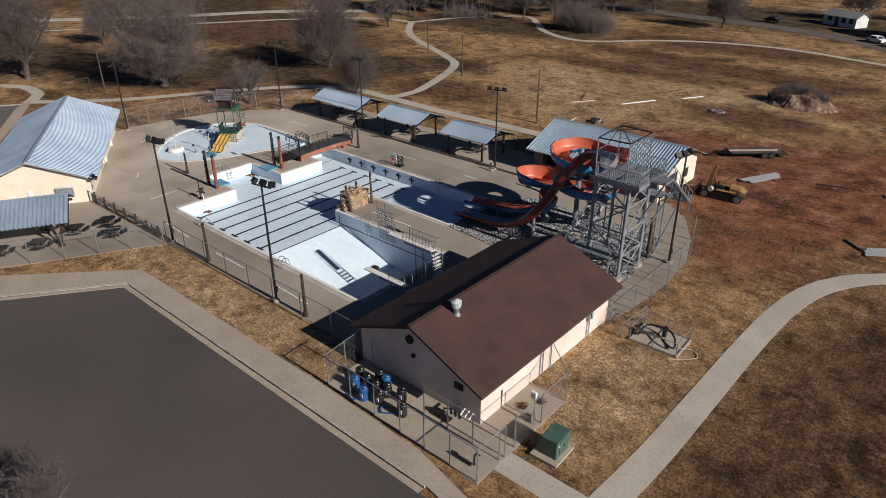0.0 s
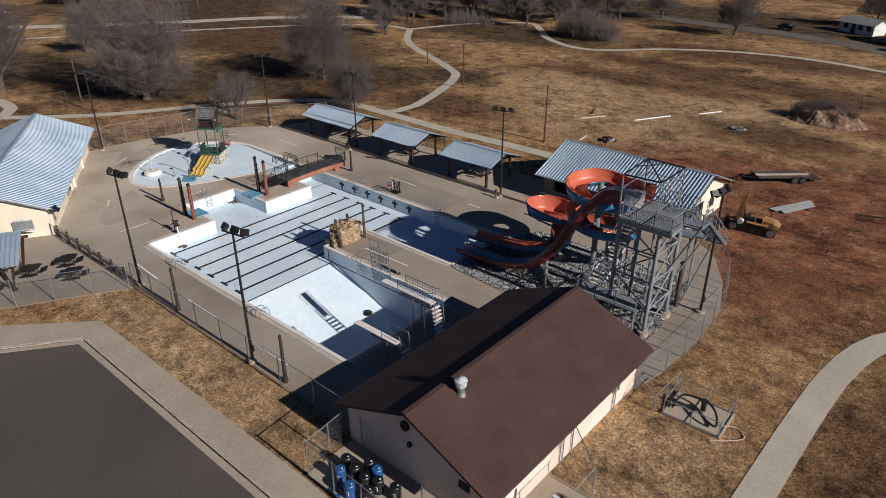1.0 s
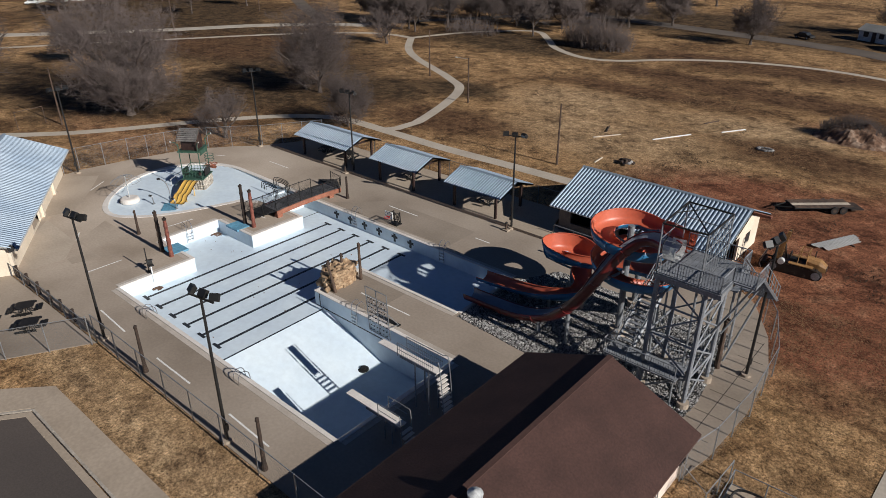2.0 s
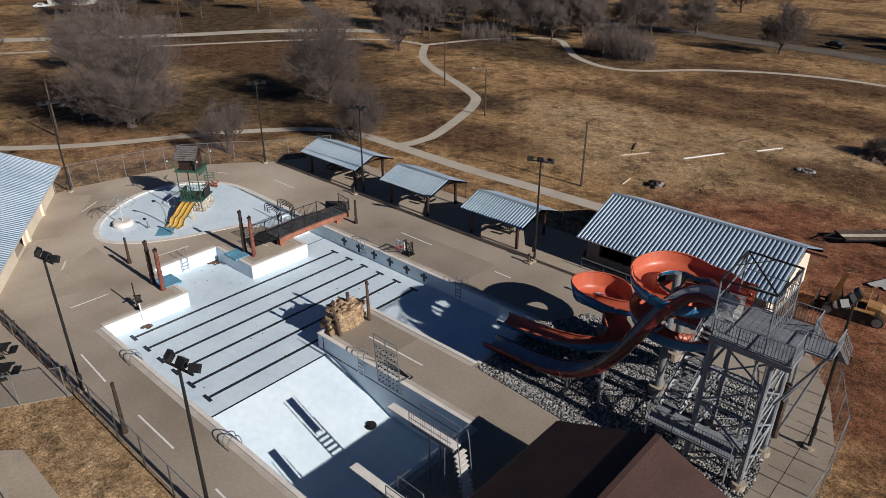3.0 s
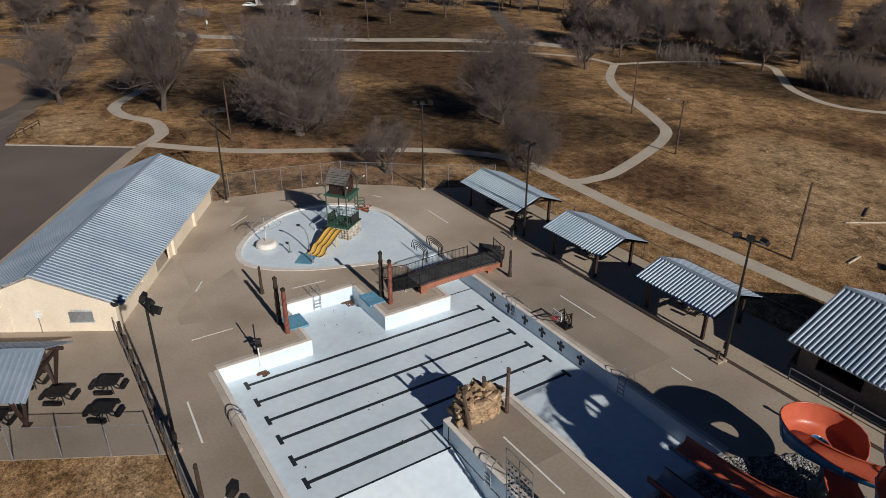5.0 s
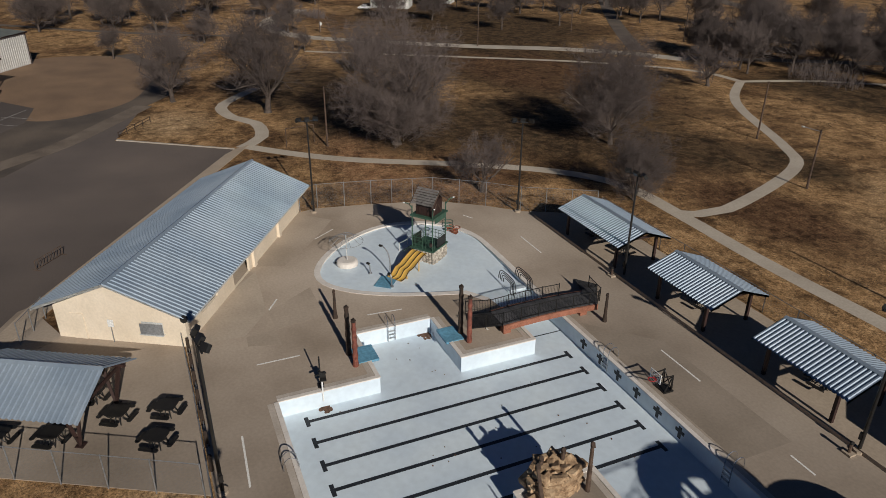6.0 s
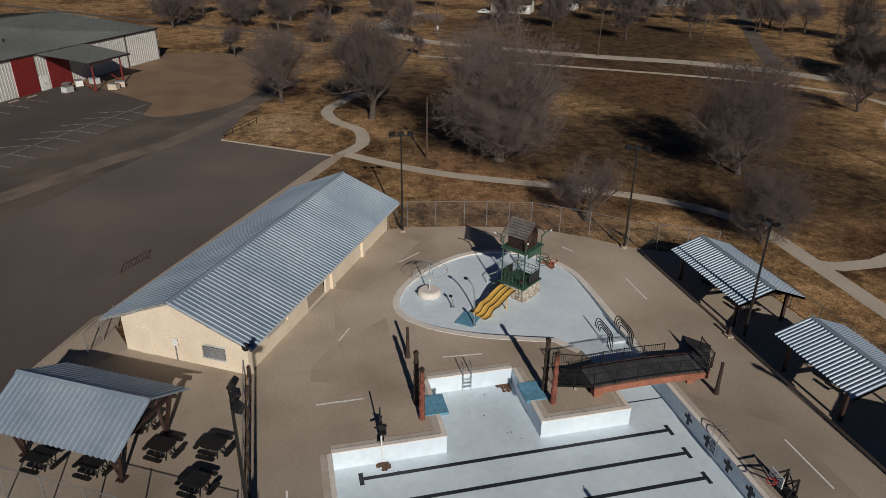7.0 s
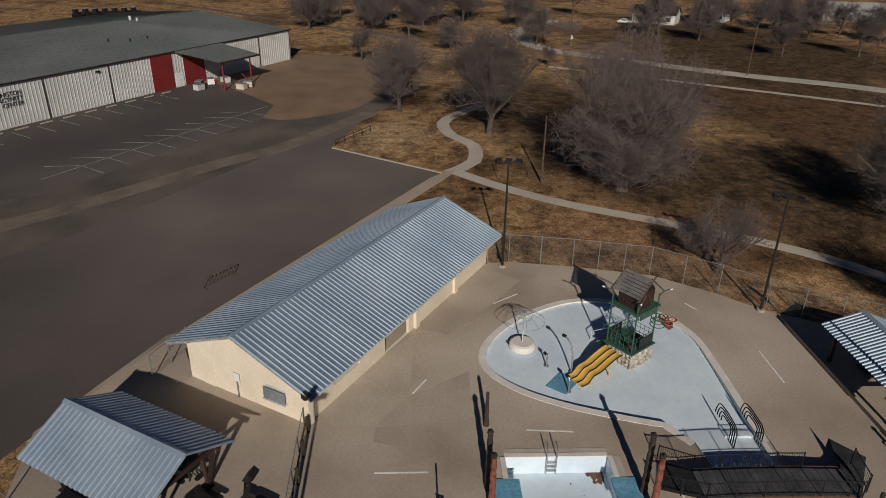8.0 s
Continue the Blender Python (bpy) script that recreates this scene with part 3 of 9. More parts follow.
YARD = [(-55.9, 25.3), (-71.2, 25.1), (-76.0, 17.0), (-81.5, 14.4), (-81.0, 13.6), (-70.6, 9.2), (-64.0, 10.6)]
tagged(finish("picnic_yard_paving", slab(B(), [YARD], -0.2, -0.004), M_CONCRETE), "brown-grey concrete paving of the picnic yard", "paving", kind="structure")
SERVICE = [(-29.3, 25.5), (-29.2, 21.7), (-16.4, 21.4), (-16.5, 30.5), (-19.2, 30.5), (-19.2, 25.5)]
tagged(finish("service_yard_paving", slab(B(), [SERVICE], -0.2, -0.006), M_SLAB), "stained pale concrete slab of the service yard", "paving", kind="structure")

def wade_z(x):
    """The wading pool's floor: shallow at the west rim, deeper towards the channel."""
    return WADE_FLOOR + 0.3 * min(1.0, max(0.0, (-70.5 - x) / 9.0))


# pool shell: floors and walls
bm = B()
fill(bm, [[(POOL_X0 - 0.02, POOL_Y0), (-48.8, POOL_Y0), (-48.8, PIER_Y0), (PIER_X0, PIER_Y0), (PIER_X0, PIER_Y1), (SPLASH_X1, PIER_Y1), (SPLASH_X1, POOL_Y1), (-66.6, POOL_Y1), (-66.6, STEP_Y), (POOL_X0, STEP_Y), (POOL_X0, NOOK_Y1), (-68.0, NOOK_Y1), (-68.0, NOOK_Y0), (POOL_X0, NOOK_Y0)]], MAIN_FLOOR)
tagged(finish("pool_floor", bm, M_POOL), "white-painted floor of the empty lap pool", "pool floor", kind="structure")
bm = B()
xs = [(-48.8, MAIN_FLOOR), (-42.4, DEEP_FLOOR), (POOL_X1, DEEP_FLOOR)]
rows = [[bm.verts.new((x, y, z)) for y in (POOL_Y0, PIER_Y0)] for x, z in xs]
for a, b in zip(rows, rows[1:]):
    bm.faces.new((a[0], b[0], b[1], a[1]))
tagged(finish("diving_well_floor", bm, M_POOL), "white-painted sloping floor of the empty diving well", "pool floor", kind="structure")
bm = B()
fill(bm, [wade_curve + [(-69.0, 48.4), (-66.6, STEP_Y), (-66.6, POOL_Y1)]], WADE_FLOOR)
for y0, y1 in ((STEP_Y, POOL_Y1),):
    box(bm, (-66.65, (y0 + y1) / 2, (MAIN_FLOOR + WADE_FLOOR) / 2 - 0.01), (0.1, y1 - y0, WADE_FLOOR - MAIN_FLOOR - 0.02))
for v in bm.verts:
    if abs(v.co.z - WADE_FLOOR) < 1e-4:
        v.co.z = wade_z(v.co.x)
tagged(finish("wading_pool_floor", bm, M_POOL), "white-painted floor of the empty wading pool", "pool floor", kind="structure")
bm = B()
for i in range(len(POOL)):
    (x0, y0), (x1, y1) = POOL[i], POOL[(i + 1) % len(POOL)]
    vs = [bm.verts.new(v) for v in ((x0, y0, -0.003), (x1, y1, -0.003), (x1, y1, DEEP_FLOOR), (x0, y0, DEEP_FLOOR))]
    bm.faces.new(vs)
tagged(finish("pool_wall", bm, M_POOL), "white-painted pool walls with a pale waterline", "pool wall", kind="structure")

# coping round the pools, in cast lengths
coping_owner = thing("pool_coping", "cream-painted concrete coping round the pools", "coping", kind="structure")


def coping_run(pts, width=0.62, h=0.05):
    for i, ((x0, y0), (x1, y1)) in enumerate(zip(pts, pts[1:])):
        d = Vector((x1 - x0, y1 - y0, 0))
        L = d.length
        h = 0.05 + 0.006 * (i % 2)
        n = max(1, round(L / 3.0))
        m = Matrix.Translation((x0, y0, 0)) @ Matrix.Rotation(math.atan2(d.y, d.x), 4, "Z")
        for k in range(n):
            w = L / n
            part("coping_stone", box(B(), (w * (k + 0.5), -0.11, h / 2 - 0.01), (w - 0.015, 0.30, h + 0.02), m), M_COPING, coping_owner)
            part("edge_slab", box(B(), (w * (k + 0.5), -0.47, 0.008 * (1 + i % 2) / 2), (w - 0.015, 0.38, 0.02 + 0.008 * (i % 2)), m), M_EDGE, coping_owner)


straight = [(-65.6, STEP_Y), (POOL_X0, STEP_Y), (POOL_X0, NOOK_Y1), (-68.0, NOOK_Y1), (-68.0, NOOK_Y0), (POOL_X0, NOOK_Y0), (POOL_X0, POOL_Y0), (POOL_X1, POOL_Y0), (POOL_X1, PIER_Y0), (PIER_X0, PIER_Y0), (PIER_X0, PIER_Y1), (SPLASH_X1, PIER_Y1), (SPLASH_X1, POOL_Y1), (-69.0, POOL_Y1)]
coping_run(straight)
bm = B()
inner = [Vector((*p, 0)) for p in wade_curve]
rows = []
for i, p in enumerate(inner):
    d = (inner[min(i + 1, len(inner) - 1)] - inner[max(i - 1, 0)]).normalized()
    s = Vector((d.y, -d.x, 0))
    rows.append([bm.verts.new(p + s * k + Vector((0, 0, z))) for k, z in ((-0.03, -0.10), (-0.03, 0.03), (0.5, 0.03), (0.5, -0.02))])
for a, b in zip(rows, rows[1:]):
    for k in range(3):
        bm.faces.new((a[k], a[k + 1], b[k + 1], b[k]))
part("wading_coping", bm, M_COPING, coping_owner)

# lane markings on floor and end wall
LANES = [-61.25, -59.15, -57.05, -54.98, -52.85, -50.75]
for x in LANES:
    o = thing("lane_line", "black painted lane line with crossbars", "lane marking", group="lane markings")
    part("stripe", box(B(), (x, 41.35, MAIN_FLOOR + 0.004), (0.26, 19.3, 0.008)), M_LINE, o)
    for y in (31.6, 51.1):
        part("crossbar", box(B(), (x, y, MAIN_FLOOR + 0.006), (0.95, 0.26, 0.008)), M_LINE, o)
for x in LANES[:-1] + [LANES[-1]]:
    o = thing("wall_target", "black painted cross on the pool end wall", "lane marking", group="wall targets")
    part("upright", box(B(), (x, POOL_Y1 - 0.006, -0.62), (0.28, 0.008, 0.85)), M_LINE, o)
    part("crossbar", box(B(), (x, POOL_Y1 - 0.008, -0.52), (0.8, 0.008, 0.26)), M_LINE, o)
tagged(finish("depth_break_line", box(B(), (-48.85, 35.1, MAIN_FLOOR + 0.006), (0.14, 10.1, 0.008)), M_LINE), "thin black line where the floor drops", "floor marking")
tagged(finish("wall_stripe", box(B(), (-43.0, PIER_Y0 - 0.006, MAIN_FLOOR + 0.02), (13.6, 0.008, 0.10)), M_LINE), "thin black line along the diving well wall", "wall marking")
tagged(finish("wall_edge_stripe", box(B(), (-49.3, PIER_Y0 - 0.008, -0.6), (0.10, 0.008, 1.2)), M_LINE), "upright black line on the diving well wall", "wall marking")
tagged(finish("channel_line", box(B(), (-64.3, 50.5, MAIN_FLOOR + 0.006), (0.10, 3.6, 0.008)), M_LINE), "thin black line across the channel floor", "floor marking")
tagged(finish("rim_stripe", pipe(B(), [(x * 1.0, y, -0.1) for x, y in [p for p in wade_curve if p[1] < 44 and p[0] > -79][0:40]], 0.035, 4), M_LINE), "dark waterline stripe round the wading pool", "wall marking")

# white dashes painted on the deck
DASHES = [((-66.9, 29.5), (-66.9, 32.5)), ((-73.9, 31.6), (-75.4, 32.5)), ((-70.3, 38.5), (-70.1, 41.3)), ((-85.4, 38.0), (-87.0, 40.2)), ((-78.5, 56.6), (-74.7, 56.6)), ((-85.4, 53.6), (-84.3, 54.2)), ((-67.6, 45.9), (-64.8, 46.2)),
          ((-57.7, 56.5), (-53.7, 56.5)), ((-60.0, 27.5), (-55.7, 27.3)), ((-46.2, 56.4), (-44.5, 56.4)), ((-46.8, 42.5), (-41.5, 42.6)), ((-50.9, 27.2), (-46.6, 27.2)), ((-42.1, 27.2), (-37.9, 27.1))]
for (x0, y0), (x1, y1) in DASHES:
    d = Vector((x1 - x0, y1 - y0, 0))
    m = Matrix.Translation(((x0 + x1) / 2, (y0 + y1) / 2, 0.006)) @ Matrix.Rotation(math.atan2(d.y, d.x), 4, "Z")
    tagged(finish("deck_line", box(B(), (0, 0, 0), (d.length, 0.12, 0.006), m), M_WHITE), "white painted dash on the pool deck", "floor marking", "deck dashes")

# saw-cut joints in the paving east of the slide tower
for k in range(8):
    y = 41.6 + 2.45 * k
    reach = 18.75 + (0.25 * abs(y - 48) / 4 if y < 54 else 0.35 * (y - 53))
    tagged(finish("deck_joint", box(B(), ((-20.85 - reach) / 2, y, 0.003), (20.85 - reach, 0.04, 0.006)), M_GUTTER), "dark saw-cut joint in the deck concrete", "joint", "deck joints")
tagged(finish("deck_joint", box(B(), (-19.95, 49.0, 0.004), (0.04, 15.0, 0.006)), M_GUTTER), "dark saw-cut joint in the deck concrete", "joint", "deck joints")

# car park, kerb and pavement
LOT = [(40.0, 18.6), (-18.0, 18.9), (-51.6, 19.4), (-57.3, 11.7), (-61.5, 5.5), (-69.8, 9.1), (-81.0, 14.0), (-114.6, 33.2), (-117.0, 34.8), (-126.8, 20.4), (-145.0, 24.5), (-150.0, 22.0), (-98.0, -8.0), (-80.0, -60.0), (40.0, -60.0)]
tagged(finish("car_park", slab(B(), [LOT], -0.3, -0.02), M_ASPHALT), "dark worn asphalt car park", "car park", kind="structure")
SIDEWALK = [(-15.0, 18.9), (-18.4, 19.5), (-51.7, 19.5), (-57.6, 11.4), (-60.9, 12.9), (-52.9, 21.3), (-29.0, 21.4), (-20.5, 21.2), (-16.2, 20.3)]
tagged(finish("sidewalk", slab(B(), [SIDEWALK], -0.3, 0.05), M_SLAB), "pale worn concrete pavement beside the car park", "pavement", kind="structure")
kerb_owner = thing("kerb", "pale concrete kerb with dark cracked gutter", "kerb", kind="structure")
for run, (p, q) in enumerate((((-18.4, 19.42), (-51.55, 19.42)), ((-51.55, 19.42), (-57.3, 11.55)))):
    d = Vector((q[0] - p[0], q[1] - p[1], 0))
    n = round(d.length / 3)
    m = Matrix.Translation((*p, 0)) @ Matrix.Rotation(math.atan2(d.y, d.x), 4, "Z")
    for k in range(n):
        w = d.length / n
        part("kerb_stone", box(B(), (w * (k + 0.5), 0, -0.01), (w - 0.02, 0.16, 0.145), m), M_KERB, kerb_owner)
        part("gutter_pan", box(B(), (w * (k + 0.5), 0.36, -0.012 + 0.005 * run), (w - 0.02, 0.42, 0.03), m), M_SLAB, kerb_owner)
        part("gutter_crack", box(B(), (w * (k + 0.5), 0.105 + 0.02 * math.sin(k * 1.7), 0.0 + 0.004 * run), (w * (0.3 + 0.6 * math.sin(k * 2.3) ** 2), 0.025 + 0.02 * math.sin(k * 3.1) ** 2, 0.02), m), M_GUTTER, kerb_owner)
        if (k * 7 + run * 3) % 4 == 1 or k in (n - 1, n - 2):
            part("weed_stain", blob(B(), (w * (k + 0.3 + 0.4 * math.sin(k * 1.3) ** 2), 0.25 + 0.1 * math.sin(k * 2.7), 0.0), (0.35 + 0.3 * math.sin(k * 1.9) ** 2, 0.10 + 0.06 * math.sin(k) ** 2, 0.025), 0.5, 2, k + 20 * run), M_GUTTER, kerb_owner)
for p, q in (((-116.9, 34.9), (-126.8, 20.6)),):
    d = Vector((q[0] - p[0], q[1] - p[1], 0))
    n = round(d.length / 3)
    m = Matrix.Translation((*p, 0)) @ Matrix.Rotation(math.atan2(d.y, d.x), 4, "Z")
    for k in range(n):
        w = d.length / n
        part("kerb_stone", box(B(), (w * (k + 0.5), 0, 0.04), (w - 0.02, 0.25, 0.15), m), M_KERB, kerb_owner)
tagged(finish("car_park_verge", slab(B(), [[(-69.9, 9.3), (-81.2, 14.2), (-114.9, 33.4), (-116.9, 35.0), (-118.2, 37.0), (-113.8, 34.6), (-99.0, 26.2), (-76.2, 13.6), (-75.4, 16.4), (-70.4, 9.6)]], -0.2, 0.03), M_SLAB), "pale concrete apron behind the bathhouse", "pavement", kind="structure")

PATHS = [
    ("park_path", [(-118.0, 36.2), (-112.0, 42.0), (-106.7, 48.8), (-99.9, 61.1), (-93.5, 70.0), (-86.5, 74.6), (-76.6, 74.8), (-65.8, 74.4), (-54.2, 74.7), (-46.8, 74.8), (-38.0, 75.5)], 1.85),
    ("park_path", [(-77.5, 75.0), (-76.4, 80.5), (-83.5, 98.2), (-91.1, 104.7), (-107.5, 113.7), (-116.3, 120.4), (-124.8, 130.2)], 1.65),
    ("park_path", [(-124.8, 130.2), (-119.2, 145.2), (-108.5, 156.5), (-99.5, 149.3), (-92.5, 141.6), (-82.8, 136.4), (-75.6, 138.0), (-68.0, 145.8), (-57.8, 152.3), (-46.5, 155.4), (-37.3, 155.3), (-29.8, 153.4), (-23.1, 151.7), (0.0, 146.0)], 1.6),
    ("park_path", [(-185.6, 60.1), (-168.9, 87.2), (-151.3, 114.2), (-136.2, 128.8), (-124.8, 130.2)], 1.6),
    ("park_path", [(-117.2, 35.8), (-121.5, 39.2), (-128.7, 39.6), (-133.4, 36.8), (-139.9, 35.9), (-145.1, 38.3), (-152.0, 43.4)], 1.9),
    ("park_path", [(-10.9, 18.95), (-10.5, 25.0), (-10.2, 30.0), (-10.1, 37.0), (-10.0, 44.0), (-9.7, 50.0), (-8.9, 54.6), (-7.2, 58.3), (-4.2, 61.6), (4.0, 67.5)], 1.8),
    ("park_path", [(-16.6, 23.7), (-13.5, 23.7), (-10.5, 23.7)], 1.7),
]
for k, (nm, pts, w) in enumerate(PATHS):
    tagged(finish(nm, ribbon(B(), pts, w, -0.2, -0.044 + 0.005 * k), M_PATH), "pale concrete footpath through dry grass", "path", kind="structure")
tagged(finish("park_road", ribbon(B(), [(-262.0, 76.0), (-240.0, 62.0), (-222.0, 59.5), (-206.0, 64.5), (-191.0, 82.0), (-178.0, 99.5), (-168.0, 116.5), (-155.5, 130.0), (-146.0, 136.0)], 4.6, -0.2, 0.004, 4.0), M_ROAD), "pale gravel-dusted park road", "road", kind="structure")
tagged(finish("field_track", ribbon(B(), [(-300.0, -60.0), (-232.0, 18.0), (-212.0, 52.0)], 2.6, -0.2, -0.006, 4.0), M_DIRTROAD), "faint worn track across the dry grass", "road", kind="structure")
tagged(finish("grove_track", ribbon(B(), [(-150.0, 133.5), (-141.0, 150.0), (-128.0, 172.0), (-118.0, 191.0)], 4.0, -0.2, -0.012, 4.0), M_DIRTROAD), "worn dusty track through the grove", "road", kind="structure")
tagged(finish("side_road", ribbon(B(), [(-160.0, 133.0), (-190.0, 150.0), (-226.0, 172.0), (-330.0, 238.0)], 4.0, -0.2, -0.004, 4.0), M_DIRTROAD), "faint worn track crossing the grass", "road", kind="structure")
tagged(finish("street", ribbon(B(), [(-260.0, 240.0), (-170.0, 207.0), (-126.0, 192.0), (-98.7, 188.0), (-69.5, 184.0), (-51.0, 181.0), (-36.0, 176.0), (-10.0, 158.0), (120.0, 60.0)], 6.5, -0.2, -0.01, 6.0), M_DIRTROAD), "worn brown-grey street behind the park", "road", kind="structure")
tagged(finish("dusty_drive", ribbon(B(), [(-90.0, -21.0), (-100.7, -9.0), (-109.2, -1.3), (-120.0, 7.2), (-127.0, 13.8), (-138.0, 20.3), (-145.5, 24.6)], 2.9, -0.2, 0.012, 2.5), M_DUSTY), "pale dusty wheel track across the worn asphalt", "road", kind="structure")
tagged(finish("dirt_lane", slab(B(), [[(-85.0, -14.0), (-97.0, -2.0), (-139.0, 21.2), (-152.0, 29.0), (-176.0, 30.0), (-196.0, 24.0), (-188.0, 4.5), (-172.0, -8.0), (-140.0, -25.0), (-110.0, -26.0), (-95.0, -32.0)]], -0.2, -0.008), M_DIRTROAD), "worn grey-brown dusty lane beside the car park", "ground", kind="structure")
DUST = [(-147.5, 3.0), (-156.0, -3.0), (-166.0, -8.5), (-181.0, -3.5), (-196.0, 5.0), (-193.0, 20.5), (-172.0, 26.5), (-155.0, 24.5), (-146.0, 20.0), (-141.0, 11.0)]
tagged(finish("dirt_patch", slab(B(), [[p[:2] for p in smooth_line([(x, y, 0) for x, y in DUST], 1.5, True)]], -0.2, 0.0), M_DIRT), "tan bare dirt at the end of the lane", "ground", kind="structure")
CENTRE_LOT = [(-104.0, -17.0), (-110.0, -8.4), (-141.0, 8.2), (-150.0, 8.6), (-165.0, -3.5), (-168.0, -13.0), (-137.0, -29.5), (-120.0, -38.0)]
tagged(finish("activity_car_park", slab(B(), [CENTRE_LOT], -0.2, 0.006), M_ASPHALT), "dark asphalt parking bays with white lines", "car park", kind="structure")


# ---- fences ----
def fence(pts, height=2.3, gap=3.0, label="galvanised chain-link fence on steel posts", mid=False):
    o = thing("fence", label, "fence", at=pose(pts[0][0], pts[0][1], 0), group="chain-link fences")
    inv = Vector((pts[0][0], pts[0][1], 0))
    post = None
    for p, q in zip(pts, pts[1:]):
        p, q = Vector((*p, 0)) - inv, Vector((*q, 0)) - inv
        d = q - p
        n = max(1, round(d.length / gap))
        for k in range(n + (1 if q is not None and (q + inv - Vector((*pts[-1], 0))).length < 1e-4 else 0)):
            at = p + d * k / n
            if post is None:
                post = part("post", rod(B(), (0, 0, -0.1), (0, 0, height + 0.06), 0.04, 6), M_GALV, o)
                post.location = at
            else:
                same(post, Matrix.Translation(at), o)
        part("top_rail", rod(B(), p + Vector((0, 0, height)), q + Vector((0, 0, height)), 0.028, 5), M_GALV, o)
        bm = B()
        bm.faces.new([bm.verts.new(v) for v in (p + Vector((0, 0, 0.04)), q + Vector((0, 0, 0.04)), q + Vector((0, 0, height)), p + Vector((0, 0, height)))])
        part("wire_mesh", bm, M_CHAIN, o)
    return o


fence([(-55.9, 25.35), (-40.0, 25.45), (-29.6, 25.45)])
fence([(-55.9, 25.0), (-62.6, 13.2), (-64.2, 10.5)])
fence([(-55.9, 25.35), (-63.5, 25.25), (-71.0, 25.05)], 1.2, 2.5, "low fence with timber rail between deck and picnic yard")
fence([(-29.5, 25.2), (-29.1, 21.75), (-22.4, 21.6), (-16.5, 21.5), (-16.5, 24.0)], 2.3, 2.2)
fence([(-22.4, 23.7), (-16.6, 23.6)], 2.1, 2.0)
fence([(-16.55, 25.0), (-16.5, 30.4), (-19.1, 32.6)], 2.2, 2.6)
fence([(-18.9, 40.4), (-18.3, 43.0), (-18.0, 48.0), (-18.3, 53.0), (-19.8, 57.4), (-22.1, 61.3), (-25.2, 64.5)], 2.3, 2.4)
fence([(-92.6, 38.2), (-93.1, 40.2), (-92.1, 45.8), (-90.5, 52.3), (-87.0, 57.0), (-84.4, 59.8), (-80.4, 66.6)], 2.6, 2.6)
fence([(-80.4, 67.2), (-62.0, 67.4), (-43.6, 67.4)], 1.8, 3.0)
fence([(-75.8, 14.4), (-79.2, 15.7)], 1.8, 1.8)


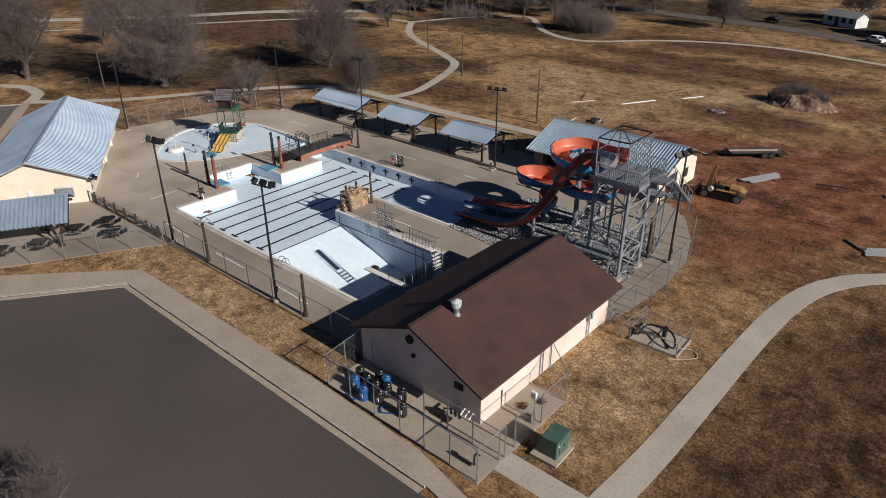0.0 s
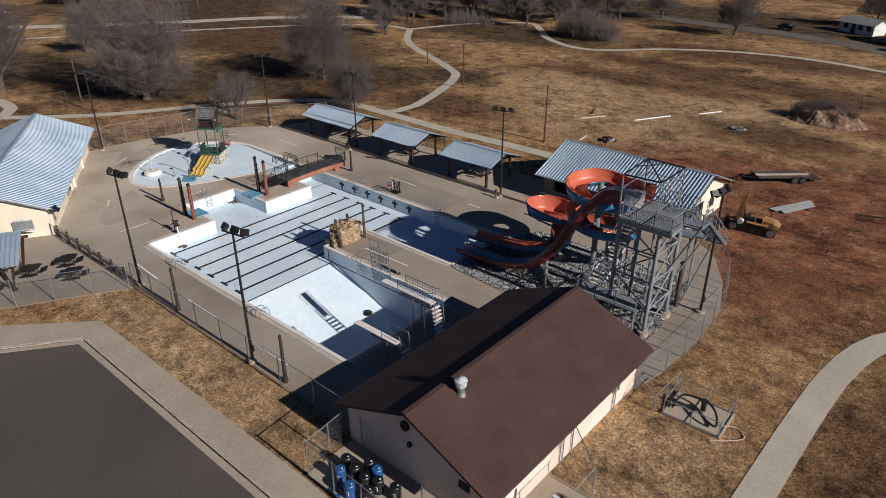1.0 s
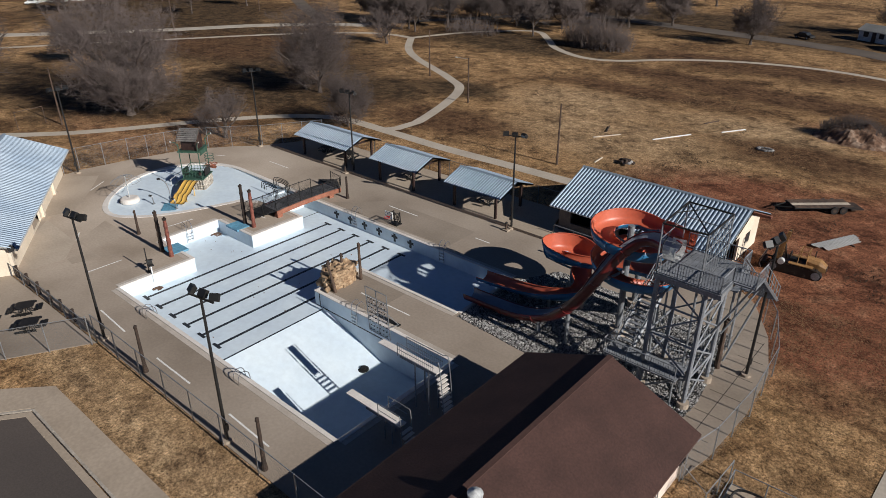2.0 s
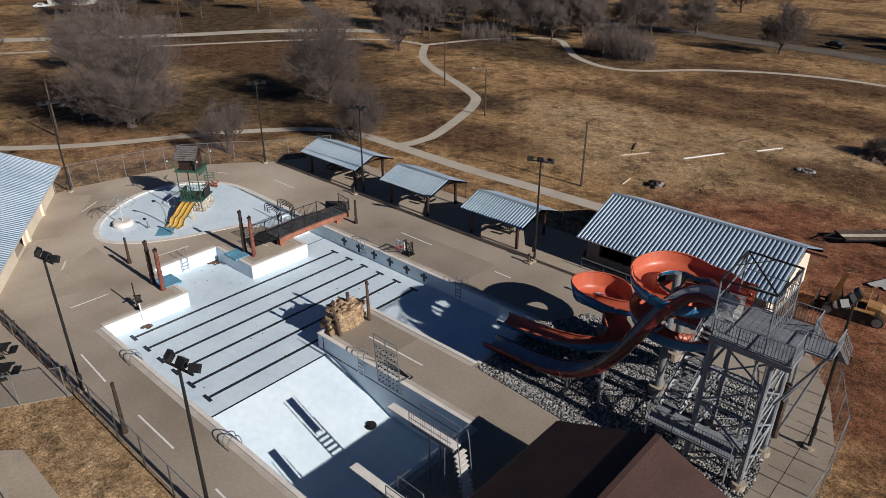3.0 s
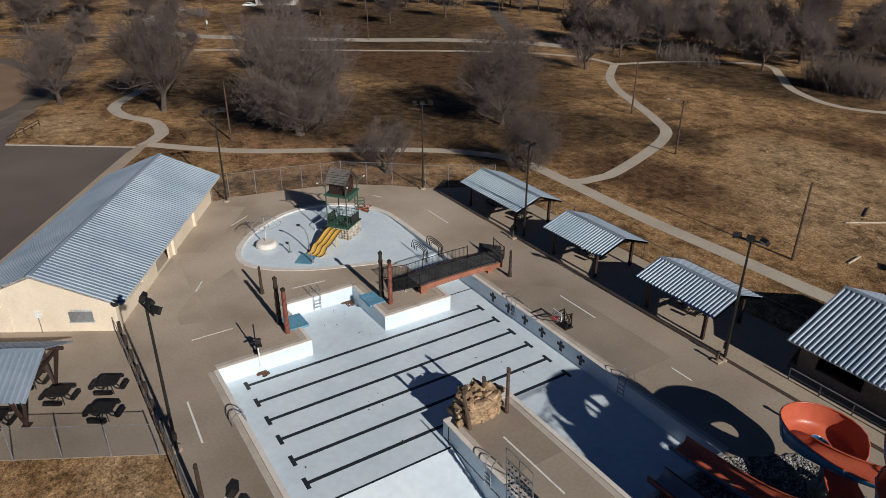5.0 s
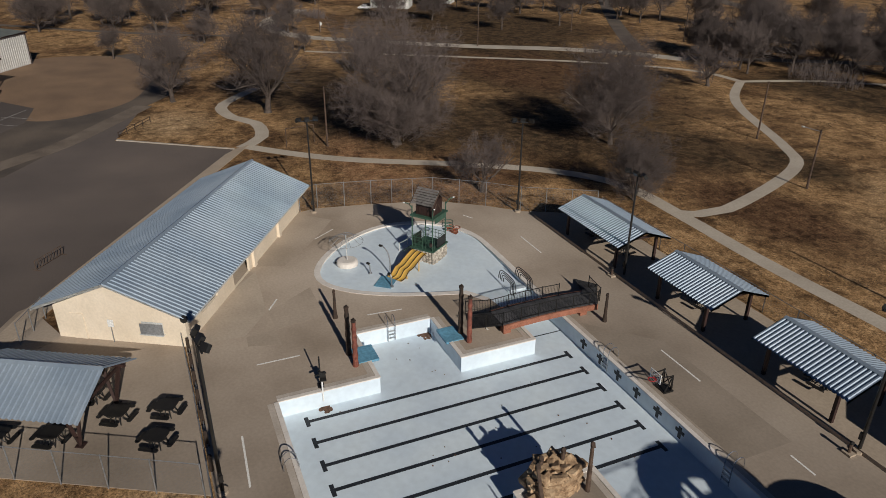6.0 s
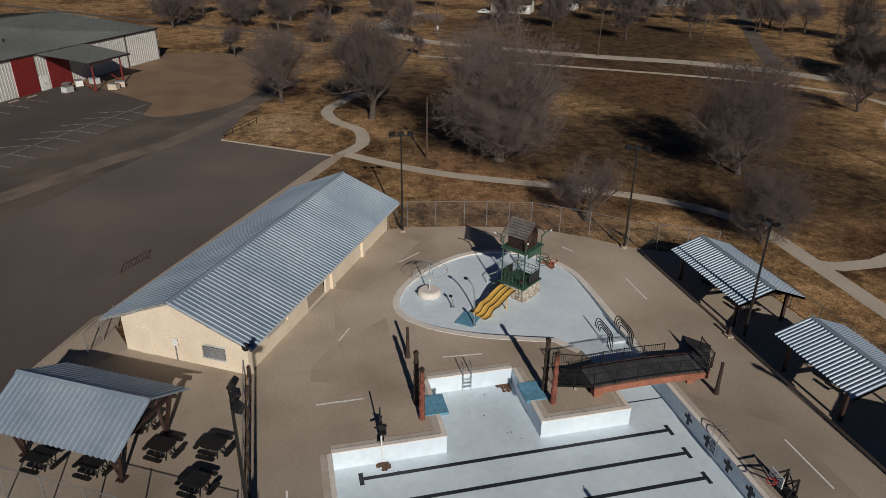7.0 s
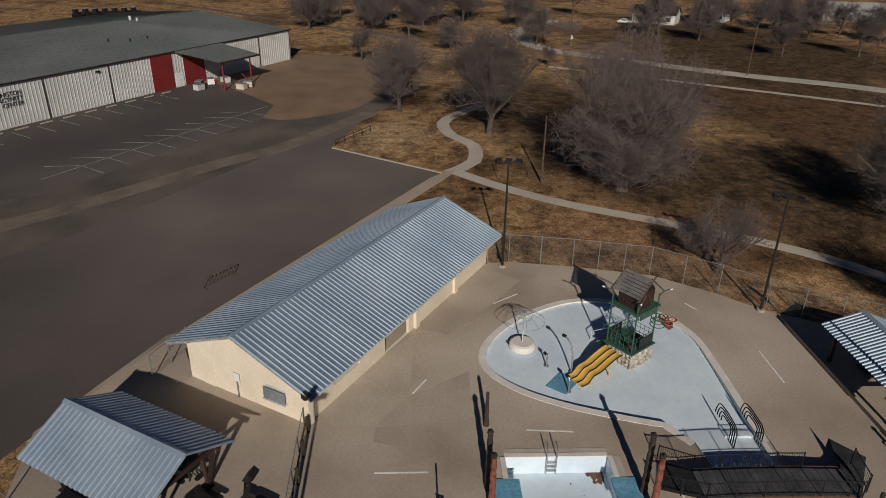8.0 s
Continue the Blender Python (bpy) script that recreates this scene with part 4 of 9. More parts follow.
# ---- buildings ----
def brown_pump_house():
    o = thing("pump_house", "pale block pump house under a brown shingle gable roof", "building")
    x0, x1, y0, y1, h, rise = -29.5, -19.2, 25.2, 40.3, 2.55, 2.1
    pieces("wall", wall(B(), (x0, y0 + 0.1), (x1, y0 + 0.1), h, 0.2, [(0.9, 1.9, 0.02, 2.1)], gable=rise), M_CREAM2, o)
    pieces("wall", wall(B(), (x0, y1 - 0.1), (x1, y1 - 0.1), h, 0.2, gable=rise), M_CREAM2, o)
    pieces("wall", wall(B(), (x1 - 0.1, y0 + 0.2), (x1 - 0.1, y1 - 0.2), h, 0.2), M_CREAM2, o)
    pieces("wall", wall(B(), (x0 + 0.1, y0 + 0.2), (x0 + 0.1, y1 - 0.2), h, 0.2), M_CREAM2, o)
    d = part("door", box(B(), (-28.1, 25.33, 1.05), (1.0, 0.06, 2.05)), M_PALESTEEL, o, "grey steel service door")
    part("handle", box(B(), (-27.75, 25.28, 1.0), (0.05, 0.06, 0.16)), M_GALV, d)
    xm, ye0, ye1, zt, ov = (x0 + x1) / 2, 24.55, 41.3, 5.1, 0.5
    for s in (-1, 1):
        xe = xm + s * ((x1 - x0) / 2 + ov)
        ze = 2.7
        bm = B()
        vs = [bm.verts.new(v) for v in ((xm, ye0, zt), (xm, ye1, zt), (xe, ye1, ze), (xe, ye0, ze), (xm, ye0, zt - 0.18), (xm, ye1, zt - 0.18), (xe, ye1, ze - 0.18), (xe, ye0, ze - 0.18))]
        for f in ((0, 1, 2, 3), (7, 6, 5, 4), (0, 3, 7, 4), (1, 5, 6, 2), (2, 6, 7, 3)):
            bm.faces.new([vs[k] for k in (f if s > 0 else f[::-1])])
        part("roof", bm, M_SHINGLE, o, "brown asphalt shingle roof slope")
        # shingle courses, lapped
        bm = B()
        run = Vector((xe - xm, 0, ze - zt))
        n = 34
        for k in range(n):
            a, b = (k + 0.02) / n, (k + 1.0) / n
            t = 0.004
            pa, pb = Vector((xm, 0, zt)) + run * a, Vector((xm, 0, zt)) + run * b
            q = [(pa.x, ye0 - 0.01, pa.z + 0.003), (pa.x, ye1 + 0.01, pa.z + 0.003), (pb.x, ye1 + 0.01, pb.z + t + 0.004), (pb.x, ye0 - 0.01, pb.z + t + 0.004), (pb.x, ye1 + 0.01, pb.z), (pb.x, ye0 - 0.01, pb.z)]
            v = [bm.verts.new(p) for p in q]
            bm.faces.new((v[0], v[1], v[2], v[3]) if s < 0 else (v[3], v[2], v[1], v[0]))
            bm.faces.new((v[3], v[2], v[4], v[5]) if s < 0 else (v[5], v[4], v[2], v[3]))
        part("shingle_layer", bm, M_SHINGLE, o)["kind"] = "stuff"
        part("fascia", box(B(), (xe + s * 0.015, (ye0 + ye1) / 2, ze - 0.10), (0.03, ye1 - ye0, 0.2)), M_SHINGLE, o)
    part("ridge_cap", box(B(), (xm, (ye0 + ye1) / 2, zt + 0.015), (0.3, ye1 - ye0, 0.05)), M_SHINGLE, o)
    v = part("roof_vent", rod(B(), (-23.5, 28.0, 4.3), (-23.5, 28.0, 5.25), 0.2, 12), M_GALV, o, "galvanised turbine vent")
    part("collar", rod(B(), (-23.5, 28.0, 4.5), (-23.5, 28.0, 4.85), 0.34, 12, 0.22), M_GALV, v)
    part("cowl", rod(B(), (-23.5, 28.0, 5.25), (-23.5, 28.0, 5.6), 0.3, 12, 0.36), M_PALESTEEL, v)
    part("cap", rod(B(), (-23.5, 28.0, 5.64), (-23.5, 28.0, 5.8), 0.36, 12, 0.05), M_PALESTEEL, v)
    for x, z in ((-24.9, 3.6), (-24.6, 2.5)):
        part("wall_vent", rod(B(), (x, 25.2, z), (x, 25.05, z), 0.3 if z > 3 else 0.16, 12), M_DARK, o, "dark round louvre")
    part("side_grille", box(B(), (-20.9, 25.18, 2.0), (0.7, 0.05, 0.5)), M_DARK, o)
    for k in range(3):
        part("wall_pipe", rod(B(), (-20.4 + 0.33 * k, 25.2, 0.55), (-20.4 + 0.33 * k, 24.75, 0.35), 0.05, 8), M_WHITE, o, "white plastic pipe stub")
    for y in (31.4, 31.7, 37.3, 37.6):
        part("conduit", rod(B(), (-19.13, y, 0.0), (-19.13, y, 1.9), 0.03, 6), M_GREYSTEEL, o)
    for y in (37.3, 37.65):
        part("meter_box", box(B(), (-19.08, y, 1.75), (0.2, 0.22, 0.5)), M_GREYSTEEL, o, "grey electric meter box")
    return o


brown_pump_house()

U, V = Vector((-0.8595, 0.5111, 0)), Vector((-0.5111, -0.8595, 0))
BH = Vector((-71.05, 25.25, 0))


def bathhouse():
    o = thing("bathhouse", "long cream block bathhouse with blue-grey ribbed metal roof", "building")
    L, W, h, rise = 25.2, 9.7, 2.65, 2.1
    p = lambda u, v: (BH + U * u + V * v)[:2]
    wide = [(2.6, 5.4, 1.05, 2.35), (8.4, 11.6, 0.02, 2.45)]
    pieces("wall", wall(B(), p(0.2, 0.1), p(L - 0.2, 0.1), h, 0.2, wide), M_CREAM, o)
    pieces("wall", wall(B(), p(0.2, W - 0.1), p(L - 0.2, W - 0.1), h, 0.2), M_CREAM, o)
    pieces("wall", wall(B(), p(0.1, 0), p(0.1, W), h, 0.2, [(1.5, 3.1, 0.95, 1.85)], gable=rise), M_CREAM, o)
    pieces("wall", wall(B(), p(L - 0.1, 0), p(L - 0.1, W), h, 0.2, gable=rise), M_CREAM, o)
    bm = B()
    c = BH + U * (L / 2) + V * 2.4
    m = Matrix.Translation(c) @ Matrix.Rotation(math.atan2(U.y, U.x), 4, "Z")
    # added near-black sheet: the darkness of the unlit rooms is its colour
    part("inner_wall", box(bm, (0, 0, 1.25), (L - 0.6, 0.1, 2.5), m), M_DARK, o)
    part("floor_slab", box(B(), (0, 0, -0.04), (L - 0.45, W - 0.45, 0.1), Matrix.Translation(BH + U * (L / 2) + V * (W / 2)) @ Matrix.Rotation(math.atan2(U.y, U.x), 4, "Z")), M_CONCRETE, o)
    mg = Matrix.Translation(BH) @ Matrix.Rotation(math.atan2(V.y, V.x), 4, "Z")
    w = part("window", box(B(), (2.3, -0.02, 1.4), (1.6, 0.05, 0.9), mg), M_PALESTEEL, o, "boarded window with grey awning shutter")
    part("shutter", box(B(), (2.3, 0.18, 1.35), (1.7, 0.05, 0.85), mg @ pose(0, 0.02, 0.0, 0, 0, 0)), M_GREYSTEEL, w)
    part("sill", box(B(), (2.3, 0.16, 0.92), (1.8, 0.3, 0.06), mg), M_PALESTEEL, w)
    n = part("notice", box(B(), (5.4, 0.12, 1.55), (0.45, 0.03, 0.6), mg), M_SIGN, o, "white notice board on the wall")
    part("notice_post", rod(B(), mg @ Vector((5.4, 0.16, 0)), mg @ Vector((5.4, 0.16, 1.3)), 0.03), M_GREYSTEEL, n)
    part("side_door", box(B(), (8.0, 0.02, 1.05), (1.0, 0.06, 2.1), mg), M_CREAM, o, "cream-painted side door")
    r0, r1 = BH - U * 0.65 + V * (W / 2 + 0.15), BH + U * (L + 1.1) + V * (W / 2 + 0.15)
    ribbed_roof(o, (*r0[:2], 5.02), (*r1[:2], 5.02), W / 2 + 1.15, 2.42, 0.36, 14, M_ROOF, h=0.07)
    for k, v in ((0, -1.0), (1, W + 1.3)):
        a, b = BH - U * 0.6 + V * v, BH + U * (L + 1.05) + V * v
        part("gutter", rod(B(), (*a[:2], 2.55), (*b[:2], 2.55), 0.07, 6), M_PALESTEEL, o)
    for u in (-0.62, L + 1.05):
        for v0, v1 in ((-1.0, W / 2 + 0.15), (W + 1.3, W / 2 + 0.15)):
            a, b = BH + U * u + V * v0, BH + U * u + V * v1
            bm = B()
            vs = [bm.verts.new((*q[:2], z)) for q, z in ((a, 2.62), (b, 5.04), (b, 4.82), (a, 2.40))]
            f = bm.faces.new(vs)
            bmesh.ops.solidify(bm, geom=[f], thickness=0.04)
            part("barge_board", bm, M_PALESTEEL, o)
    for u in (0.2, 12.8, 19.0):
        a = BH + U * u - V * 0.10
        part("pilaster", box(B(), (0, 0, 1.3), (0.5, 0.25, 2.6), Matrix.Translation(a) @ Matrix.Rotation(math.atan2(U.y, U.x), 4, "Z")), M_CREAM, o)
    lamp = BH - U * 0.3 - V * 0.55
    part("speaker", rod(B(), (*lamp[:2], 2.65), (*(lamp - U * 0.35)[:2], 2.75), 0.15, 8, 0.3), M_BLACK, o, "dark horn loudspeaker under the eave")
    return o


bathhouse()


def slide_building():
    o = thing("concession_building", "cream block building with ribbed metal roof behind the slides", "building")
    x0, x1, y0, y1, h, rise = -41.4, -26.3, 63.2, 72.6, 2.6, 2.1
    # this front wall is coloured dark to stand for the eave's shade
    pieces("wall", wall(B(), (x0, y0), (x1, y0), h, 0.2, [(1.2, 4.2, 1.0, 2.2), (6.2, 7.3, 0.02, 2.1), (9.5, 12.5, 1.0, 2.2)]), M_SHADEDWALL, o)
    pieces("wall", wall(B(), (x0, y1), (x1, y1), h, 0.2), M_CREAM, o)
    pieces("wall", wall(B(), (x1, y0 + 0.1), (x1, y1 - 0.1), h, 0.2, [(1.6, 4.4, 0.02, 2.3), (6.0, 7.2, 0.9, 2.0)], gable=rise), M_CREAM, o)
    pieces("wall", wall(B(), (x0, y0 + 0.1), (x0, y1 - 0.1), h, 0.2, gable=rise), M_CREAM, o)
    # added near-black block that stands for the unlit inside behind the openings
    part("inner_wall", box(B(), ((x0 + x1) / 2 - 1, (y0 + y1) / 2, 1.25), (x1 - x0 - 2.6, 5.0, 2.4)), M_DARK, o)
    part("window", box(B(), (x1, 70.0, 1.45), (0.06, 1.2, 1.1)), M_GLASS, o)
    ribbed_roof(o, (-42.0, 67.9, 4.95), (-25.6, 67.9, 4.95), 5.75, 2.3, 0.36, 8, M_ROOF, h=0.085)
    for y in (62.2, 73.6):
        part("gutter", rod(B(), (-42.0, y, 2.62), (-25.6, y, 2.62), 0.07, 6), M_PALESTEEL, o)
    for s in (-1, 1):
        bm = B()
        ye = 67.9 + s * 5.72
        f = bm.faces.new([bm.verts.new(v) for v in ((-25.58, ye, 2.66), (-25.58, 67.9, 4.95), (-25.58, 67.9, 4.72), (-25.58, ye, 2.44))])
        bmesh.ops.solidify(bm, geom=[f], thickness=0.04)
        part("barge_board", bm, M_RUST, o)
    part("roof_beam", box(B(), (-24.9, 67.9, 4.7), (1.6, 0.25, 0.22)), M_RUST, o)
    return o


slide_building()
yard_rail = thing("terrace_rail", "grey steel pipe rail in front of the concession building", "railing", at=pose(-41.1, 61.85, 0))
part("top_rail", rod(B(), (0, 0, 1.0), (8.6, -0.1, 1.0), 0.05, 6), M_GREYSTEEL, yard_rail)
part("mid_rail", rod(B(), (0, 0, 0.5), (8.6, -0.1, 0.5), 0.03, 6), M_GALV, yard_rail)
for k in range(5):
    part("rail_post", rod(B(), (2.15 * k, -0.025 * k, 0), (2.15 * k, -0.025 * k, 1.0), 0.045, 6), M_GREYSTEEL, yard_rail)


def pavilion(x0, x1, group="pavilions"):
    o = thing("picnic_pavilion", "open picnic pavilion with ribbed metal roof on dark posts", "pavilion", at=pose((x0 + x1) / 2, 63.0, 0), group=group)
    L = x1 - x0
    ribbed_roof(o, (-L / 2, 0, 3.62), (L / 2, 0, 3.62), 2.8, 1.02, 0.31, max(3, round(L / 1.8)), M_ROOF, h=0.06)
    for x in (-L / 2 + 1.0, L / 2 - 1.0):
        for y in (-2.1, 2.1):
            part("post", box(B(), (x, y, 1.35), (0.22, 0.22, 2.7)), M_DARKRED, o)
    for y in (-2.1, 2.1):
        part("beam", box(B(), (0, y, 2.68), (L - 0.6, 0.14, 0.24)), M_DARKRED, o)
    for x in (-L / 2 + 1.0, 0, L / 2 - 1.0):
        part("tie_beam", box(B(), (x, 0, 2.6), (0.12, 4.4, 0.2)), M_DARKRED, o)
        part("king_post", box(B(), (x, 0, 3.0), (0.12, 0.12, 0.9)), M_DARKRED, o)
    for s in (-1, 1):
        bm = B()
        for q in (-1, 1):
            f = bm.faces.new([bm.verts.new(v) for v in ((s * (L / 2 + 0.01), q * 2.8, 2.62), (s * (L / 2 + 0.01), 0, 3.64), (s * (L / 2 + 0.01), 0, 3.46), (s * (L / 2 + 0.01), q * 2.8, 2.44))])
            bmesh.ops.solidify(bm, geom=[f], thickness=0.03)
        part("barge_board", bm, M_PALESTEEL, o)
    return o


for a, b in ((-78.0, -68.4), (-64.6, -57.4), (-53.6, -46.3)):
    pavilion(a, b)
PADS = [(-83.5, 60.4), (-32.5, 60.6), (-32.5, 63.0), (-42.0, 63.0), (-43.2, 66.9), (-79.9, 66.9)]
tagged(finish("pavilion_slab", slab(B(), [PADS], -0.02, 0.12), M_SLAB), "pale raised concrete strip under the pavilions", "paving", kind="structure")
ledge = thing("seat_ledge", "low pale concrete ledge along the pavilion strip", "ledge", kind="structure")
for k in range(16):
    part("ledge_block", box(B(), (-82.0 + 3.0 * k + 1.5, 60.3, 0.14), (2.97, 0.18, 0.28)), M_SLAB, ledge)


def shelter():
    """Gabled shelter over picnic tables, its legs in pairs that lean apart."""
    rot = math.degrees(math.atan2(7.58, 4.31))
    o = thing("picnic_shelter", "open gabled shelter with ribbed metal roof on splayed legs", "pavilion", at=pose(-66.05, 16.9, 0, 0, 0, rot))
    L = 8.9
    ribbed_roof(o, (-L / 2, 0, 4.2), (L / 2, 0, 4.2), 3.15, 1.55, 0.34, 5, M_ROOF, h=0.07)
    for x in (-L / 2 + 1.2, L / 2 - 1.2):
        for y in (-1.9, 1.9):
            for s in (-0.55, 0.55):
                part("leg", rod(B(), (x, y, 0), (x + s, y + (0.25 if y > 0 else -0.25), 2.78), 0.11, 4, 0.15), M_DARKRED, o)
            part("foot_plate", box(B(), (x, y, 0.03), (0.5, 0.5, 0.06)), M_DARKRED, o)
    for y in (-2.15, 2.15):
        part("beam", box(B(), (0, y, 2.82), (L - 0.4, 0.16, 0.2)), M_DARKRED, o)
    for x in (-L / 2 + 0.7, 0, L / 2 - 0.7):
        part("tie_beam", box(B(), (x, 0, 2.66), (0.14, 4.6, 0.2)), M_DARKRED, o)
    return o


shelter()


# ---- floodlight poles ----
def flood_pole(x, y, h, turn, lamps=3, base=True):
    o = thing("floodlight_pole", "tall black steel pole with a cluster of floodlights", "light pole", at=pose(x, y, 0, 0, 0, turn), group="floodlight poles")
    part("pole", rod(B(), (0, 0, 0), (0, 0, h), 0.11, 8, 0.07), M_BLACK, o)
    if base:
        part("footing", rod(B(), (0, 0, -0.05), (0, 0, 0.18), 0.32, 10), M_SLAB, o)
        part("base_box", box(B(), (0.14, 0, 1.1), (0.16, 0.2, 0.45)), M_BLACK, o)
    part("crossarm", box(B(), (0, 0, h), (1.9 if lamps > 1 else 0.5, 0.09, 0.09)), M_BLACK, o)
    for k in range(lamps):
        x0 = (k - (lamps - 1) / 2) * 0.85
        m = pose(x0, 0.2, h + 0.2, -38, 0, (k - 1) * 25)
        f = part("floodlight", box(B(), (0, 0, 0), (0.5, 0.26, 0.42), m), M_BLACK, o)
        part("lens", box(B(), (0, 0.14, 0), (0.43, 0.02, 0.35), m), M_GLASS, f)
        part("bracket", rod(B(), (x0, 0, h), (x0, 0.1, h + 0.15), 0.04, 5), M_BLACK, o)
    return o


for x, y, h, turn in ((-40.1, 25.8, 9.7, 10), (-55.9, 25.9, 9.5, 10), (-91.9, 39.5, 9.7, -95), (-84.1, 59.3, 9.6, -120), (-68.0, 60.9, 9.2, 190), (-44.9, 60.3, 9.2, 200), (-19.6, 51.9, 9.7, 80)):
    flood_pole(x, y, h, turn)


def lantern_post(x, y, h=3.6, label="slim weathered timber post with a dark finial on the pool deck"):
    o = thing("timber_post", label, "post", at=pose(x, y, 0), group="timber posts")
    bm = B()
    rings = []
    for z, r in ((0, 0.2), (0.35, 0.16), (0.6, 0.13), (h * 0.8, 0.11), (h, 0.1)):
        rings.append([(r * math.cos(a * math.tau / 8), r * math.sin(a * math.tau / 8), z) for a in range(8)])
    part("shaft", loft(bm, rings, caps=True), M_DARKWOOD, o)
    part("finial", blob(B(), (0, 0, h + 0.14), (0.13, 0.13, 0.2), 0.15, 1, 3), M_DARKWOOD, o)
    return o


for x, y, h in ((-50.0, 25.95, 3.4), (-36.6, 25.9, 3.4), (-70.8, 36.1, 2.2), (-62.5, 55.0, 2.2)):
    lantern_post(x, y, h)


def carved_post(x, y, h, mat, label):
    o = thing("carved_post", label, "post", at=pose(x, y, 0), group="carved posts")
    rings = []
    for k in range(14):
        z = h * k / 13
        r = 0.2 - 0.05 * k / 13 + 0.025 * math.sin(k * 2.4)
        rings.append([(r * math.cos(a * math.tau / 10), r * math.sin(a * math.tau / 10), z) for a in range(10)])
    part("shaft", loft(B(), rings, caps=True), mat, o)
    part("cap", blob(B(), (0, 0, h + 0.12), (0.2, 0.2, 0.16), 0.2, 1, 5), M_DARKWOOD, o)
    part("head", blob(B(), (0.1, 0, h + 0.28), (0.16, 0.08, 0.12), 0.3, 1, 7), M_DARKWOOD, o)
    return o


for x, y, h, mt, lb in ((-64.2, 35.75, 3.5, M_REDPOST, "red carved log post beside the pool steps"), (-65.7, 35.7, 3.7, M_DARKWOOD, "dark carved log post beside the pool steps"), (-63.9, 44.2, 3.6, M_REDPOST, "red carved log post beside the pool steps"), (-65.2, 44.1, 3.8, M_DARKWOOD, "dark carved log post beside the pool steps"), (-21.4, 51.5, 3.6, M_WOODPOST, "tall brown carved post beside the slide tower")):
    carved_post(x, y, h, mt, lb)
for y0, y1 in ((35.9, 37.5), (42.6, 44.0)):
    o = thing("tanning_step", "blue-painted step pad at the pool edge", "pool step", group="blue steps")
    part("pad", box(B(), (-65.3, (y0 + y1) / 2, -0.02), (1.9, y1 - y0, 0.18)), M_BLUE, o)


# ---- debris on the pool floors ----
rnd = random.Random(21)
debris = []
for k in range(34):
    x, y, z = rnd.choice(((rnd.uniform(-62, -50), rnd.uniform(31, 51), MAIN_FLOOR), (rnd.uniform(-67.5, -62.5), rnd.uniform(37.2, 43), MAIN_FLOOR), (rnd.uniform(-62, -50), rnd.uniform(31, 51), MAIN_FLOOR)))
    debris.append((x, y, z, rnd.uniform(0.04, 0.09)))
debris += [(-82.4 + rnd.uniform(-1.2, 0.8), 51.4 + rnd.uniform(-0.5, 0.5), WADE_FLOOR, rnd.uniform(0.08, 0.3)) for k in range(22)]
bm = B()
for k, (x, y, z, r) in enumerate(debris):
    blob(bm, (x, y, z + 0.01), (r, r * 0.7, 0.03), 0.4, 1, k)
for j, (x, y, sx, sy) in enumerate(((-62.15, 33.0, 0.7, 0.4), (-67.9, 42.3, 0.9, 0.5))):
    for k in range(34):
        blob(bm, (x + rnd.gauss(0, sx * 0.33), y + rnd.gauss(0, sy * 0.33), MAIN_FLOOR + 0.005), (0.2, 0.15, 0.02), 0.4, 1, k)
tagged(finish("leaf_litter", bm, M_LITTER), "dark leaves and specks on the pool floor", "leaf litter", kind="stuff")
o = thing("drain_grate", "dark round drain cover in the diving well", "drain", at=pose(-42.6, 38.6, -3.3))
part("cover", rod(B(), (0, 0, -0.03), (0, 0, 0.05), 0.42, 16), M_BLACK, o)
part("cap", rod(B(), (0, 0, 0.05), (0, 0, 0.2), 0.22, 12), M_BLACK, o)


# ---- poolside fittings ----
def ladder(x, y, out):
    """Grab rails and treads; out: degrees of the way from deck to water."""
    o = thing("pool_ladder", "stainless steel pool ladder with bent grab rails", "pool ladder", at=pose(x, y, 0, 0, 0, out), group="pool ladders")
    for s in (-0.28, 0.28):
        pts = smooth_line([(-0.75, s, 0.02), (-0.7, s, 0.55), (-0.4, s, 0.85), (-0.02, s, 0.7), (0.12, s, 0.2), (0.12, s, -1.1)], 0.12)
        part("grab_rail", pipe(B(), pts, 0.032, 6), M_CHROME, o)
    for z in (-0.25, -0.55, -0.85):
        part("tread", box(B(), (0.12, 0, z), (0.14, 0.54, 0.04)), M_CHROME, o)
    return o


for x, y, a in ((-58.5, 52.4, -90), (-46.8, 52.4, -90), (-56.4, 29.95, 90), (-44.3, 29.95, 90), (-67.9, 39.6, 0), (-45.0, 40.2, -90)):
    ladder(x, y, a)


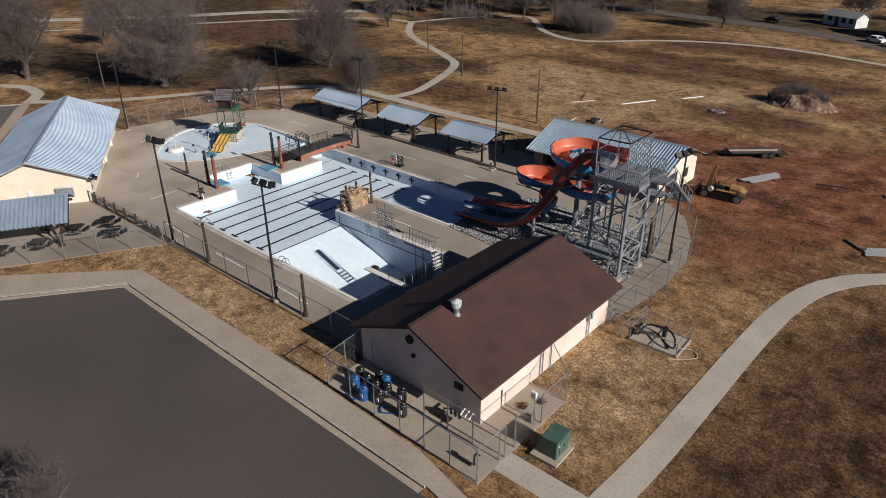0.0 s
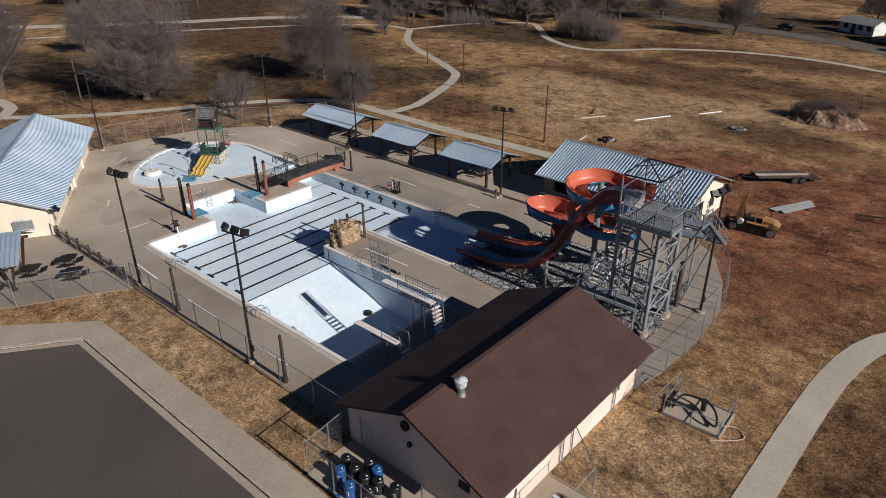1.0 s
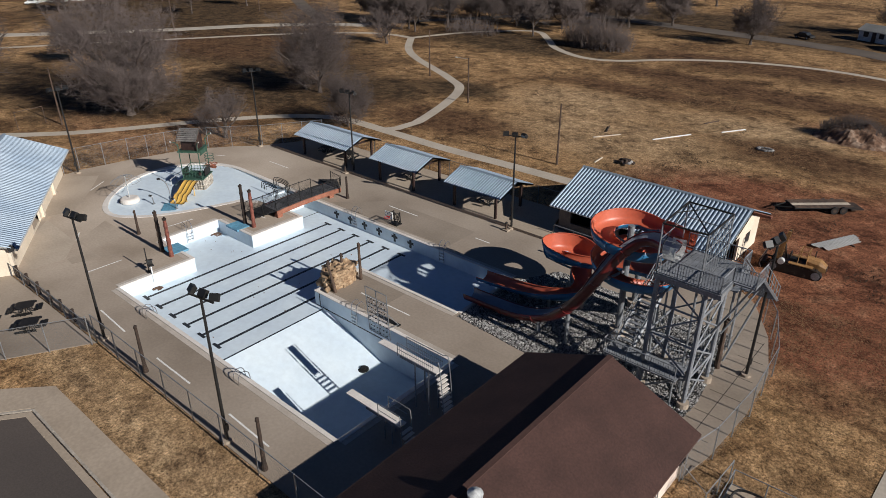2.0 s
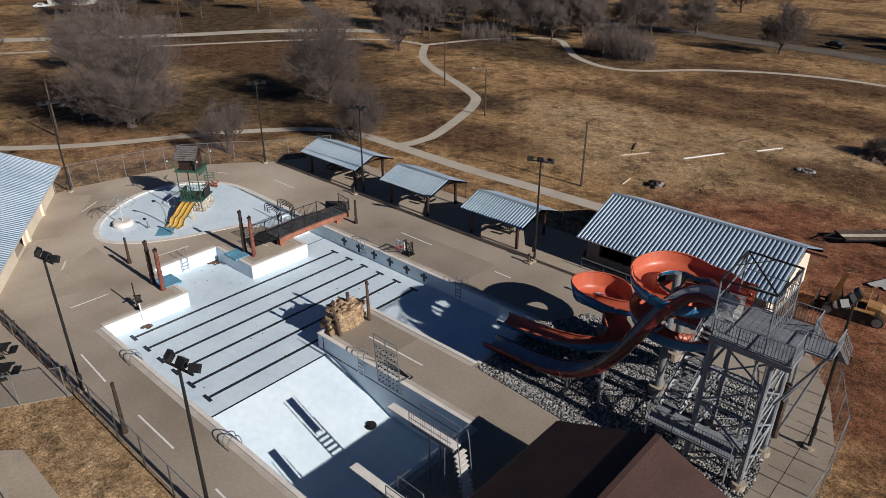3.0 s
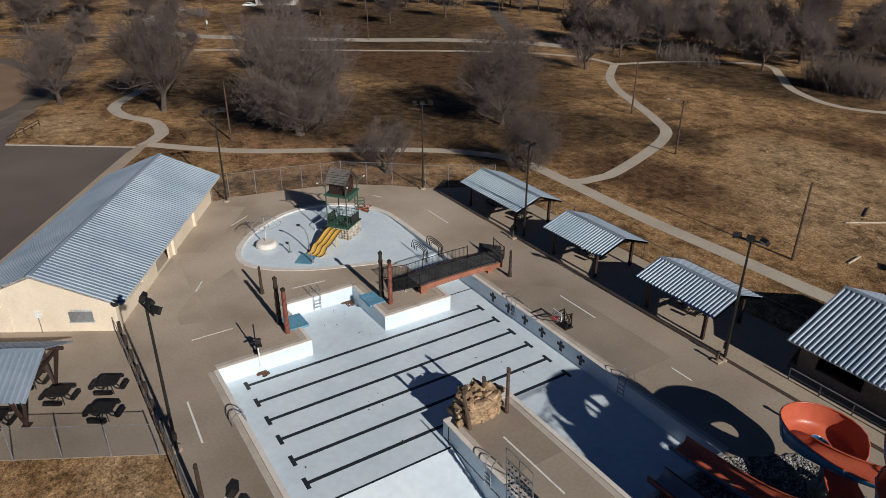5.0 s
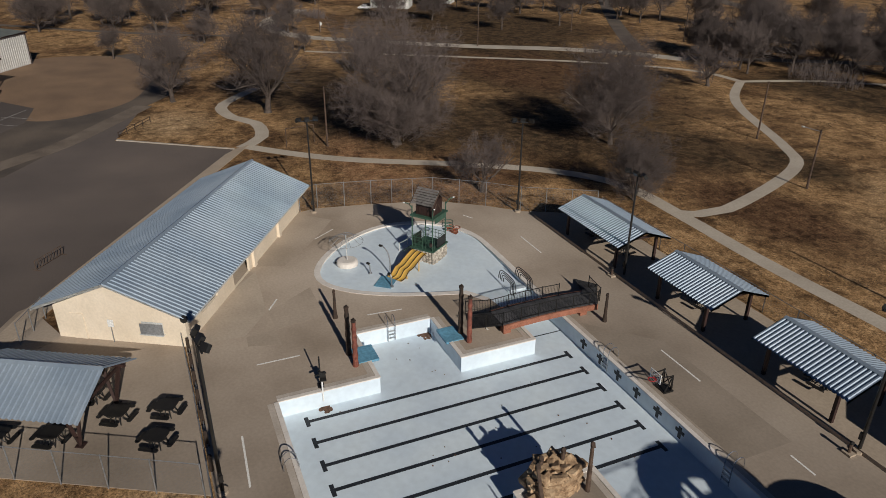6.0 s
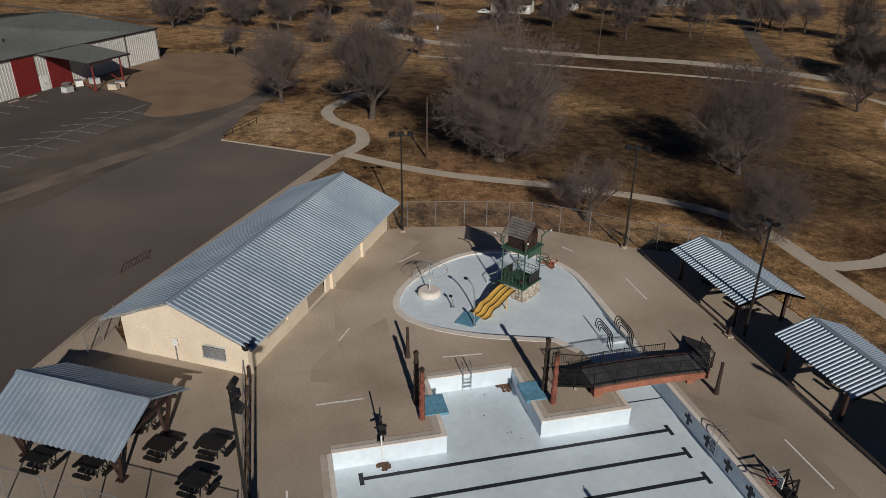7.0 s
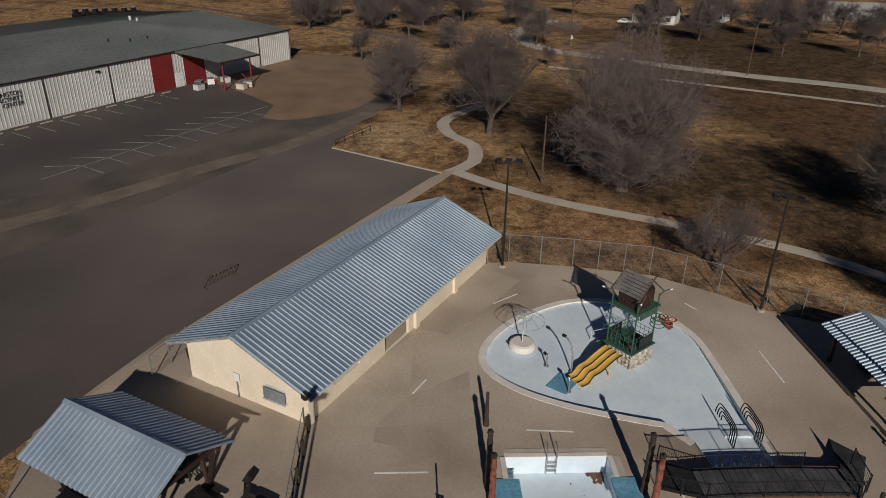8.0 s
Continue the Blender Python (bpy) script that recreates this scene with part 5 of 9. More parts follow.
def pool_hoop(x, y, turn, frame_mat, label):
    """A hoop on a leaning frame; +x is the way over the water."""
    o = thing("basketball_hoop", label, "basketball hoop", at=pose(x, y, 0, 0, 0, turn), group="pool hoops")
    part("base", box(B(), (-0.7, 0, 0.06), (0.75, 0.95, 0.12)), frame_mat, o)
    for s in (-0.4, 0.4):
        part("mast", rod(B(), (-0.95, s, 0.1), (-0.88, s, 1.3), 0.06, 6), frame_mat, o)
        part("strut", rod(B(), (-0.4, s, 0.12), (-0.86, s, 1.15), 0.045, 6), frame_mat, o)
        part("arm", rod(B(), (-0.9, s, 1.25), (0.18, s * 0.7, 1.3), 0.05, 6), frame_mat, o)
        part("arm", rod(B(), (-0.6, s, 0.65), (0.18, s * 0.7, 1.05), 0.04, 6), frame_mat, o)
    for q in (-1, 1):
        part("cross_brace", rod(B(), (-0.94, -0.4 * q, 0.15), (-0.88, 0.4 * q, 1.25), 0.035, 6), frame_mat, o)
    board = part("backboard", box(B(), (0.2, 0, 1.3), (0.03, 0.95, 0.65)), M_CLEAR, o, "clear acrylic backboard with white frame")
    for p, q in (((-0.49, 0.97), (0.49, 0.97)), ((-0.49, 1.63), (0.49, 1.63)), ((-0.49, 0.97), (-0.49, 1.63)), ((0.49, 0.97), (0.49, 1.63))):
        part("frame_bar", rod(B(), (0.2, *p), (0.2, *q), 0.03, 5), M_SIGN, board)
    part("rim", pipe(B(), [(0.48 + 0.23 * math.cos(k * math.tau / 14), 0.23 * math.sin(k * math.tau / 14), 1.1) for k in range(15)], 0.028, 5), M_RED, o, "red steel rim")
    part("rim_bracket", box(B(), (0.24, 0, 1.1), (0.06, 0.3, 0.16)), M_RED, o)
    return o


pool_hoop(-54.0, 53.0, -90, M_BLACK, "dark steel poolside basketball hoop with clear backboard")


def pool_lift(x, y):
    """A slim post with crossed arms, its pale guide hanging over the pool wall."""
    o = thing("pool_lift", "slim dark steel pool lift with a pale guide pole", "pool lift", at=pose(x, y, 0, 0, 0, -8))
    part("base", box(B(), (0, 0, 0.04), (0.5, 0.4, 0.08)), M_BLACK, o)
    part("post", rod(B(), (0, 0, 0), (0, 0, 2.3), 0.05, 8), M_BLACK, o)
    part("arm", rod(B(), (-0.05, -0.1, 1.15), (0.55, 0.3, 1.35), 0.045, 6), M_BLACK, o)
    part("arm", rod(B(), (0.0, -0.35, 0.85), (0.1, 0.4, 1.05), 0.06, 6), M_BLACK, o)
    part("seat", box(B(), (0.35, 0.15, 0.75), (0.4, 0.4, 0.08)), M_BLACK, o)
    part("seat_back", box(B(), (0.16, 0.15, 1.0), (0.06, 0.4, 0.45)), M_BLACK, o)
    part("guide", rod(B(), (0.72, 0.05, -0.7), (0.62, 0.05, 0.75), 0.055, 8), M_SIGN, o, "pale guide pole")
    part("guide_link", rod(B(), (0.0, 0, 0.6), (0.66, 0.05, 0.6), 0.035, 6), M_PALESTEEL, o)
    return o


pool_lift(-62.95, 33.0)


def climbing_wall():
    o = thing("climbing_wall", "clear acrylic poolside climbing wall with dark holds", "climbing wall", at=pose(-42.3, 40.2, 0))
    H0, H1, W = -0.9, 3.05, 2.2
    for k in (-1, 0, 1):
        part("upright", rod(B(), (k * W / 2, 0, H0), (k * W / 2, -0.25, H1), 0.035, 6), M_GALV, o)
    for z in (H0, 0.5, 1.6, 2.3, H1):
        y = -0.25 * (z - H0) / (H1 - H0)
        part("crossbar", rod(B(), (-W / 2, y, z), (W / 2, y, z), 0.03, 6), M_GALV, o)
    for k in (-1, 1):
        bm = B()
        f = bm.faces.new([bm.verts.new(v) for v in ((k * W / 4 - W / 4 + 0.03, 0, H0 + 0.03), (k * W / 4 + W / 4 - 0.03, 0, H0 + 0.03), (k * W / 4 + W / 4 - 0.03, -0.21, 2.3), (k * W / 4 - W / 4 + 0.03, -0.21, 2.3))])
        bmesh.ops.solidify(bm, geom=[f], thickness=0.02)
        part("panel", bm, M_CLEAR, o)
    rnd = random.Random(4)
    for r in range(8):
        for c in range(6):
            z = H0 + 0.25 + r * 0.4
            x = -W / 2 + 0.25 + c * 0.34 + rnd.uniform(-0.07, 0.07)
            part("hold", blob(B(), (x, -0.25 * (z - H0) / (H1 - H0) - 0.05, z), (0.065, 0.06, 0.055), 0.3, 1, r + c), M_BLACK, o)
    for x in (-W / 2, W / 2):
        part("brace", rod(B(), (x, 0.9, 0.05), (x, -0.15, 1.4), 0.035, 6), M_GALV, o)
        part("brace", rod(B(), (x, 0.9, 0.05), (x, -0.05, 0.2), 0.035, 6), M_GALV, o)
    part("base_plate", box(B(), (0, 0.85, 0.03), (W + 0.3, 0.35, 0.06)), M_BLACK, o)
    return o


climbing_wall()


def diving_board(x, y, z, length, rails, label):
    """A board that reaches towards -x from the pool end."""
    o = thing("diving_board", label, "diving board", at=pose(x, y, 0))
    part("board", box(B(), (-length / 2, 0, z), (length, 0.52, 0.07)), M_COPING, o)
    for k in (-1, 1):
        part("side_beam", box(B(), (-length * 0.32, k * 0.22, z - 0.14), (length * 0.6, 0.07, 0.18)), M_GREYSTEEL, o)
    for s in (-0.42, 0.42):
        part("stanchion", rod(B(), (-0.5, s, 0), (-0.5, s, z), 0.05, 6), M_GREYSTEEL, o)
        part("stanchion", rod(B(), (-1.6, s, 0) if z > 2 else (-1.1, s, 0), (-1.6, s, z) if z > 2 else (-1.1, s, z), 0.05, 6), M_GREYSTEEL, o)
        x1 = -length * rails
        part("hand_rail", pipe(B(), smooth_line([(0.75 if z > 2 else 0.25, s, 0.1), (0.35 if z > 2 else 0.2, s, z + 0.75), (-0.1, s, z + 0.95), (x1, s, z + 0.95)], 0.3), 0.03, 6), M_GALV, o)
        part("mid_rail", rod(B(), (-0.1, s, z + 0.5), (x1, s, z + 0.5), 0.02, 5), M_GALV, o)
        part("end_post", rod(B(), (x1, s, z), (x1, s, z + 0.95), 0.028, 5), M_GALV, o)
        n = int(-x1 / 0.16)
        if z > 2:
            bm = B()
            for k in range(1, n):
                rod(bm, (-0.16 * k, s, z), (-0.16 * k, s, z + 0.93), 0.011, 4)
            part("baluster_row", bm, M_GALV, o)["kind"] = "stuff"
    nsteps = max(2, int(z / 0.3))
    for k in range(nsteps):
        t = (k + 1) / (nsteps + 1)
        part("step", box(B(), (0.85 - 0.75 * t, 0, z * t), (0.22, 0.8, 0.05)), M_COPING, o)
    return o


diving_board(-32.3, 35.65, 3.2, 4.95, 0.62, "high pale diving board with caged steel rails and steps")
diving_board(-32.2, 32.4, 1.4, 4.6, 0.35, "low pale diving board with bent steel rails")


def waterfall_rock():
    o = thing("rock_fountain", "tan sandstone waterfall wall with log posts on the pool pier", "rock feature", at=pose(-49.3, 42.5, 0))
    rnd = random.Random(9)
    first = []
    for k in range(4):
        bm = B()
        box(bm, (0, 0, 0), (0.58, 0.36, 0.27))
        bmesh.ops.bevel(bm, geom=bm.edges[:], offset=0.035, segments=1, affect="EDGES")
        for v in bm.verts:
            v.co *= 1 + 0.3 * noise.noise(v.co * 5 + Vector((k * 3.1, 0, 0)))
        first.append(part("stone", bm, M_ROCK, o))
    k = 0
    for level in range(7):
        for i in range(15):
            a = i * math.tau / 15 + level * 0.21
            grow = 1 + 0.04 * level * (1 if math.cos(a) < 0.2 else 0.0)
            if level == 6 and rnd.random() < 0.5:
                continue
            p = (0.72 * grow * math.cos(a) + rnd.uniform(-0.05, 0.05), 1.3 * grow * math.sin(a) + rnd.uniform(-0.06, 0.06), 0.13 + level * 0.275 + rnd.uniform(-0.03, 0.03))
            turn = math.atan2(1.3 * math.cos(a), -0.72 * math.sin(a)) + rnd.uniform(-0.2, 0.2)
            m = Matrix.Translation(p) @ Euler((rnd.uniform(-0.12, 0.12), rnd.uniform(-0.12, 0.12), turn)).to_matrix().to_4x4() @ Matrix.Diagonal((rnd.uniform(0.85, 1.35), rnd.uniform(0.8, 1.2), rnd.uniform(0.9, 1.15), 1))
            if k < 4:
                first[k].matrix_basis = m
            else:
                same(first[k % 4], m, o)
            k += 1
    for p, sc in (((-0.95, -1.25, 0.4), 1.5), ((-1.0, -0.5, 1.35), 1.4), ((-1.0, 0.4, 1.4), 1.5), ((-0.8, 1.2, 1.2), 1.3), ((0.2, -1.5, 0.25), 1.3)):
        same(first[k % 4], Matrix.Translation(p) @ Euler((0.4, 0.3, p[1])).to_matrix().to_4x4() @ Matrix.Diagonal((sc, sc * 1.2, sc * 1.3, 1)), o)
        k += 1
    part("core", blob(B(), (0, 0, 0.85), (0.62, 1.15, 0.95), 0.1, 3, 1), M_BEDSOIL, o)
    for i in range(11):
        same(first[i % 4], Matrix.Translation((rnd.uniform(-0.45, 0.45), -0.9 + 0.18 * i, 1.72 + rnd.uniform(-0.1, 0.12))) @ Euler((rnd.uniform(-0.5, 0.5), rnd.uniform(-0.5, 0.5), rnd.uniform(0, 3))).to_matrix().to_4x4() @ Matrix.Diagonal((1.3, 1.3, 1.2, 1)), o)
    squat = Matrix.Diagonal((1, 1, 0.84, 1))
    for c in o.children:
        c.matrix_basis = squat @ c.matrix_basis
    for p, q in (((0.85, 1.5, 0), (0.85, 1.45, 3.1)), ((0.9, -1.3, 0), (0.55, -1.6, 2.5)), ((-0.3, 0.5, 1.4), (-0.3, 0.5, 2.1)), ((-0.4, -0.8, 1.3), (-0.4, -0.8, 1.9))):
        post = part("log_post", rod(B(), p, q, 0.14, 8, 0.1), M_WOODPOST, o)
        part("finial", blob(B(), (q[0], q[1], q[2] + 0.16), (0.17, 0.15, 0.28), 0.3, 1, 1), M_DARKWOOD, post)
    return o


waterfall_rock()


def bridge():
    """A gently arched timber bridge from the pool island over the channel, its railing cranked at the far end."""
    o = thing("footbridge", "rust-red timber footbridge with black steel railings over the channel", "bridge")
    w, y0, y1 = 2.1, 46.9, 55.2
    mid = (y0 + y1) / 2
    top = lambda y: 0.78 + 0.14 * (1 - ((y - mid) / (mid - y0)) ** 2)
    n = 22
    ys = [y0 + (y1 - y0) * k / n for k in range(n + 1)]
    for x in (-64.9 - w / 2 - 0.07, -64.9 + w / 2 + 0.07):
        rings = [[(x + a, y, top(y) + b) for a, b in ((-0.07, -0.46), (0.07, -0.46), (0.07, 0.0), (-0.07, 0.0))] for y in ys]
        part("side_beam", loft(B(), rings, caps=True), M_RUST, o, "arched rust-red side beam")
    for a, b in zip(ys, ys[1:]):
        y = (a + b) / 2
        part("plank", box(B(), (0, 0, 0), (w - 0.02, (b - a) - 0.02, 0.06), Matrix.Translation((-64.9, y, top(y) - 0.01)) @ Matrix.Rotation(math.atan2(top(b) - top(a), b - a), 4, "X")), M_PLANK, o)
    for y in (47.3, 54.0):
        for x in (-65.7, -64.1):
            part("pier", box(B(), (x, y, 0.22), (0.5, 0.6, 0.46)), M_RUST, o)
    z = top(y0)
    for quad in (((-65.95, 46.9, z), (-63.85, 46.9, z), (-65.4, 44.9, 0.03), (-67.6, 45.6, 0.03)), ((-63.85, 55.2, z), (-65.95, 55.2, z), (-69.2, 56.6, 0.03), (-67.6, 57.9, 0.03))):
        bm = B()
        bm.faces.new([bm.verts.new(v) for v in quad][::-1])
        bmesh.ops.solidify(bm, geom=bm.faces[:], thickness=0.1)
        part("ramp", bm, M_PLANK, o)
    arch = lambda x: [(x, y, top(y)) for y in ys[::4]] + [(x, y1, z)]
    rails = [arch(-63.87) + [(-64.3, 55.7, z), (-66.3, 56.0, z)], arch(-65.93)[:-2], [(-63.87, y0, z), (-65.4, 44.9, 0.03)], [(-65.93, y0, z), (-67.6, 45.6, 0.03)]]
    up = Vector((0, 0, 1.05))
    for line in rails:
        line = [Vector(p) for p in line]
        part("top_rail", pipe(B(), [p + up for p in line], 0.035, 5), M_BLACK, o)
        part("bottom_rail", pipe(B(), [p + Vector((0, 0, 0.15)) for p in line], 0.025, 5), M_BLACK, o)
        bm = B()
        for p, q in zip(line, line[1:]):
            m = max(1, round((q - p).length / 1.5))
            for k in range(m):
                a = p + (q - p) * k / m
                part("rail_post", rod(B(), a - Vector((0, 0, 0.1)), a + Vector((0, 0, 1.13)), 0.04, 5), M_BLACK, o)
            m = max(2, round((q - p).length / 0.14))
            for k in range(1, m):
                a = p + (q - p) * k / m
                rod(bm, a + Vector((0, 0, 0.15)), a + up, 0.012, 4)
        part("rail_post", rod(B(), line[-1], line[-1] + Vector((0, 0, 1.13)), 0.04, 5), M_BLACK, o)
        part("baluster_row", bm, M_BLACK, o)["kind"] = "stuff"
    return o


bridge()


def step_rails():
    o = thing("wading_steps", "pale pool steps with nested bent handrails", "pool steps", at=pose(-70.3, 51.6, 0))
    for k in range(3):
        part("tread", box(B(), (0.3 - k * 0.35, 0, WADE_FLOOR + 0.09 + (2 - k) * 0.0 + 0.0), (0.33, 2.0, 0.18 - 0.05 * k)), M_POOL, o)
    for k in range(4):
        s = 1.4 - 0.25 * k
        for y in (-0.85, 0.75):
            pts = smooth_line([(0.95 * s, y, WADE_FLOOR), (0.95 * s, y, 0.2), (0.75 * s, y, 0.6 * s + 0.1), (-0.75 * s, y, 0.6 * s + 0.1), (-1.1 * s, y, 0.3), (-1.1 * s, y, 0.0)], 0.15)
            part("hand_rail", pipe(B(), pts, 0.038, 6), M_BLACK, o)
    return o


step_rails()


# ---- water slides ----
def flume(owner, pts, half, depth, mats, rise=0.0, step=0.45, bank=0.0):
    """An open trough along a soft line, with an inner and an outer skin. rise: both rims; bank: more on the outside of bends."""
    line = smooth_line(pts, step)
    n = len(line)
    ways = [(line[min(i + 1, n - 1)] - line[max(i - 1, 0)]).normalized() for i in range(n)]
    bends = []
    for i in range(n):
        a, b = ways[max(i - 2, 0)], ways[min(i + 2, n - 1)]
        run = sum((line[j + 1] - line[j]).length for j in range(max(i - 2, 0), min(i + 2, n - 1)))
        bends.append((a.x * b.y - a.y * b.x) / max(run, 0.01))
    soft = [sum(bends[max(i - 4, 0):i + 5]) / len(bends[max(i - 4, 0):i + 5]) for i in range(n)]
    inner, outer, rims = [], [], []
    for i, (p, d, k) in enumerate(zip(line, ways, soft)):
        side = Vector((d.y, -d.x, 0)).normalized()
        up = side.cross(d)
        turn = max(-1.0, min(1.0, k / 0.5)) * min(1.0, 0.25 + i / 22)
        tall = bank(p) if callable(bank) else bank
        lifts = (rise + tall * max(-turn, 0), rise + tall * max(turn, 0))
        ri, ro = [], []
        for j in range(13):
            a = radians(-90 + 180 * (j - 1) / 10) if 0 < j < 12 else radians(-90 if j == 0 else 90)
            lift = lifts[0] if j == 0 else lifts[1] if j == 12 else 0.0
            flare = 1 + 0.3 * lift
            ri.append(p + side * math.sin(a) * half * flare + up * (depth - depth * math.cos(a) + lift))
            ro.append(p + side * math.sin(a) * (half * flare + 0.06) + up * (depth - (depth + 0.06) * math.cos(a) + lift))
        inner.append(ri)
        outer.append([ri[0]] + ro + [ri[-1]])
        rims.append((ri[0], ri[-1]))
    part("flume_bed", loft(B(), inner, closed=False), mats[0], owner, smooth=True)
    part("flume_shell", loft(B(), [r[::-1] for r in outer], closed=False), mats[1], owner, smooth=True)
    for k in (0, 1):
        part("rim", pipe(B(), [r[k] for r in rims], 0.05, 6), mats[2], owner, smooth=True)
    gap = max(6, round(2.4 / step))
    for i in range(gap, n - 2, gap):
        part("flange", pipe(B(), [q + (q - line[i]).normalized() * 0.015 for q in outer[i][1:-1]], 0.035, 5), mats[1], owner)
    return line


def column(owner, x, y, top, r=0.3, foot=0.55):
    part("support_column", rod(B(), (x, y, 0), (x, y, top), r, 14), M_GREYSTEEL, owner, smooth=False)
    part("column_footing", rod(B(), (x, y, -0.05), (x, y, 0.55), foot, 14), M_SLAB, owner)


def ring(c, r, a0, a1, z0, z1, n=8):
    return [(c[0] + r * math.cos(radians(a0 + (a1 - a0) * k / n)), c[1] + r * math.sin(radians(a0 + (a1 - a0) * k / n)), z0 + (z1 - z0) * k / n) for k in range(n + 1)]


open_slide = thing("speed_slide", "dark red open water slide with grey bed dropping to the pool", "water slide")
flume(open_slide, [(-24.4, 48.0, 8.9), (-25.4, 48.3, 9.0), (-26.4, 48.3, 8.75), (-27.5, 48.0, 7.55), (-28.4, 47.6, 5.95), (-29.35, 47.3, 4.2), (-30.4, 47.2, 2.75), (-31.7, 47.2, 1.6), (-33.5, 47.15, 0.8), (-35.5, 47.15, 0.45), (-39.4, 47.15, 0.3)], 0.62, 0.45, (M_FLGREY, M_FLRED, M_FLRED), 0.2)
for x, y, z in ((-30.6, 47.2, 2.6), (-32.9, 47.15, 1.0), (-35.2, 47.15, 0.5)):
    part("slide_strut", rod(B(), (x, y, 0), (x, y, z), 0.14, 10), M_GREYSTEEL, open_slide)
part("slide_strut", rod(B(), (-28.5, 50.6, 5.2), (-28.3, 47.7, 5.9), 0.1, 8), M_GREYSTEEL, open_slide)

C1, C2 = (-28.4, 50.7), (-35.0, 54.4)
curl = thing("spiral_slide", "orange open spiral water slide with blue underside", "water slide")


def helix(c, r, keys, step=30):
    """Points round c; keys are (degrees, height)."""
    out = []
    a = keys[0][0]
    while a <= keys[-1][0] + 1e-6:
        for (a0, z0), (a1, z1) in zip(keys, keys[1:]):
            if a0 <= a <= a1:
                z = z0 + (z1 - z0) * (a - a0) / (a1 - a0)
        out.append((c[0] + r * math.cos(radians(a)), c[1] + r * math.sin(radians(a)), z))
        a += step
    return out


pts = [(-24.7, 49.9, 8.6), (-25.4, 50.9, 8.5), (-26.4, 52.0, 8.15)] + helix(C1, 1.85, [(60, 7.9), (180, 7.75), (270, 7.35), (360, 6.75)]) + helix(C1, 1.6, [(390, 6.5), (540, 5.5), (660, 4.75)])
pts += [(C1[0] + r * math.cos(radians(a)), C1[1] + r * math.sin(radians(a)), z) for a, r, z in ((690, 1.75, 4.6), (720, 2.1, 4.4), (750, 2.6, 4.15), (780, 3.05, 3.85), (810, 3.3, 3.55))]
pts += [(-30.4, 54.1, 3.25), (-32.0, 53.6, 3.05), (-33.4, 53.25, 2.9)]
pts += [(C2[0] + 1.3 * math.cos(radians(a)), C2[1] + 1.3 * math.sin(radians(a)), 2.8 - 0.9 * (270 - a) / 270) for a in range(270, -1, -30)]
pts += [(-33.3, 53.5, 1.7), (-32.5, 52.6, 1.45), (-32.5, 51.4, 1.2), (-34.0, 50.5, 0.95), (-36.6, 50.2, 0.6), (-40.5, 50.2, 0.3)]
flume(curl, pts, 0.72, 0.42, (M_ORANGE, M_FLBLUE, M_ORANGE), 0.06, 0.3, lambda p: 0.85 if p.x < -32.4 and p.z > 1.8 else 0.5)
column(curl, *C1, 8.7, 0.23, 0.6)
column(curl, -29.3, 55.0, 3.3, 0.25, 0.55)
column(curl, -34.4, 54.1, 2.0, 0.18, 0.45)
column(curl, -32.45, 52.0, 1.35, 0.18, 0.4)
for dx, dy in ((-0.9, -0.8), (1.25, 0.0)):
    part("bracket", rod(B(), (-34.4, 54.1, 1.85), (C2[0] + dx, C2[1] + dy, 2.3), 0.09, 8), M_GREYSTEEL, curl)
for x, y, z in ((-34.2, 50.5, 0.9), (-36.9, 50.2, 0.6)):
    part("slide_strut", rod(B(), (x, y, 0), (x, y, z), 0.13, 10), M_GREYSTEEL, curl)
for a, z in ((90, 7.8), (180, 7.7), (300, 7.1), (450, 6.1), (600, 5.1), (700, 4.6)):
    part("bracket", rod(B(), (C1[0], C1[1], z - 0.45), (C1[0] + 1.5 * math.cos(radians(a)), C1[1] + 1.5 * math.sin(radians(a)), z), 0.09, 8), M_GREYSTEEL, curl)
part("bracket", rod(B(), (-29.3, 55.0, 3.2), (-29.0, 53.9, 3.55), 0.09, 8), M_GREYSTEEL, curl)


def guard_rail(owner, p, q, h=1.05, mat=M_TOWER, gap=0.16):
    p, q = Vector(p), Vector(q)
    up = Vector((0, 0, h))
    part("hand_rail", rod(B(), p + up, q + up, 0.035, 6), mat, owner)
    part("bottom_rail", rod(B(), p + up * 0.1, q + up * 0.1, 0.025, 5), mat, owner)
    n = max(1, round((q - p).length / 1.4))
    for k in range(n + 1):
        a = p + (q - p) * k / n
        part("rail_post", rod(B(), a, a + up, 0.035, 5), mat, owner)
    bm = B()
    n = max(2, round((q - p).length / gap))
    for k in range(1, n):
        a = p + (q - p) * k / n
        rod(bm, a + up * 0.1, a + up, 0.012, 4)
    ob = part("baluster_row", bm, mat, owner)
    ob["kind"] = "stuff"


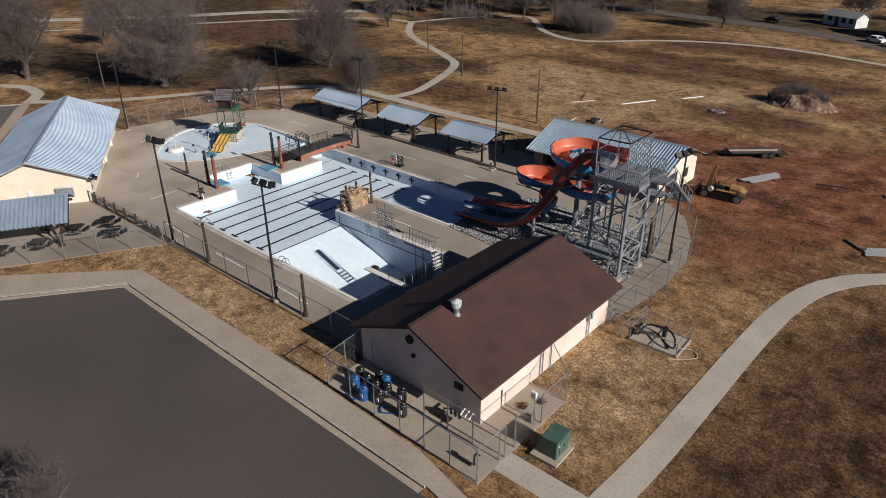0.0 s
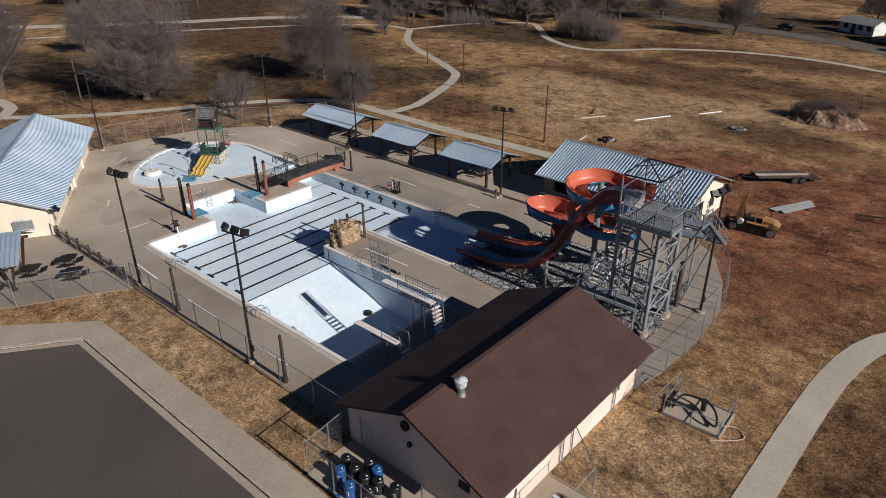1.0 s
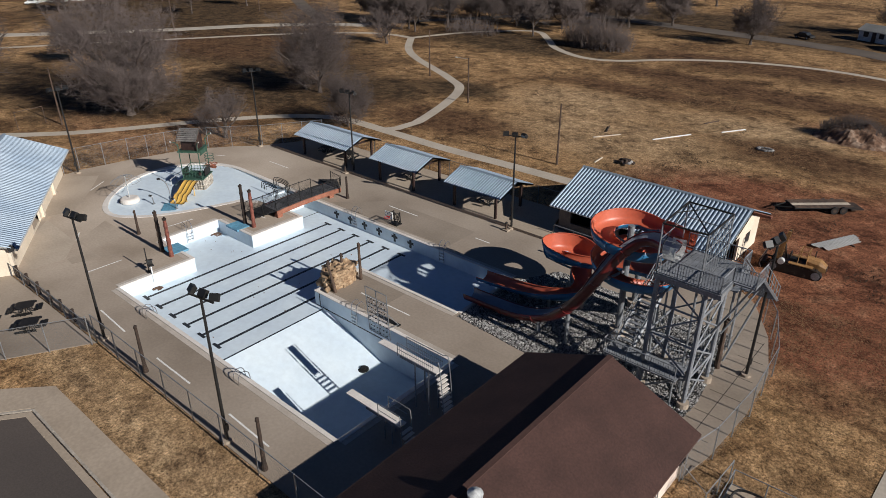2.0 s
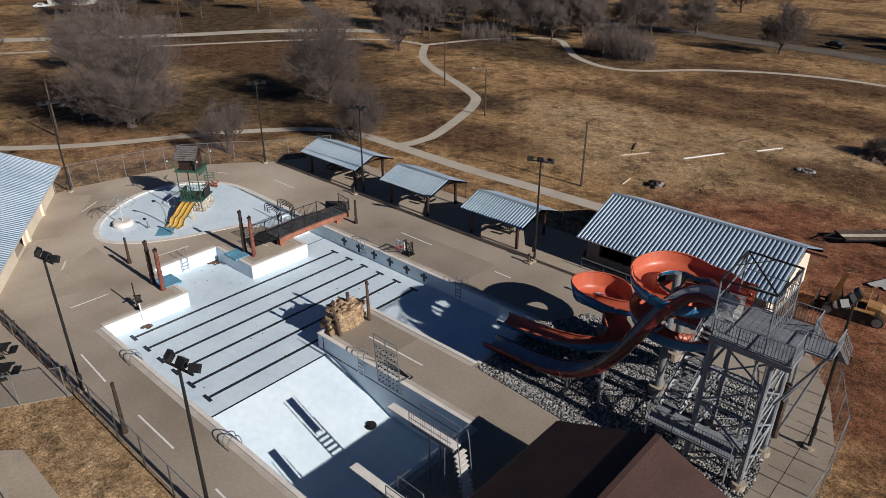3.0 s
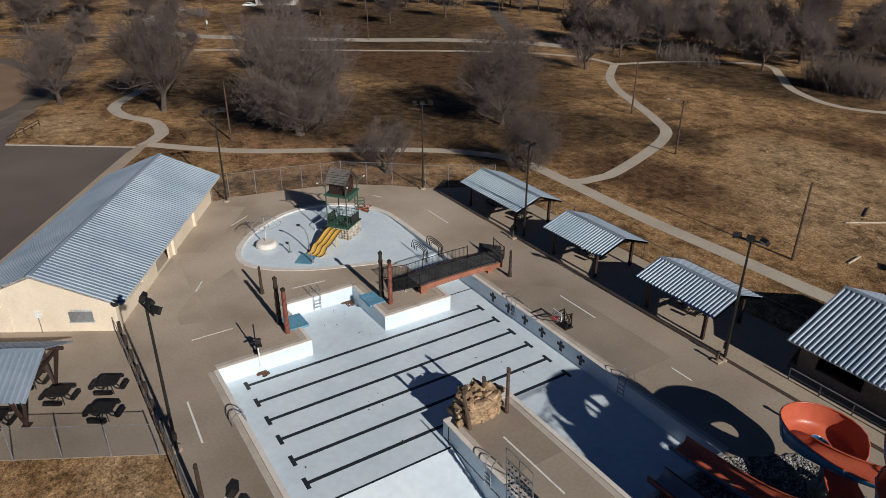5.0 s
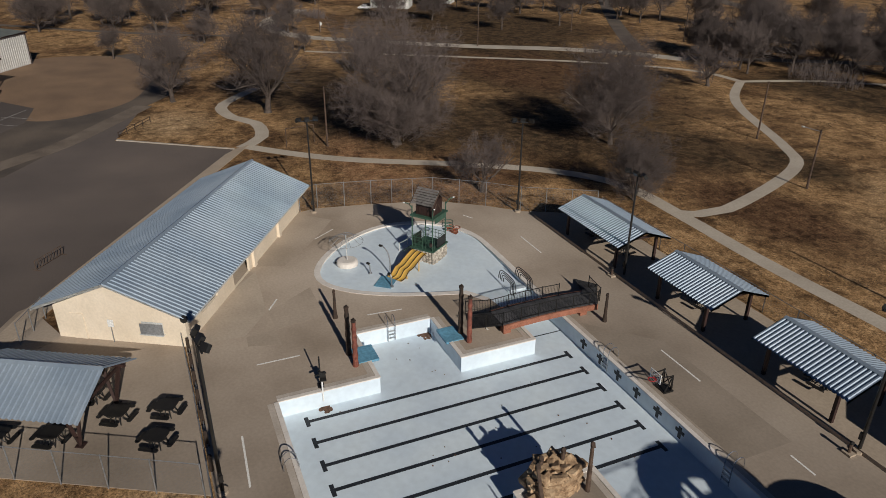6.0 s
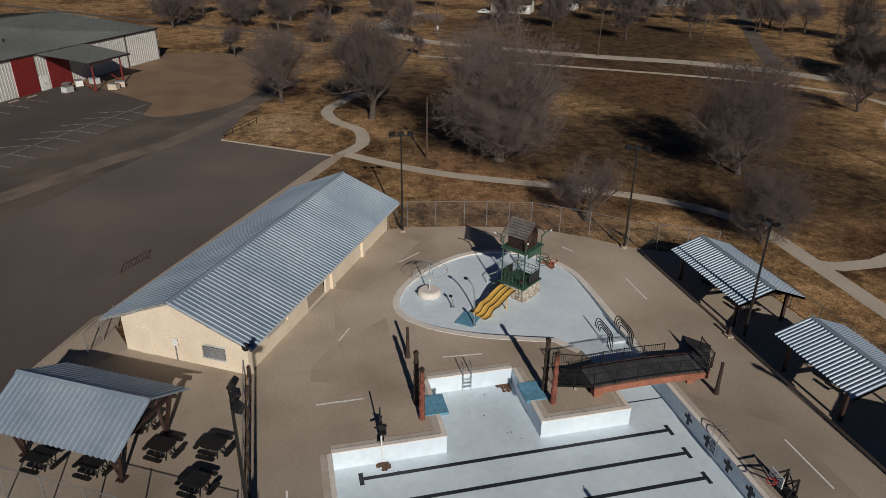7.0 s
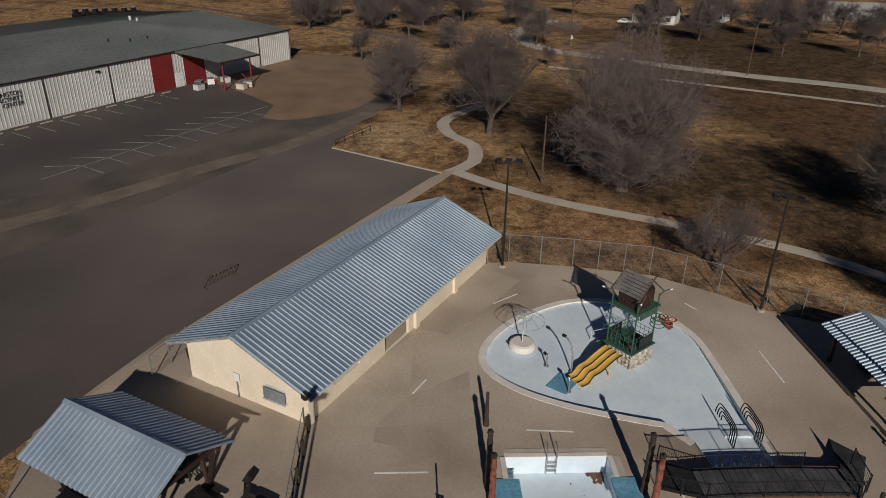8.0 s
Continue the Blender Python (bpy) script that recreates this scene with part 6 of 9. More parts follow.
def stair(owner, p, q, width, n):
    """A flight from p up to q with open treads between stringers."""
    p, q = Vector(p), Vector(q)
    d = Vector((q.x - p.x, q.y - p.y, 0)).normalized()
    s = Vector((-d.y, d.x, 0)) * width / 2
    m = Matrix.Rotation(math.atan2(d.y, d.x), 4, "Z")
    first = None
    for k in range(n):
        c = p + (q - p) * (k + 0.7) / n
        if first is None:
            first = part("tread", box(B(), (0, 0, 0), (0.27, width, 0.05)), M_TOWER, owner)
            first.matrix_basis = Matrix.Translation(c) @ m
        else:
            same(first, Matrix.Translation(c) @ m, owner)
    for k in (-1, 1):
        bm = B()
        rod(bm, p + s * k, q + s * k, 0.11, 4)
        part("stringer", bm, M_TOWER, owner)
        up = Vector((0, 0, 1.0))
        part("hand_rail", rod(B(), p + s * k + up, q + s * k + up, 0.028, 6), M_TOWER, owner)
        part("mid_rail", rod(B(), p + s * k + up * 0.5, q + s * k + up * 0.5, 0.02, 5), M_TOWER, owner)
        for j in range(n // 3 + 1):
            a = p + (q - p) * min(1, j * 3 / n) + s * k
            part("rail_post", rod(B(), a, a + up, 0.03, 5), M_TOWER, owner)


def slide_tower():
    o = thing("slide_tower", "grey steel slide tower with stairs, lattice legs and caged platform", "slide tower")
    Z = 8.6
    x0, x1, y0, y1 = -24.3, -20.5, 45.8, 50.2
    feet = {(-21.45, 46.1): (-21.35, 46.1), (-21.4, 49.6): (-21.3, 49.5), (-24.5, 46.3): (-24.3, 46.2), (-24.5, 49.8): (-24.3, 49.6)}
    legs = [(Vector((*f, 0)), Vector((*t, Z))) for f, t in feet.items()]
    for a, b in legs:
        part("tower_leg", rod(B(), a, b, 0.15, 10), M_TOWER, o)
        part("leg_footing", rod(B(), a + Vector((0, 0, -0.05)), a + Vector((0, 0, 0.4)), 0.38, 12), M_SLAB, o)
    for i, j in ((0, 1), (2, 3), (0, 2), (1, 3)):
        (a, b), (c, d) = legs[i], legs[j]
        n = 4
        for k in range(n):
            lo, hi = k / n, (k + 1) / n
            p0, p1, q0, q1 = a.lerp(b, lo), a.lerp(b, hi), c.lerp(d, lo), c.lerp(d, hi)
            if (i, j) == (0, 1) or (i, j) == (0, 2) and k % 2:
                part("brace", rod(B(), p0, q1, 0.06, 6), M_TOWER, o)
            if (i, j) in ((0, 1), (2, 3)) or k % 2 == 0:
                part("brace", rod(B(), q0, p1, 0.06, 6), M_TOWER, o)
            if k:
                part("tie", rod(B(), p0, q0, 0.07, 6), M_TOWER, o)
    part("platform", box(B(), ((x0 + x1) / 2, (y0 + y1) / 2, Z - 0.04), (x1 - x0, y1 - y0, 0.08)), M_TOWER, o, "pale steel grating platform")
    for k in range(11):
        part("deck_plank", box(B(), (x0 + 0.18 + 0.354 * k, (y0 + y1) / 2, Z + 0.015), (0.33, y1 - y0 - 0.06, 0.025)), M_TOWER, o)
    for y in (y0, y1):
        part("edge_beam", box(B(), ((x0 + x1) / 2, y, Z - 0.2), (x1 - x0 + 0.2, 0.14, 0.3)), M_GREYSTEEL, o)
    for x in (x0, x1):
        part("edge_beam", box(B(), (x, (y0 + y1) / 2, Z - 0.2), (0.14, y1 - y0 - 0.2, 0.3)), M_GREYSTEEL, o)
    guard_rail(o, (x0, y0, Z), (x1, y0, Z))
    guard_rail(o, (x1, y0, Z), (x1, 47.6, Z))
    guard_rail(o, (x1, 49.0, Z), (x1, y1, Z))
    guard_rail(o, (x0, y1, Z), (x1, y1, Z))
    guard_rail(o, (x0, y0, Z), (x0, 46.3, Z))
    # open canopy frame above the slide mouths
    T = 11.6
    top = [(-24.5, 46.2), (-21.9, 46.4), (-21.9, 50.1), (-24.7, 50.2)]
    for x, y in top:
        part("canopy_post", rod(B(), (x, y, Z), (x, y, T), 0.05, 6), M_GREYSTEEL, o)
    for p, q in zip(top, top[1:] + top[:1]):
        part("canopy_bar", rod(B(), (*p, T), (*q, T), 0.06, 6), M_BLACK, o)
        part("canopy_bar", rod(B(), (*p, Z + 2.0), (*q, Z + 2.0), 0.03, 6), M_GREYSTEEL, o)
    part("canopy_brace", rod(B(), (*top[3], T), (*top[1], T), 0.045, 6), M_BLACK, o)
    part("canopy_brace", rod(B(), (-23.2, 50.15, T), (-24.55, 48.2, T), 0.035, 6), M_BLACK, o)
    part("canopy_brace", rod(B(), (*top[0], Z + 1.2), (*top[3], T), 0.03, 6), M_BLACK, o)
    for k in range(1, 9):
        y = 46.4 + 3.7 * k / 9
        part("cage_bar", rod(B(), (-21.9, y, Z), (-21.9, y, T), 0.022, 5), M_GREYSTEEL, o)
    for z in (1.0, 2.0, 2.6):
        part("cage_rail", rod(B(), (-21.9, 46.4, Z + z), (-21.9, 50.1, Z + z), 0.028, 5), M_GREYSTEEL, o)
    # slide mouths and start tubs
    for y, mt in ((48.0, M_SIGN), (49.7, M_ORANGE)):
        bm = B()
        rings = []
        for k, (x, r) in enumerate(((-24.75, 0.72), (-24.3, 0.74), (-23.9, 0.85))):
            rings.append([(x, y + r * math.sin(radians(a)), Z + 0.85 - 0.85 * math.cos(radians(a))) for a in range(-110, 111, 20)])
        loft(bm, rings, closed=False)
        bmesh.ops.solidify(bm, geom=bm.faces[:], thickness=0.04)
        part("start_tub", bm, mt, o)
    # stairs
    part("landing", box(B(), (-24.4, 46.3, 2.0), (4.9, 1.7, 0.08)), M_TOWER, o)
    guard_rail(o, (-26.85, 45.45, 2.04), (-22.0, 45.45, 2.04))
    guard_rail(o, (-26.85, 45.45, 2.04), (-26.85, 47.1, 2.04))
    for x in (-26.7, -24.4, -22.1):
        for y in (45.55, 47.05):
            part("landing_post", rod(B(), (x, y, 0), (x, y, 2.0), 0.06, 6), M_GREYSTEEL, o)
    stair(o, (-22.7, 50.2, 0.05), (-22.7, 47.2, 2.0), 1.2, 10)
    stair(o, (-26.2, 47.2, 2.05), (-26.2, 52.0, 5.2), 1.2, 17)
    part("landing", box(B(), (-24.2, 53.6, 5.2), (5.4, 1.5, 0.08)), M_TOWER, o)
    part("landing", box(B(), (-26.2, 52.4, 5.2), (1.3, 0.9, 0.08)), M_TOWER, o)
    for x in (-26.6, -21.7):
        for y in (52.95, 54.25):
            part("landing_post", rod(B(), (x, y, 0), (x, y, 5.16), 0.08, 8), M_GREYSTEEL, o)
    guard_rail(o, (-26.85, 54.3, 5.24), (-21.5, 54.3, 5.24))
    stair(o, (-19.85, 53.6, 5.2), (-19.85, 49.1, 8.6), 1.2, 17)
    part("landing", box(B(), (-20.6, 53.9, 5.2), (1.9, 0.9, 0.08)), M_TOWER, o)
    part("landing", box(B(), (-19.85, 48.35, 8.56), (1.3, 1.5, 0.08)), M_TOWER, o)
    guard_rail(o, (-19.2, 47.6, 8.6), (-19.2, 49.1, 8.6))
    guard_rail(o, (-20.5, 47.6, 8.6), (-19.2, 47.6, 8.6))
    for a, b in (((-20.3, 54.2, 5.1), (-21.4, 52.5, 0.0)), ((-19.4, 48.0, 8.5), (-21.2, 48.0, 4.6)), ((-19.7, 51.0, 7.2), (-21.2, 50.1, 3.6))):
        part("stay", rod(B(), a, b, 0.07, 6), M_GREYSTEEL, o)
    # slim trestle posts under the middle of the stairs
    for x, y, z in ((-22.4, 47.7, 8.5), (-23.0, 52.9, 5.1), (-26.8, 50.0, 3.7), (-25.6, 50.0, 3.7)):
        part("trestle_post", rod(B(), (x, y, 0), (x, y, z), 0.08, 8), M_GREYSTEEL, o)
    return o


slide_tower()


# ---- wading pool toys ----
def play_tower():
    W0 = WADE_FLOOR
    o = thing("play_tower", "green steel wading-pool play tower with shingled hut", "play structure", at=pose(-78.3, 46.9, 0, 0, 0, 37))
    sx, sy, Z = 1.05, 1.15, 4.1
    for x in (-sx, sx):
        for y in (-sy, sy):
            part("leg", rod(B(), (x, y, W0), (x, y, Z + 0.9), 0.055, 8), M_GREEN, o)
    part("platform", box(B(), (0, 0, Z), (2.4, 2.6, 0.14)), M_GREEN, o)
    hut = part("hut", box(B(), (0, 0, Z + 0.85), (2.0, 2.0, 1.55)), M_DARKRED, o, "dark red boarded hut")
    for k in range(6):
        for y in (-1.02, 1.02):
            part("board", box(B(), (-0.83 + 0.333 * k, y, Z + 0.82), (0.3, 0.04, 1.45)), M_DARKRED, hut)
    for s in (-1, 1):
        for k in range(7):
            a, b = k / 7, (k + 1) / 7
            y0, z0, y1, z1 = s * 1.55 * a, Z + 2.75 - 1.35 * a, s * 1.55 * b, Z + 2.75 - 1.35 * b
            bm = B()
            v = [bm.verts.new(p) for p in ((-1.35, y0, z0), (1.35, y0, z0), (1.35, y1, z1 + 0.05), (-1.35, y1, z1 + 0.05))]
            f = bm.faces.new(v if s < 0 else v[::-1])
            bmesh.ops.solidify(bm, geom=[f], thickness=0.05)
            part("shingle_course", bm, M_SHAKE, o, "weathered grey wooden shakes")
    for s in (-1, 1):
        bm = B()
        bm.faces.new([bm.verts.new(p) for p in ((s * 1.0, -1.0, Z + 1.6), (s * 1.0, 1.0, Z + 1.6), (s * 1.0, 0, Z + 2.62))])
        bmesh.ops.solidify(bm, geom=bm.faces[:], thickness=0.05)
        part("gable", bm, M_DARKRED, o)
        for q in (-1, 1):
            part("rafter", rod(B(), (s * 1.36, q * 1.75, Z + 1.22), (s * 1.36, -q * 0.25, Z + 2.95), 0.06, 5), M_WOODPOST, o)
    for x in (-1.0, 1.0):
        for s in (-1, 1):
            part("brace", rod(B(), (x, s * 1.0, Z), (x, s * 0.1, Z + 1.3), 0.05, 5), M_WOODPOST, o)
    lift = Matrix.Translation((0, 0, Z)) @ Matrix.Diagonal((0.84, 0.84, 0.84, 1)) @ Matrix.Translation((0, 0, -Z))
    for c in o.children:
        if c.name.split(".")[0] in ("hut", "gable", "shingle_course", "rafter", "brace"):
            c.matrix_basis = lift
    part("skirt", box(B(), (1.15, 0, Z - 0.25), (0.06, 1.8, 0.5)), M_GREEN, o)
    # lower deck and stone base
    part("lower_deck", box(B(), (0, 0, 1.0), (2.5, 2.7, 0.1)), M_GREEN, o)
    base = part("stone_base", box(B(), (0.15, 0.0, (W0 + 0.95) / 2), (2.0, 2.2, 0.95 - W0)), M_BASE, o, "pale stone-clad base")
    rnd = random.Random(2)
    stones = [blob(B(), (0, 0, 0), (0.24, 0.2, 0.15), 0.25, 1, s) for s in range(3)]
    first = []
    for s in range(3):
        first.append(part("stone", stones[s], M_BASE, base))
    spots = []
    for r in range(5):
        for c in range(7):
            spots.append((-0.75 + c * 0.31, -1.1, W0 + 0.15 + r * 0.27))
            spots.append((1.16, -1.0 + c * 0.33, W0 + 0.15 + r * 0.27))
    for k, p in enumerate(spots):
        m = Matrix.Translation(p) @ Euler((rnd.uniform(0, 6), rnd.uniform(0, 6), 0)).to_matrix().to_4x4()
        if k < 3:
            first[k].matrix_basis = m
        else:
            same(first[k % 3], m, base)
    for (x, y), (x2, y2) in (((-sx, -sy), (sx, -sy)), ((sx, -sy), (sx, sy)), ((sx, sy), (-sx, sy)), ((-sx, sy), (-sx, -sy))):
        for z in (1.35, 1.75, 2.05):
            part("rail", rod(B(), (x, y, z), (x2, y2, z), 0.022, 5), M_GREEN, o)
        n = 6
        for k in range(1, n):
            a = (x + (x2 - x) * k / n, y + (y2 - y) * k / n)
            part("bar", rod(B(), (*a, 1.05), (*a, 2.05), 0.02, 4), M_GREEN, o)
    part("net_panel", box(B(), (1.12, 0.3, 1.5), (0.04, 1.5, 0.9)), M_BLACK, o)
    part("net_panel", box(B(), (-1.12, -0.3, 1.5), (0.04, 1.5, 0.9)), M_BLACK, o)
    for a in range(3):
        part("hoop", pipe(B(), [(1.0 + 0.5 * math.cos(k * math.tau / 14), 1.6 + 0.5 * math.sin(k * math.tau / 14), 2.3 + 0.3 * a) for k in range(15)], 0.035, 5), M_GREEN, o)
    # net ramp on the far side, and a thin parasol frame
    part("ramp_net", box(B(), (0, 0, 0), (1.5, 1.4, 0.05), pose(-2.0, 0.2, 0.35, 0, -38, 0)), M_GREEN, o)
    for y in (-0.5, 0.9):
        part("ramp_rail", rod(B(), (-1.1, y, 1.9), (-2.9, y, 0.6), 0.035, 5), M_PALESTEEL, o)
        part("ramp_post", rod(B(), (-2.9, y, W0), (-2.9, y, 0.65), 0.04, 5), M_PALESTEEL, o)
    for x, y in ((sx, -sy), (sx, sy), (-sx, -sy)):
        part("spout", pipe(B(), smooth_line([(x, y, Z + 0.7), (x * 1.2, y * 1.2, Z + 1.1), (x * 1.45, y * 1.45, Z + 1.25)], 0.2), 0.05, 6), M_GREEN, o)
        part("spout_tip", rod(B(), (x * 1.42, y * 1.42, Z + 1.23), (x * 1.52, y * 1.52, Z + 1.28), 0.06, 8), M_PALESTEEL, o)
    part("bucket", rod(B(), (0.95, -1.25, 1.5), (0.95, -1.25, 1.8), 0.13, 10, 0.16), M_DARKRED, o)
    return o


play_tower()


def kiddie_slide():
    """Twin yellow chutes that run down from the play tower."""
    o = thing("kiddie_slide", "yellow double wading-pool slide with dark lane edges", "slide")
    a, b = Vector((-77.15, 45.55, 1.05)), Vector((-75.3, 42.5, wade_z(-75.3) + 0.12))
    d = Vector((b.x - a.x, b.y - a.y, 0)).normalized()
    s = Vector((-d.y, d.x, 0))
    prof = [(0.0, 0.0), (0.12, -0.02), (0.35, -0.28), (0.55, -0.55), (0.72, -0.62), (0.86, -0.98), (1.0, -1.0)]
    L = Vector((b.x - a.x, b.y - a.y, 0)).length
    drop = a.z - b.z
    line = [a + d * L * t + Vector((0, 0, drop * h)) for t, h in prof]
    line = smooth_line(line, 0.2)
    for lane in (-1, 0, 1):
        rings = []
        for p in line:
            c = p + s * lane * 0.52
            rings.append([c + s * 0.255 * q + Vector((0, 0, z)) for q, z in ((-1, 0.045), (-0.85, 0.01), (0, 0), (0.85, 0.01), (1, 0.045), (1, -0.02), (0.85, -0.05), (0, -0.07), (-0.85, -0.05), (-1, -0.02))])
        part("chute", loft(B(), rings), M_YELLOW, o, smooth=True)
    for lane in (-1.5, -0.5, 0.5, 1.5):
        part("lane_edge", pipe(B(), [p + s * lane * 0.52 + Vector((0, 0, 0.045)) for p in line], 0.03, 6), M_DARKRED if abs(lane) > 1 else M_BLACK, o)
    for t in (0.3, 0.75):
        p = line[int(t * len(line))]
        for q in (-0.7, 0.7):
            part("leg", rod(B(), Vector((*(p + s * q)[:2], WADE_FLOOR)), p + s * q, 0.05, 6), M_YELLOW, o)
    part("splash_pad", box(B(), (0, 0, 0), (2.0, 1.5, 0.02), Matrix.Translation((-75.2, 41.7, wade_z(-75.9) + 0.012)) @ Matrix.Rotation(math.atan2(d.y, d.x) + 0.35, 4, "Z")), M_BLUE, o, "blue padded landing mat")
    return o


kiddie_slide()


def umbrella_fountain():
    o = thing("umbrella_fountain", "pale wire umbrella fountain on a white round plinth", "fountain", at=pose(-79.4, 39.5, wade_z(-79.0)))
    part("plinth", loft(B(), [[(r * math.cos(k * math.tau / 20), r * math.sin(k * math.tau / 20), z) for k in range(20)] for r, z in ((0.95, 0), (0.98, 0.2), (0.9, 0.42), (0.75, 0.5))], caps=True), M_COPING, o)
    part("pole", rod(B(), (0, 0, 0.4), (0, 0, 2.95), 0.05, 8), M_PALESTEEL, o)
    for k in range(10):
        a = k * math.tau / 10
        part("rib", pipe(B(), [(r * math.cos(a), r * math.sin(a), z) for r, z in ((0, 2.95), (0.5, 2.88), (1.0, 2.65), (1.5, 2.3))], 0.016, 5), M_GREYSTEEL, o)
    for r, z in ((0.7, 2.81), (1.5, 2.3)):
        part("hoop", pipe(B(), [(r * math.cos(k * math.tau / 20), r * math.sin(k * math.tau / 20), z) for k in range(21)], 0.016, 5), M_GREYSTEEL, o)
    part("valve", blob(B(), (-0.3, -0.95, 0.2), (0.12, 0.1, 0.18), 0.2, 1, 4), M_BLACK, o)
    return o


umbrella_fountain()


def spray_arch(x, y, h, reach, turn, mat):
    o = thing("spray_arch", "slim bent steel spray arch in the wading pool", "water toy", at=pose(x, y, wade_z(x), 0, 0, turn), group="spray arches")
    part("stem", pipe(B(), smooth_line([(0, 0, 0), (0.02, 0, h * 0.5), (reach * 0.35, 0, h * 0.85), (reach, 0, h)], 0.2), 0.055, 8), mat, o)
    part("nozzle", rod(B(), (reach, 0, h), (reach + 0.3, 0, h - 0.02), 0.11, 8), M_BLACK, o)
    part("foot", rod(B(), (0, 0, 0), (0, 0, 0.08), 0.16, 10), M_GALV, o)
    return o


spray_arch(-76.4, 42.5, 2.5, 0.8, 215, M_GREYSTEEL)
spray_arch(-74.3, 41.9, 1.1, 0.15, 200, M_GALV)
spray_arch(-77.1, 40.9, 0.9, 0.1, 200, M_GALV)


def crab_spray():
    o = thing("flower_spray", "red ring-petal spray toy on the wading pool floor", "water toy", at=pose(-82.7, 51.2, wade_z(-82.7)))
    part("mound", blob(B(), (0, 0, 0.03), (1.2, 0.45, 0.06), 0.2, 2, 8), M_REDDIRT, o)
    for k in range(4):
        a = k * math.tau / 4
        part("petal", pipe(B(), [(0.5 * math.cos(a) + 0.32 * math.cos(j * math.tau / 12), 0.5 * math.sin(a) + 0.32 * math.sin(j * math.tau / 12), 0.2) for j in range(13)], 0.045, 6), M_RUST, o)
    for k in range(4):
        a = k * math.tau / 4
        part("stalk", rod(B(), (0.5 * math.cos(a), 0.5 * math.sin(a), 0), (0.5 * math.cos(a), 0.5 * math.sin(a), 0.2), 0.04, 6), M_RED, o)
    return o


crab_spray()


# ---- picnic tables ----
def picnic_table(m):
    o = thing("picnic_table", "dark mesh-topped steel picnic table with four bench seats", "picnic table", at=m, group="picnic tables")

    def rounded(c, sx, sy, r):
        bm = B()
        ring = [(c[0] + a * (sx / 2 - r) + r * math.cos(radians(t + d)), c[1] + b * (sy / 2 - r) + r * math.sin(radians(t + d)), c[2]) for a, b, t in ((1, 1, 0), (-1, 1, 90), (-1, -1, 180), (1, -1, 270)) for d in (0, 30, 60, 90)]
        return loft(bm, [ring, [(x, y, z + 0.05) for x, y, z in ring]], caps=True)

    part("tabletop", rounded((0, 0, 0.73), 1.3, 1.1, 0.25), M_BLACK, o)
    for s in (-1, 1):
        part("seat", rounded((0, s * 0.92, 0.43), 1.2, 0.3, 0.12), M_BLACK, o)
        part("end_seat", rounded((s * 1.0, 0, 0.43), 0.3, 1.0, 0.12), M_BLACK, o)
        part("seat_arm", pipe(B(), smooth_line([(s * 0.15, 0, 0.6), (s * 0.35, 0, 0.18), (s * 0.7, 0, 0.16), (s * 1.0, 0, 0.43)], 0.15), 0.035, 6), M_BLACK, o)
        part("seat_arm", pipe(B(), smooth_line([(0, s * 0.15, 0.6), (0, s * 0.35, 0.18), (0, s * 0.65, 0.16), (0, s * 0.92, 0.43)], 0.15), 0.035, 6), M_BLACK, o)
        for q in (-1, 1):
            part("leg", rod(B(), (s * 0.15, q * 0.15, 0.73), (s * 0.4, q * 0.4, 0.0), 0.035, 6), M_BLACK, o)
    return o


first_table = picnic_table(pose(-64.3, 20.8, 0, 0, 0, 58))
for x, y, a in ((-63.8, 23.6, 60), (-61.1, 22.9, 57), (-64.8, 14.4, 62), (-63.7, 17.3, 59), (-67.0, 19.4, 61)):
    copy_thing(first_table, pose(x, y, 0, 0, 0, a))
for x, y in ((-75.5, 63.2), (-71.5, 63.4), (-61.0, 63.3), (-50.0, 63.3)):
    copy_thing(first_table, pose(x, y, 0.12, 0, 0, 8))


# ---- bollards of the picnic-yard rail ----
for k in range(7):
    o = thing("rail_post", "short dark timber post with pale rail plates", "post", at=pose(-57.8 - 2.1 * k, 25.55 - 0.03 * k, 0), group="rail posts")
    part("stump", rod(B(), (0, 0, 0), (0, 0, 0.95), 0.13, 8, 0.11), M_DARKWOOD, o)
    part("cap", blob(B(), (0, 0, 1.02), (0.14, 0.14, 0.12), 0.15, 1, k), M_DARKWOOD, o)
    part("plate", box(B(), (-0.9, 0, 0.55), (1.1, 0.05, 0.3)), M_GALV, o)
for x, y in ((-45.0, 59.6), (-68.4, 59.9), (-38.5, 58.2)):
    o = thing("deck_bollard", "short pale post with dark cap on the pool deck", "bollard", at=pose(x, y, 0), group="deck bollards")
    part("foot", box(B(), (0, 0, 0.08), (0.6, 0.5, 0.12)), M_SLAB, o)
    part("stem", rod(B(), (0, 0, 0), (0, 0, 0.75), 0.1, 8), M_WOODPOST, o)
    part("cap", blob(B(), (0, 0, 0.82), (0.16, 0.16, 0.14), 0.1, 1, 2), M_BLACK, o)


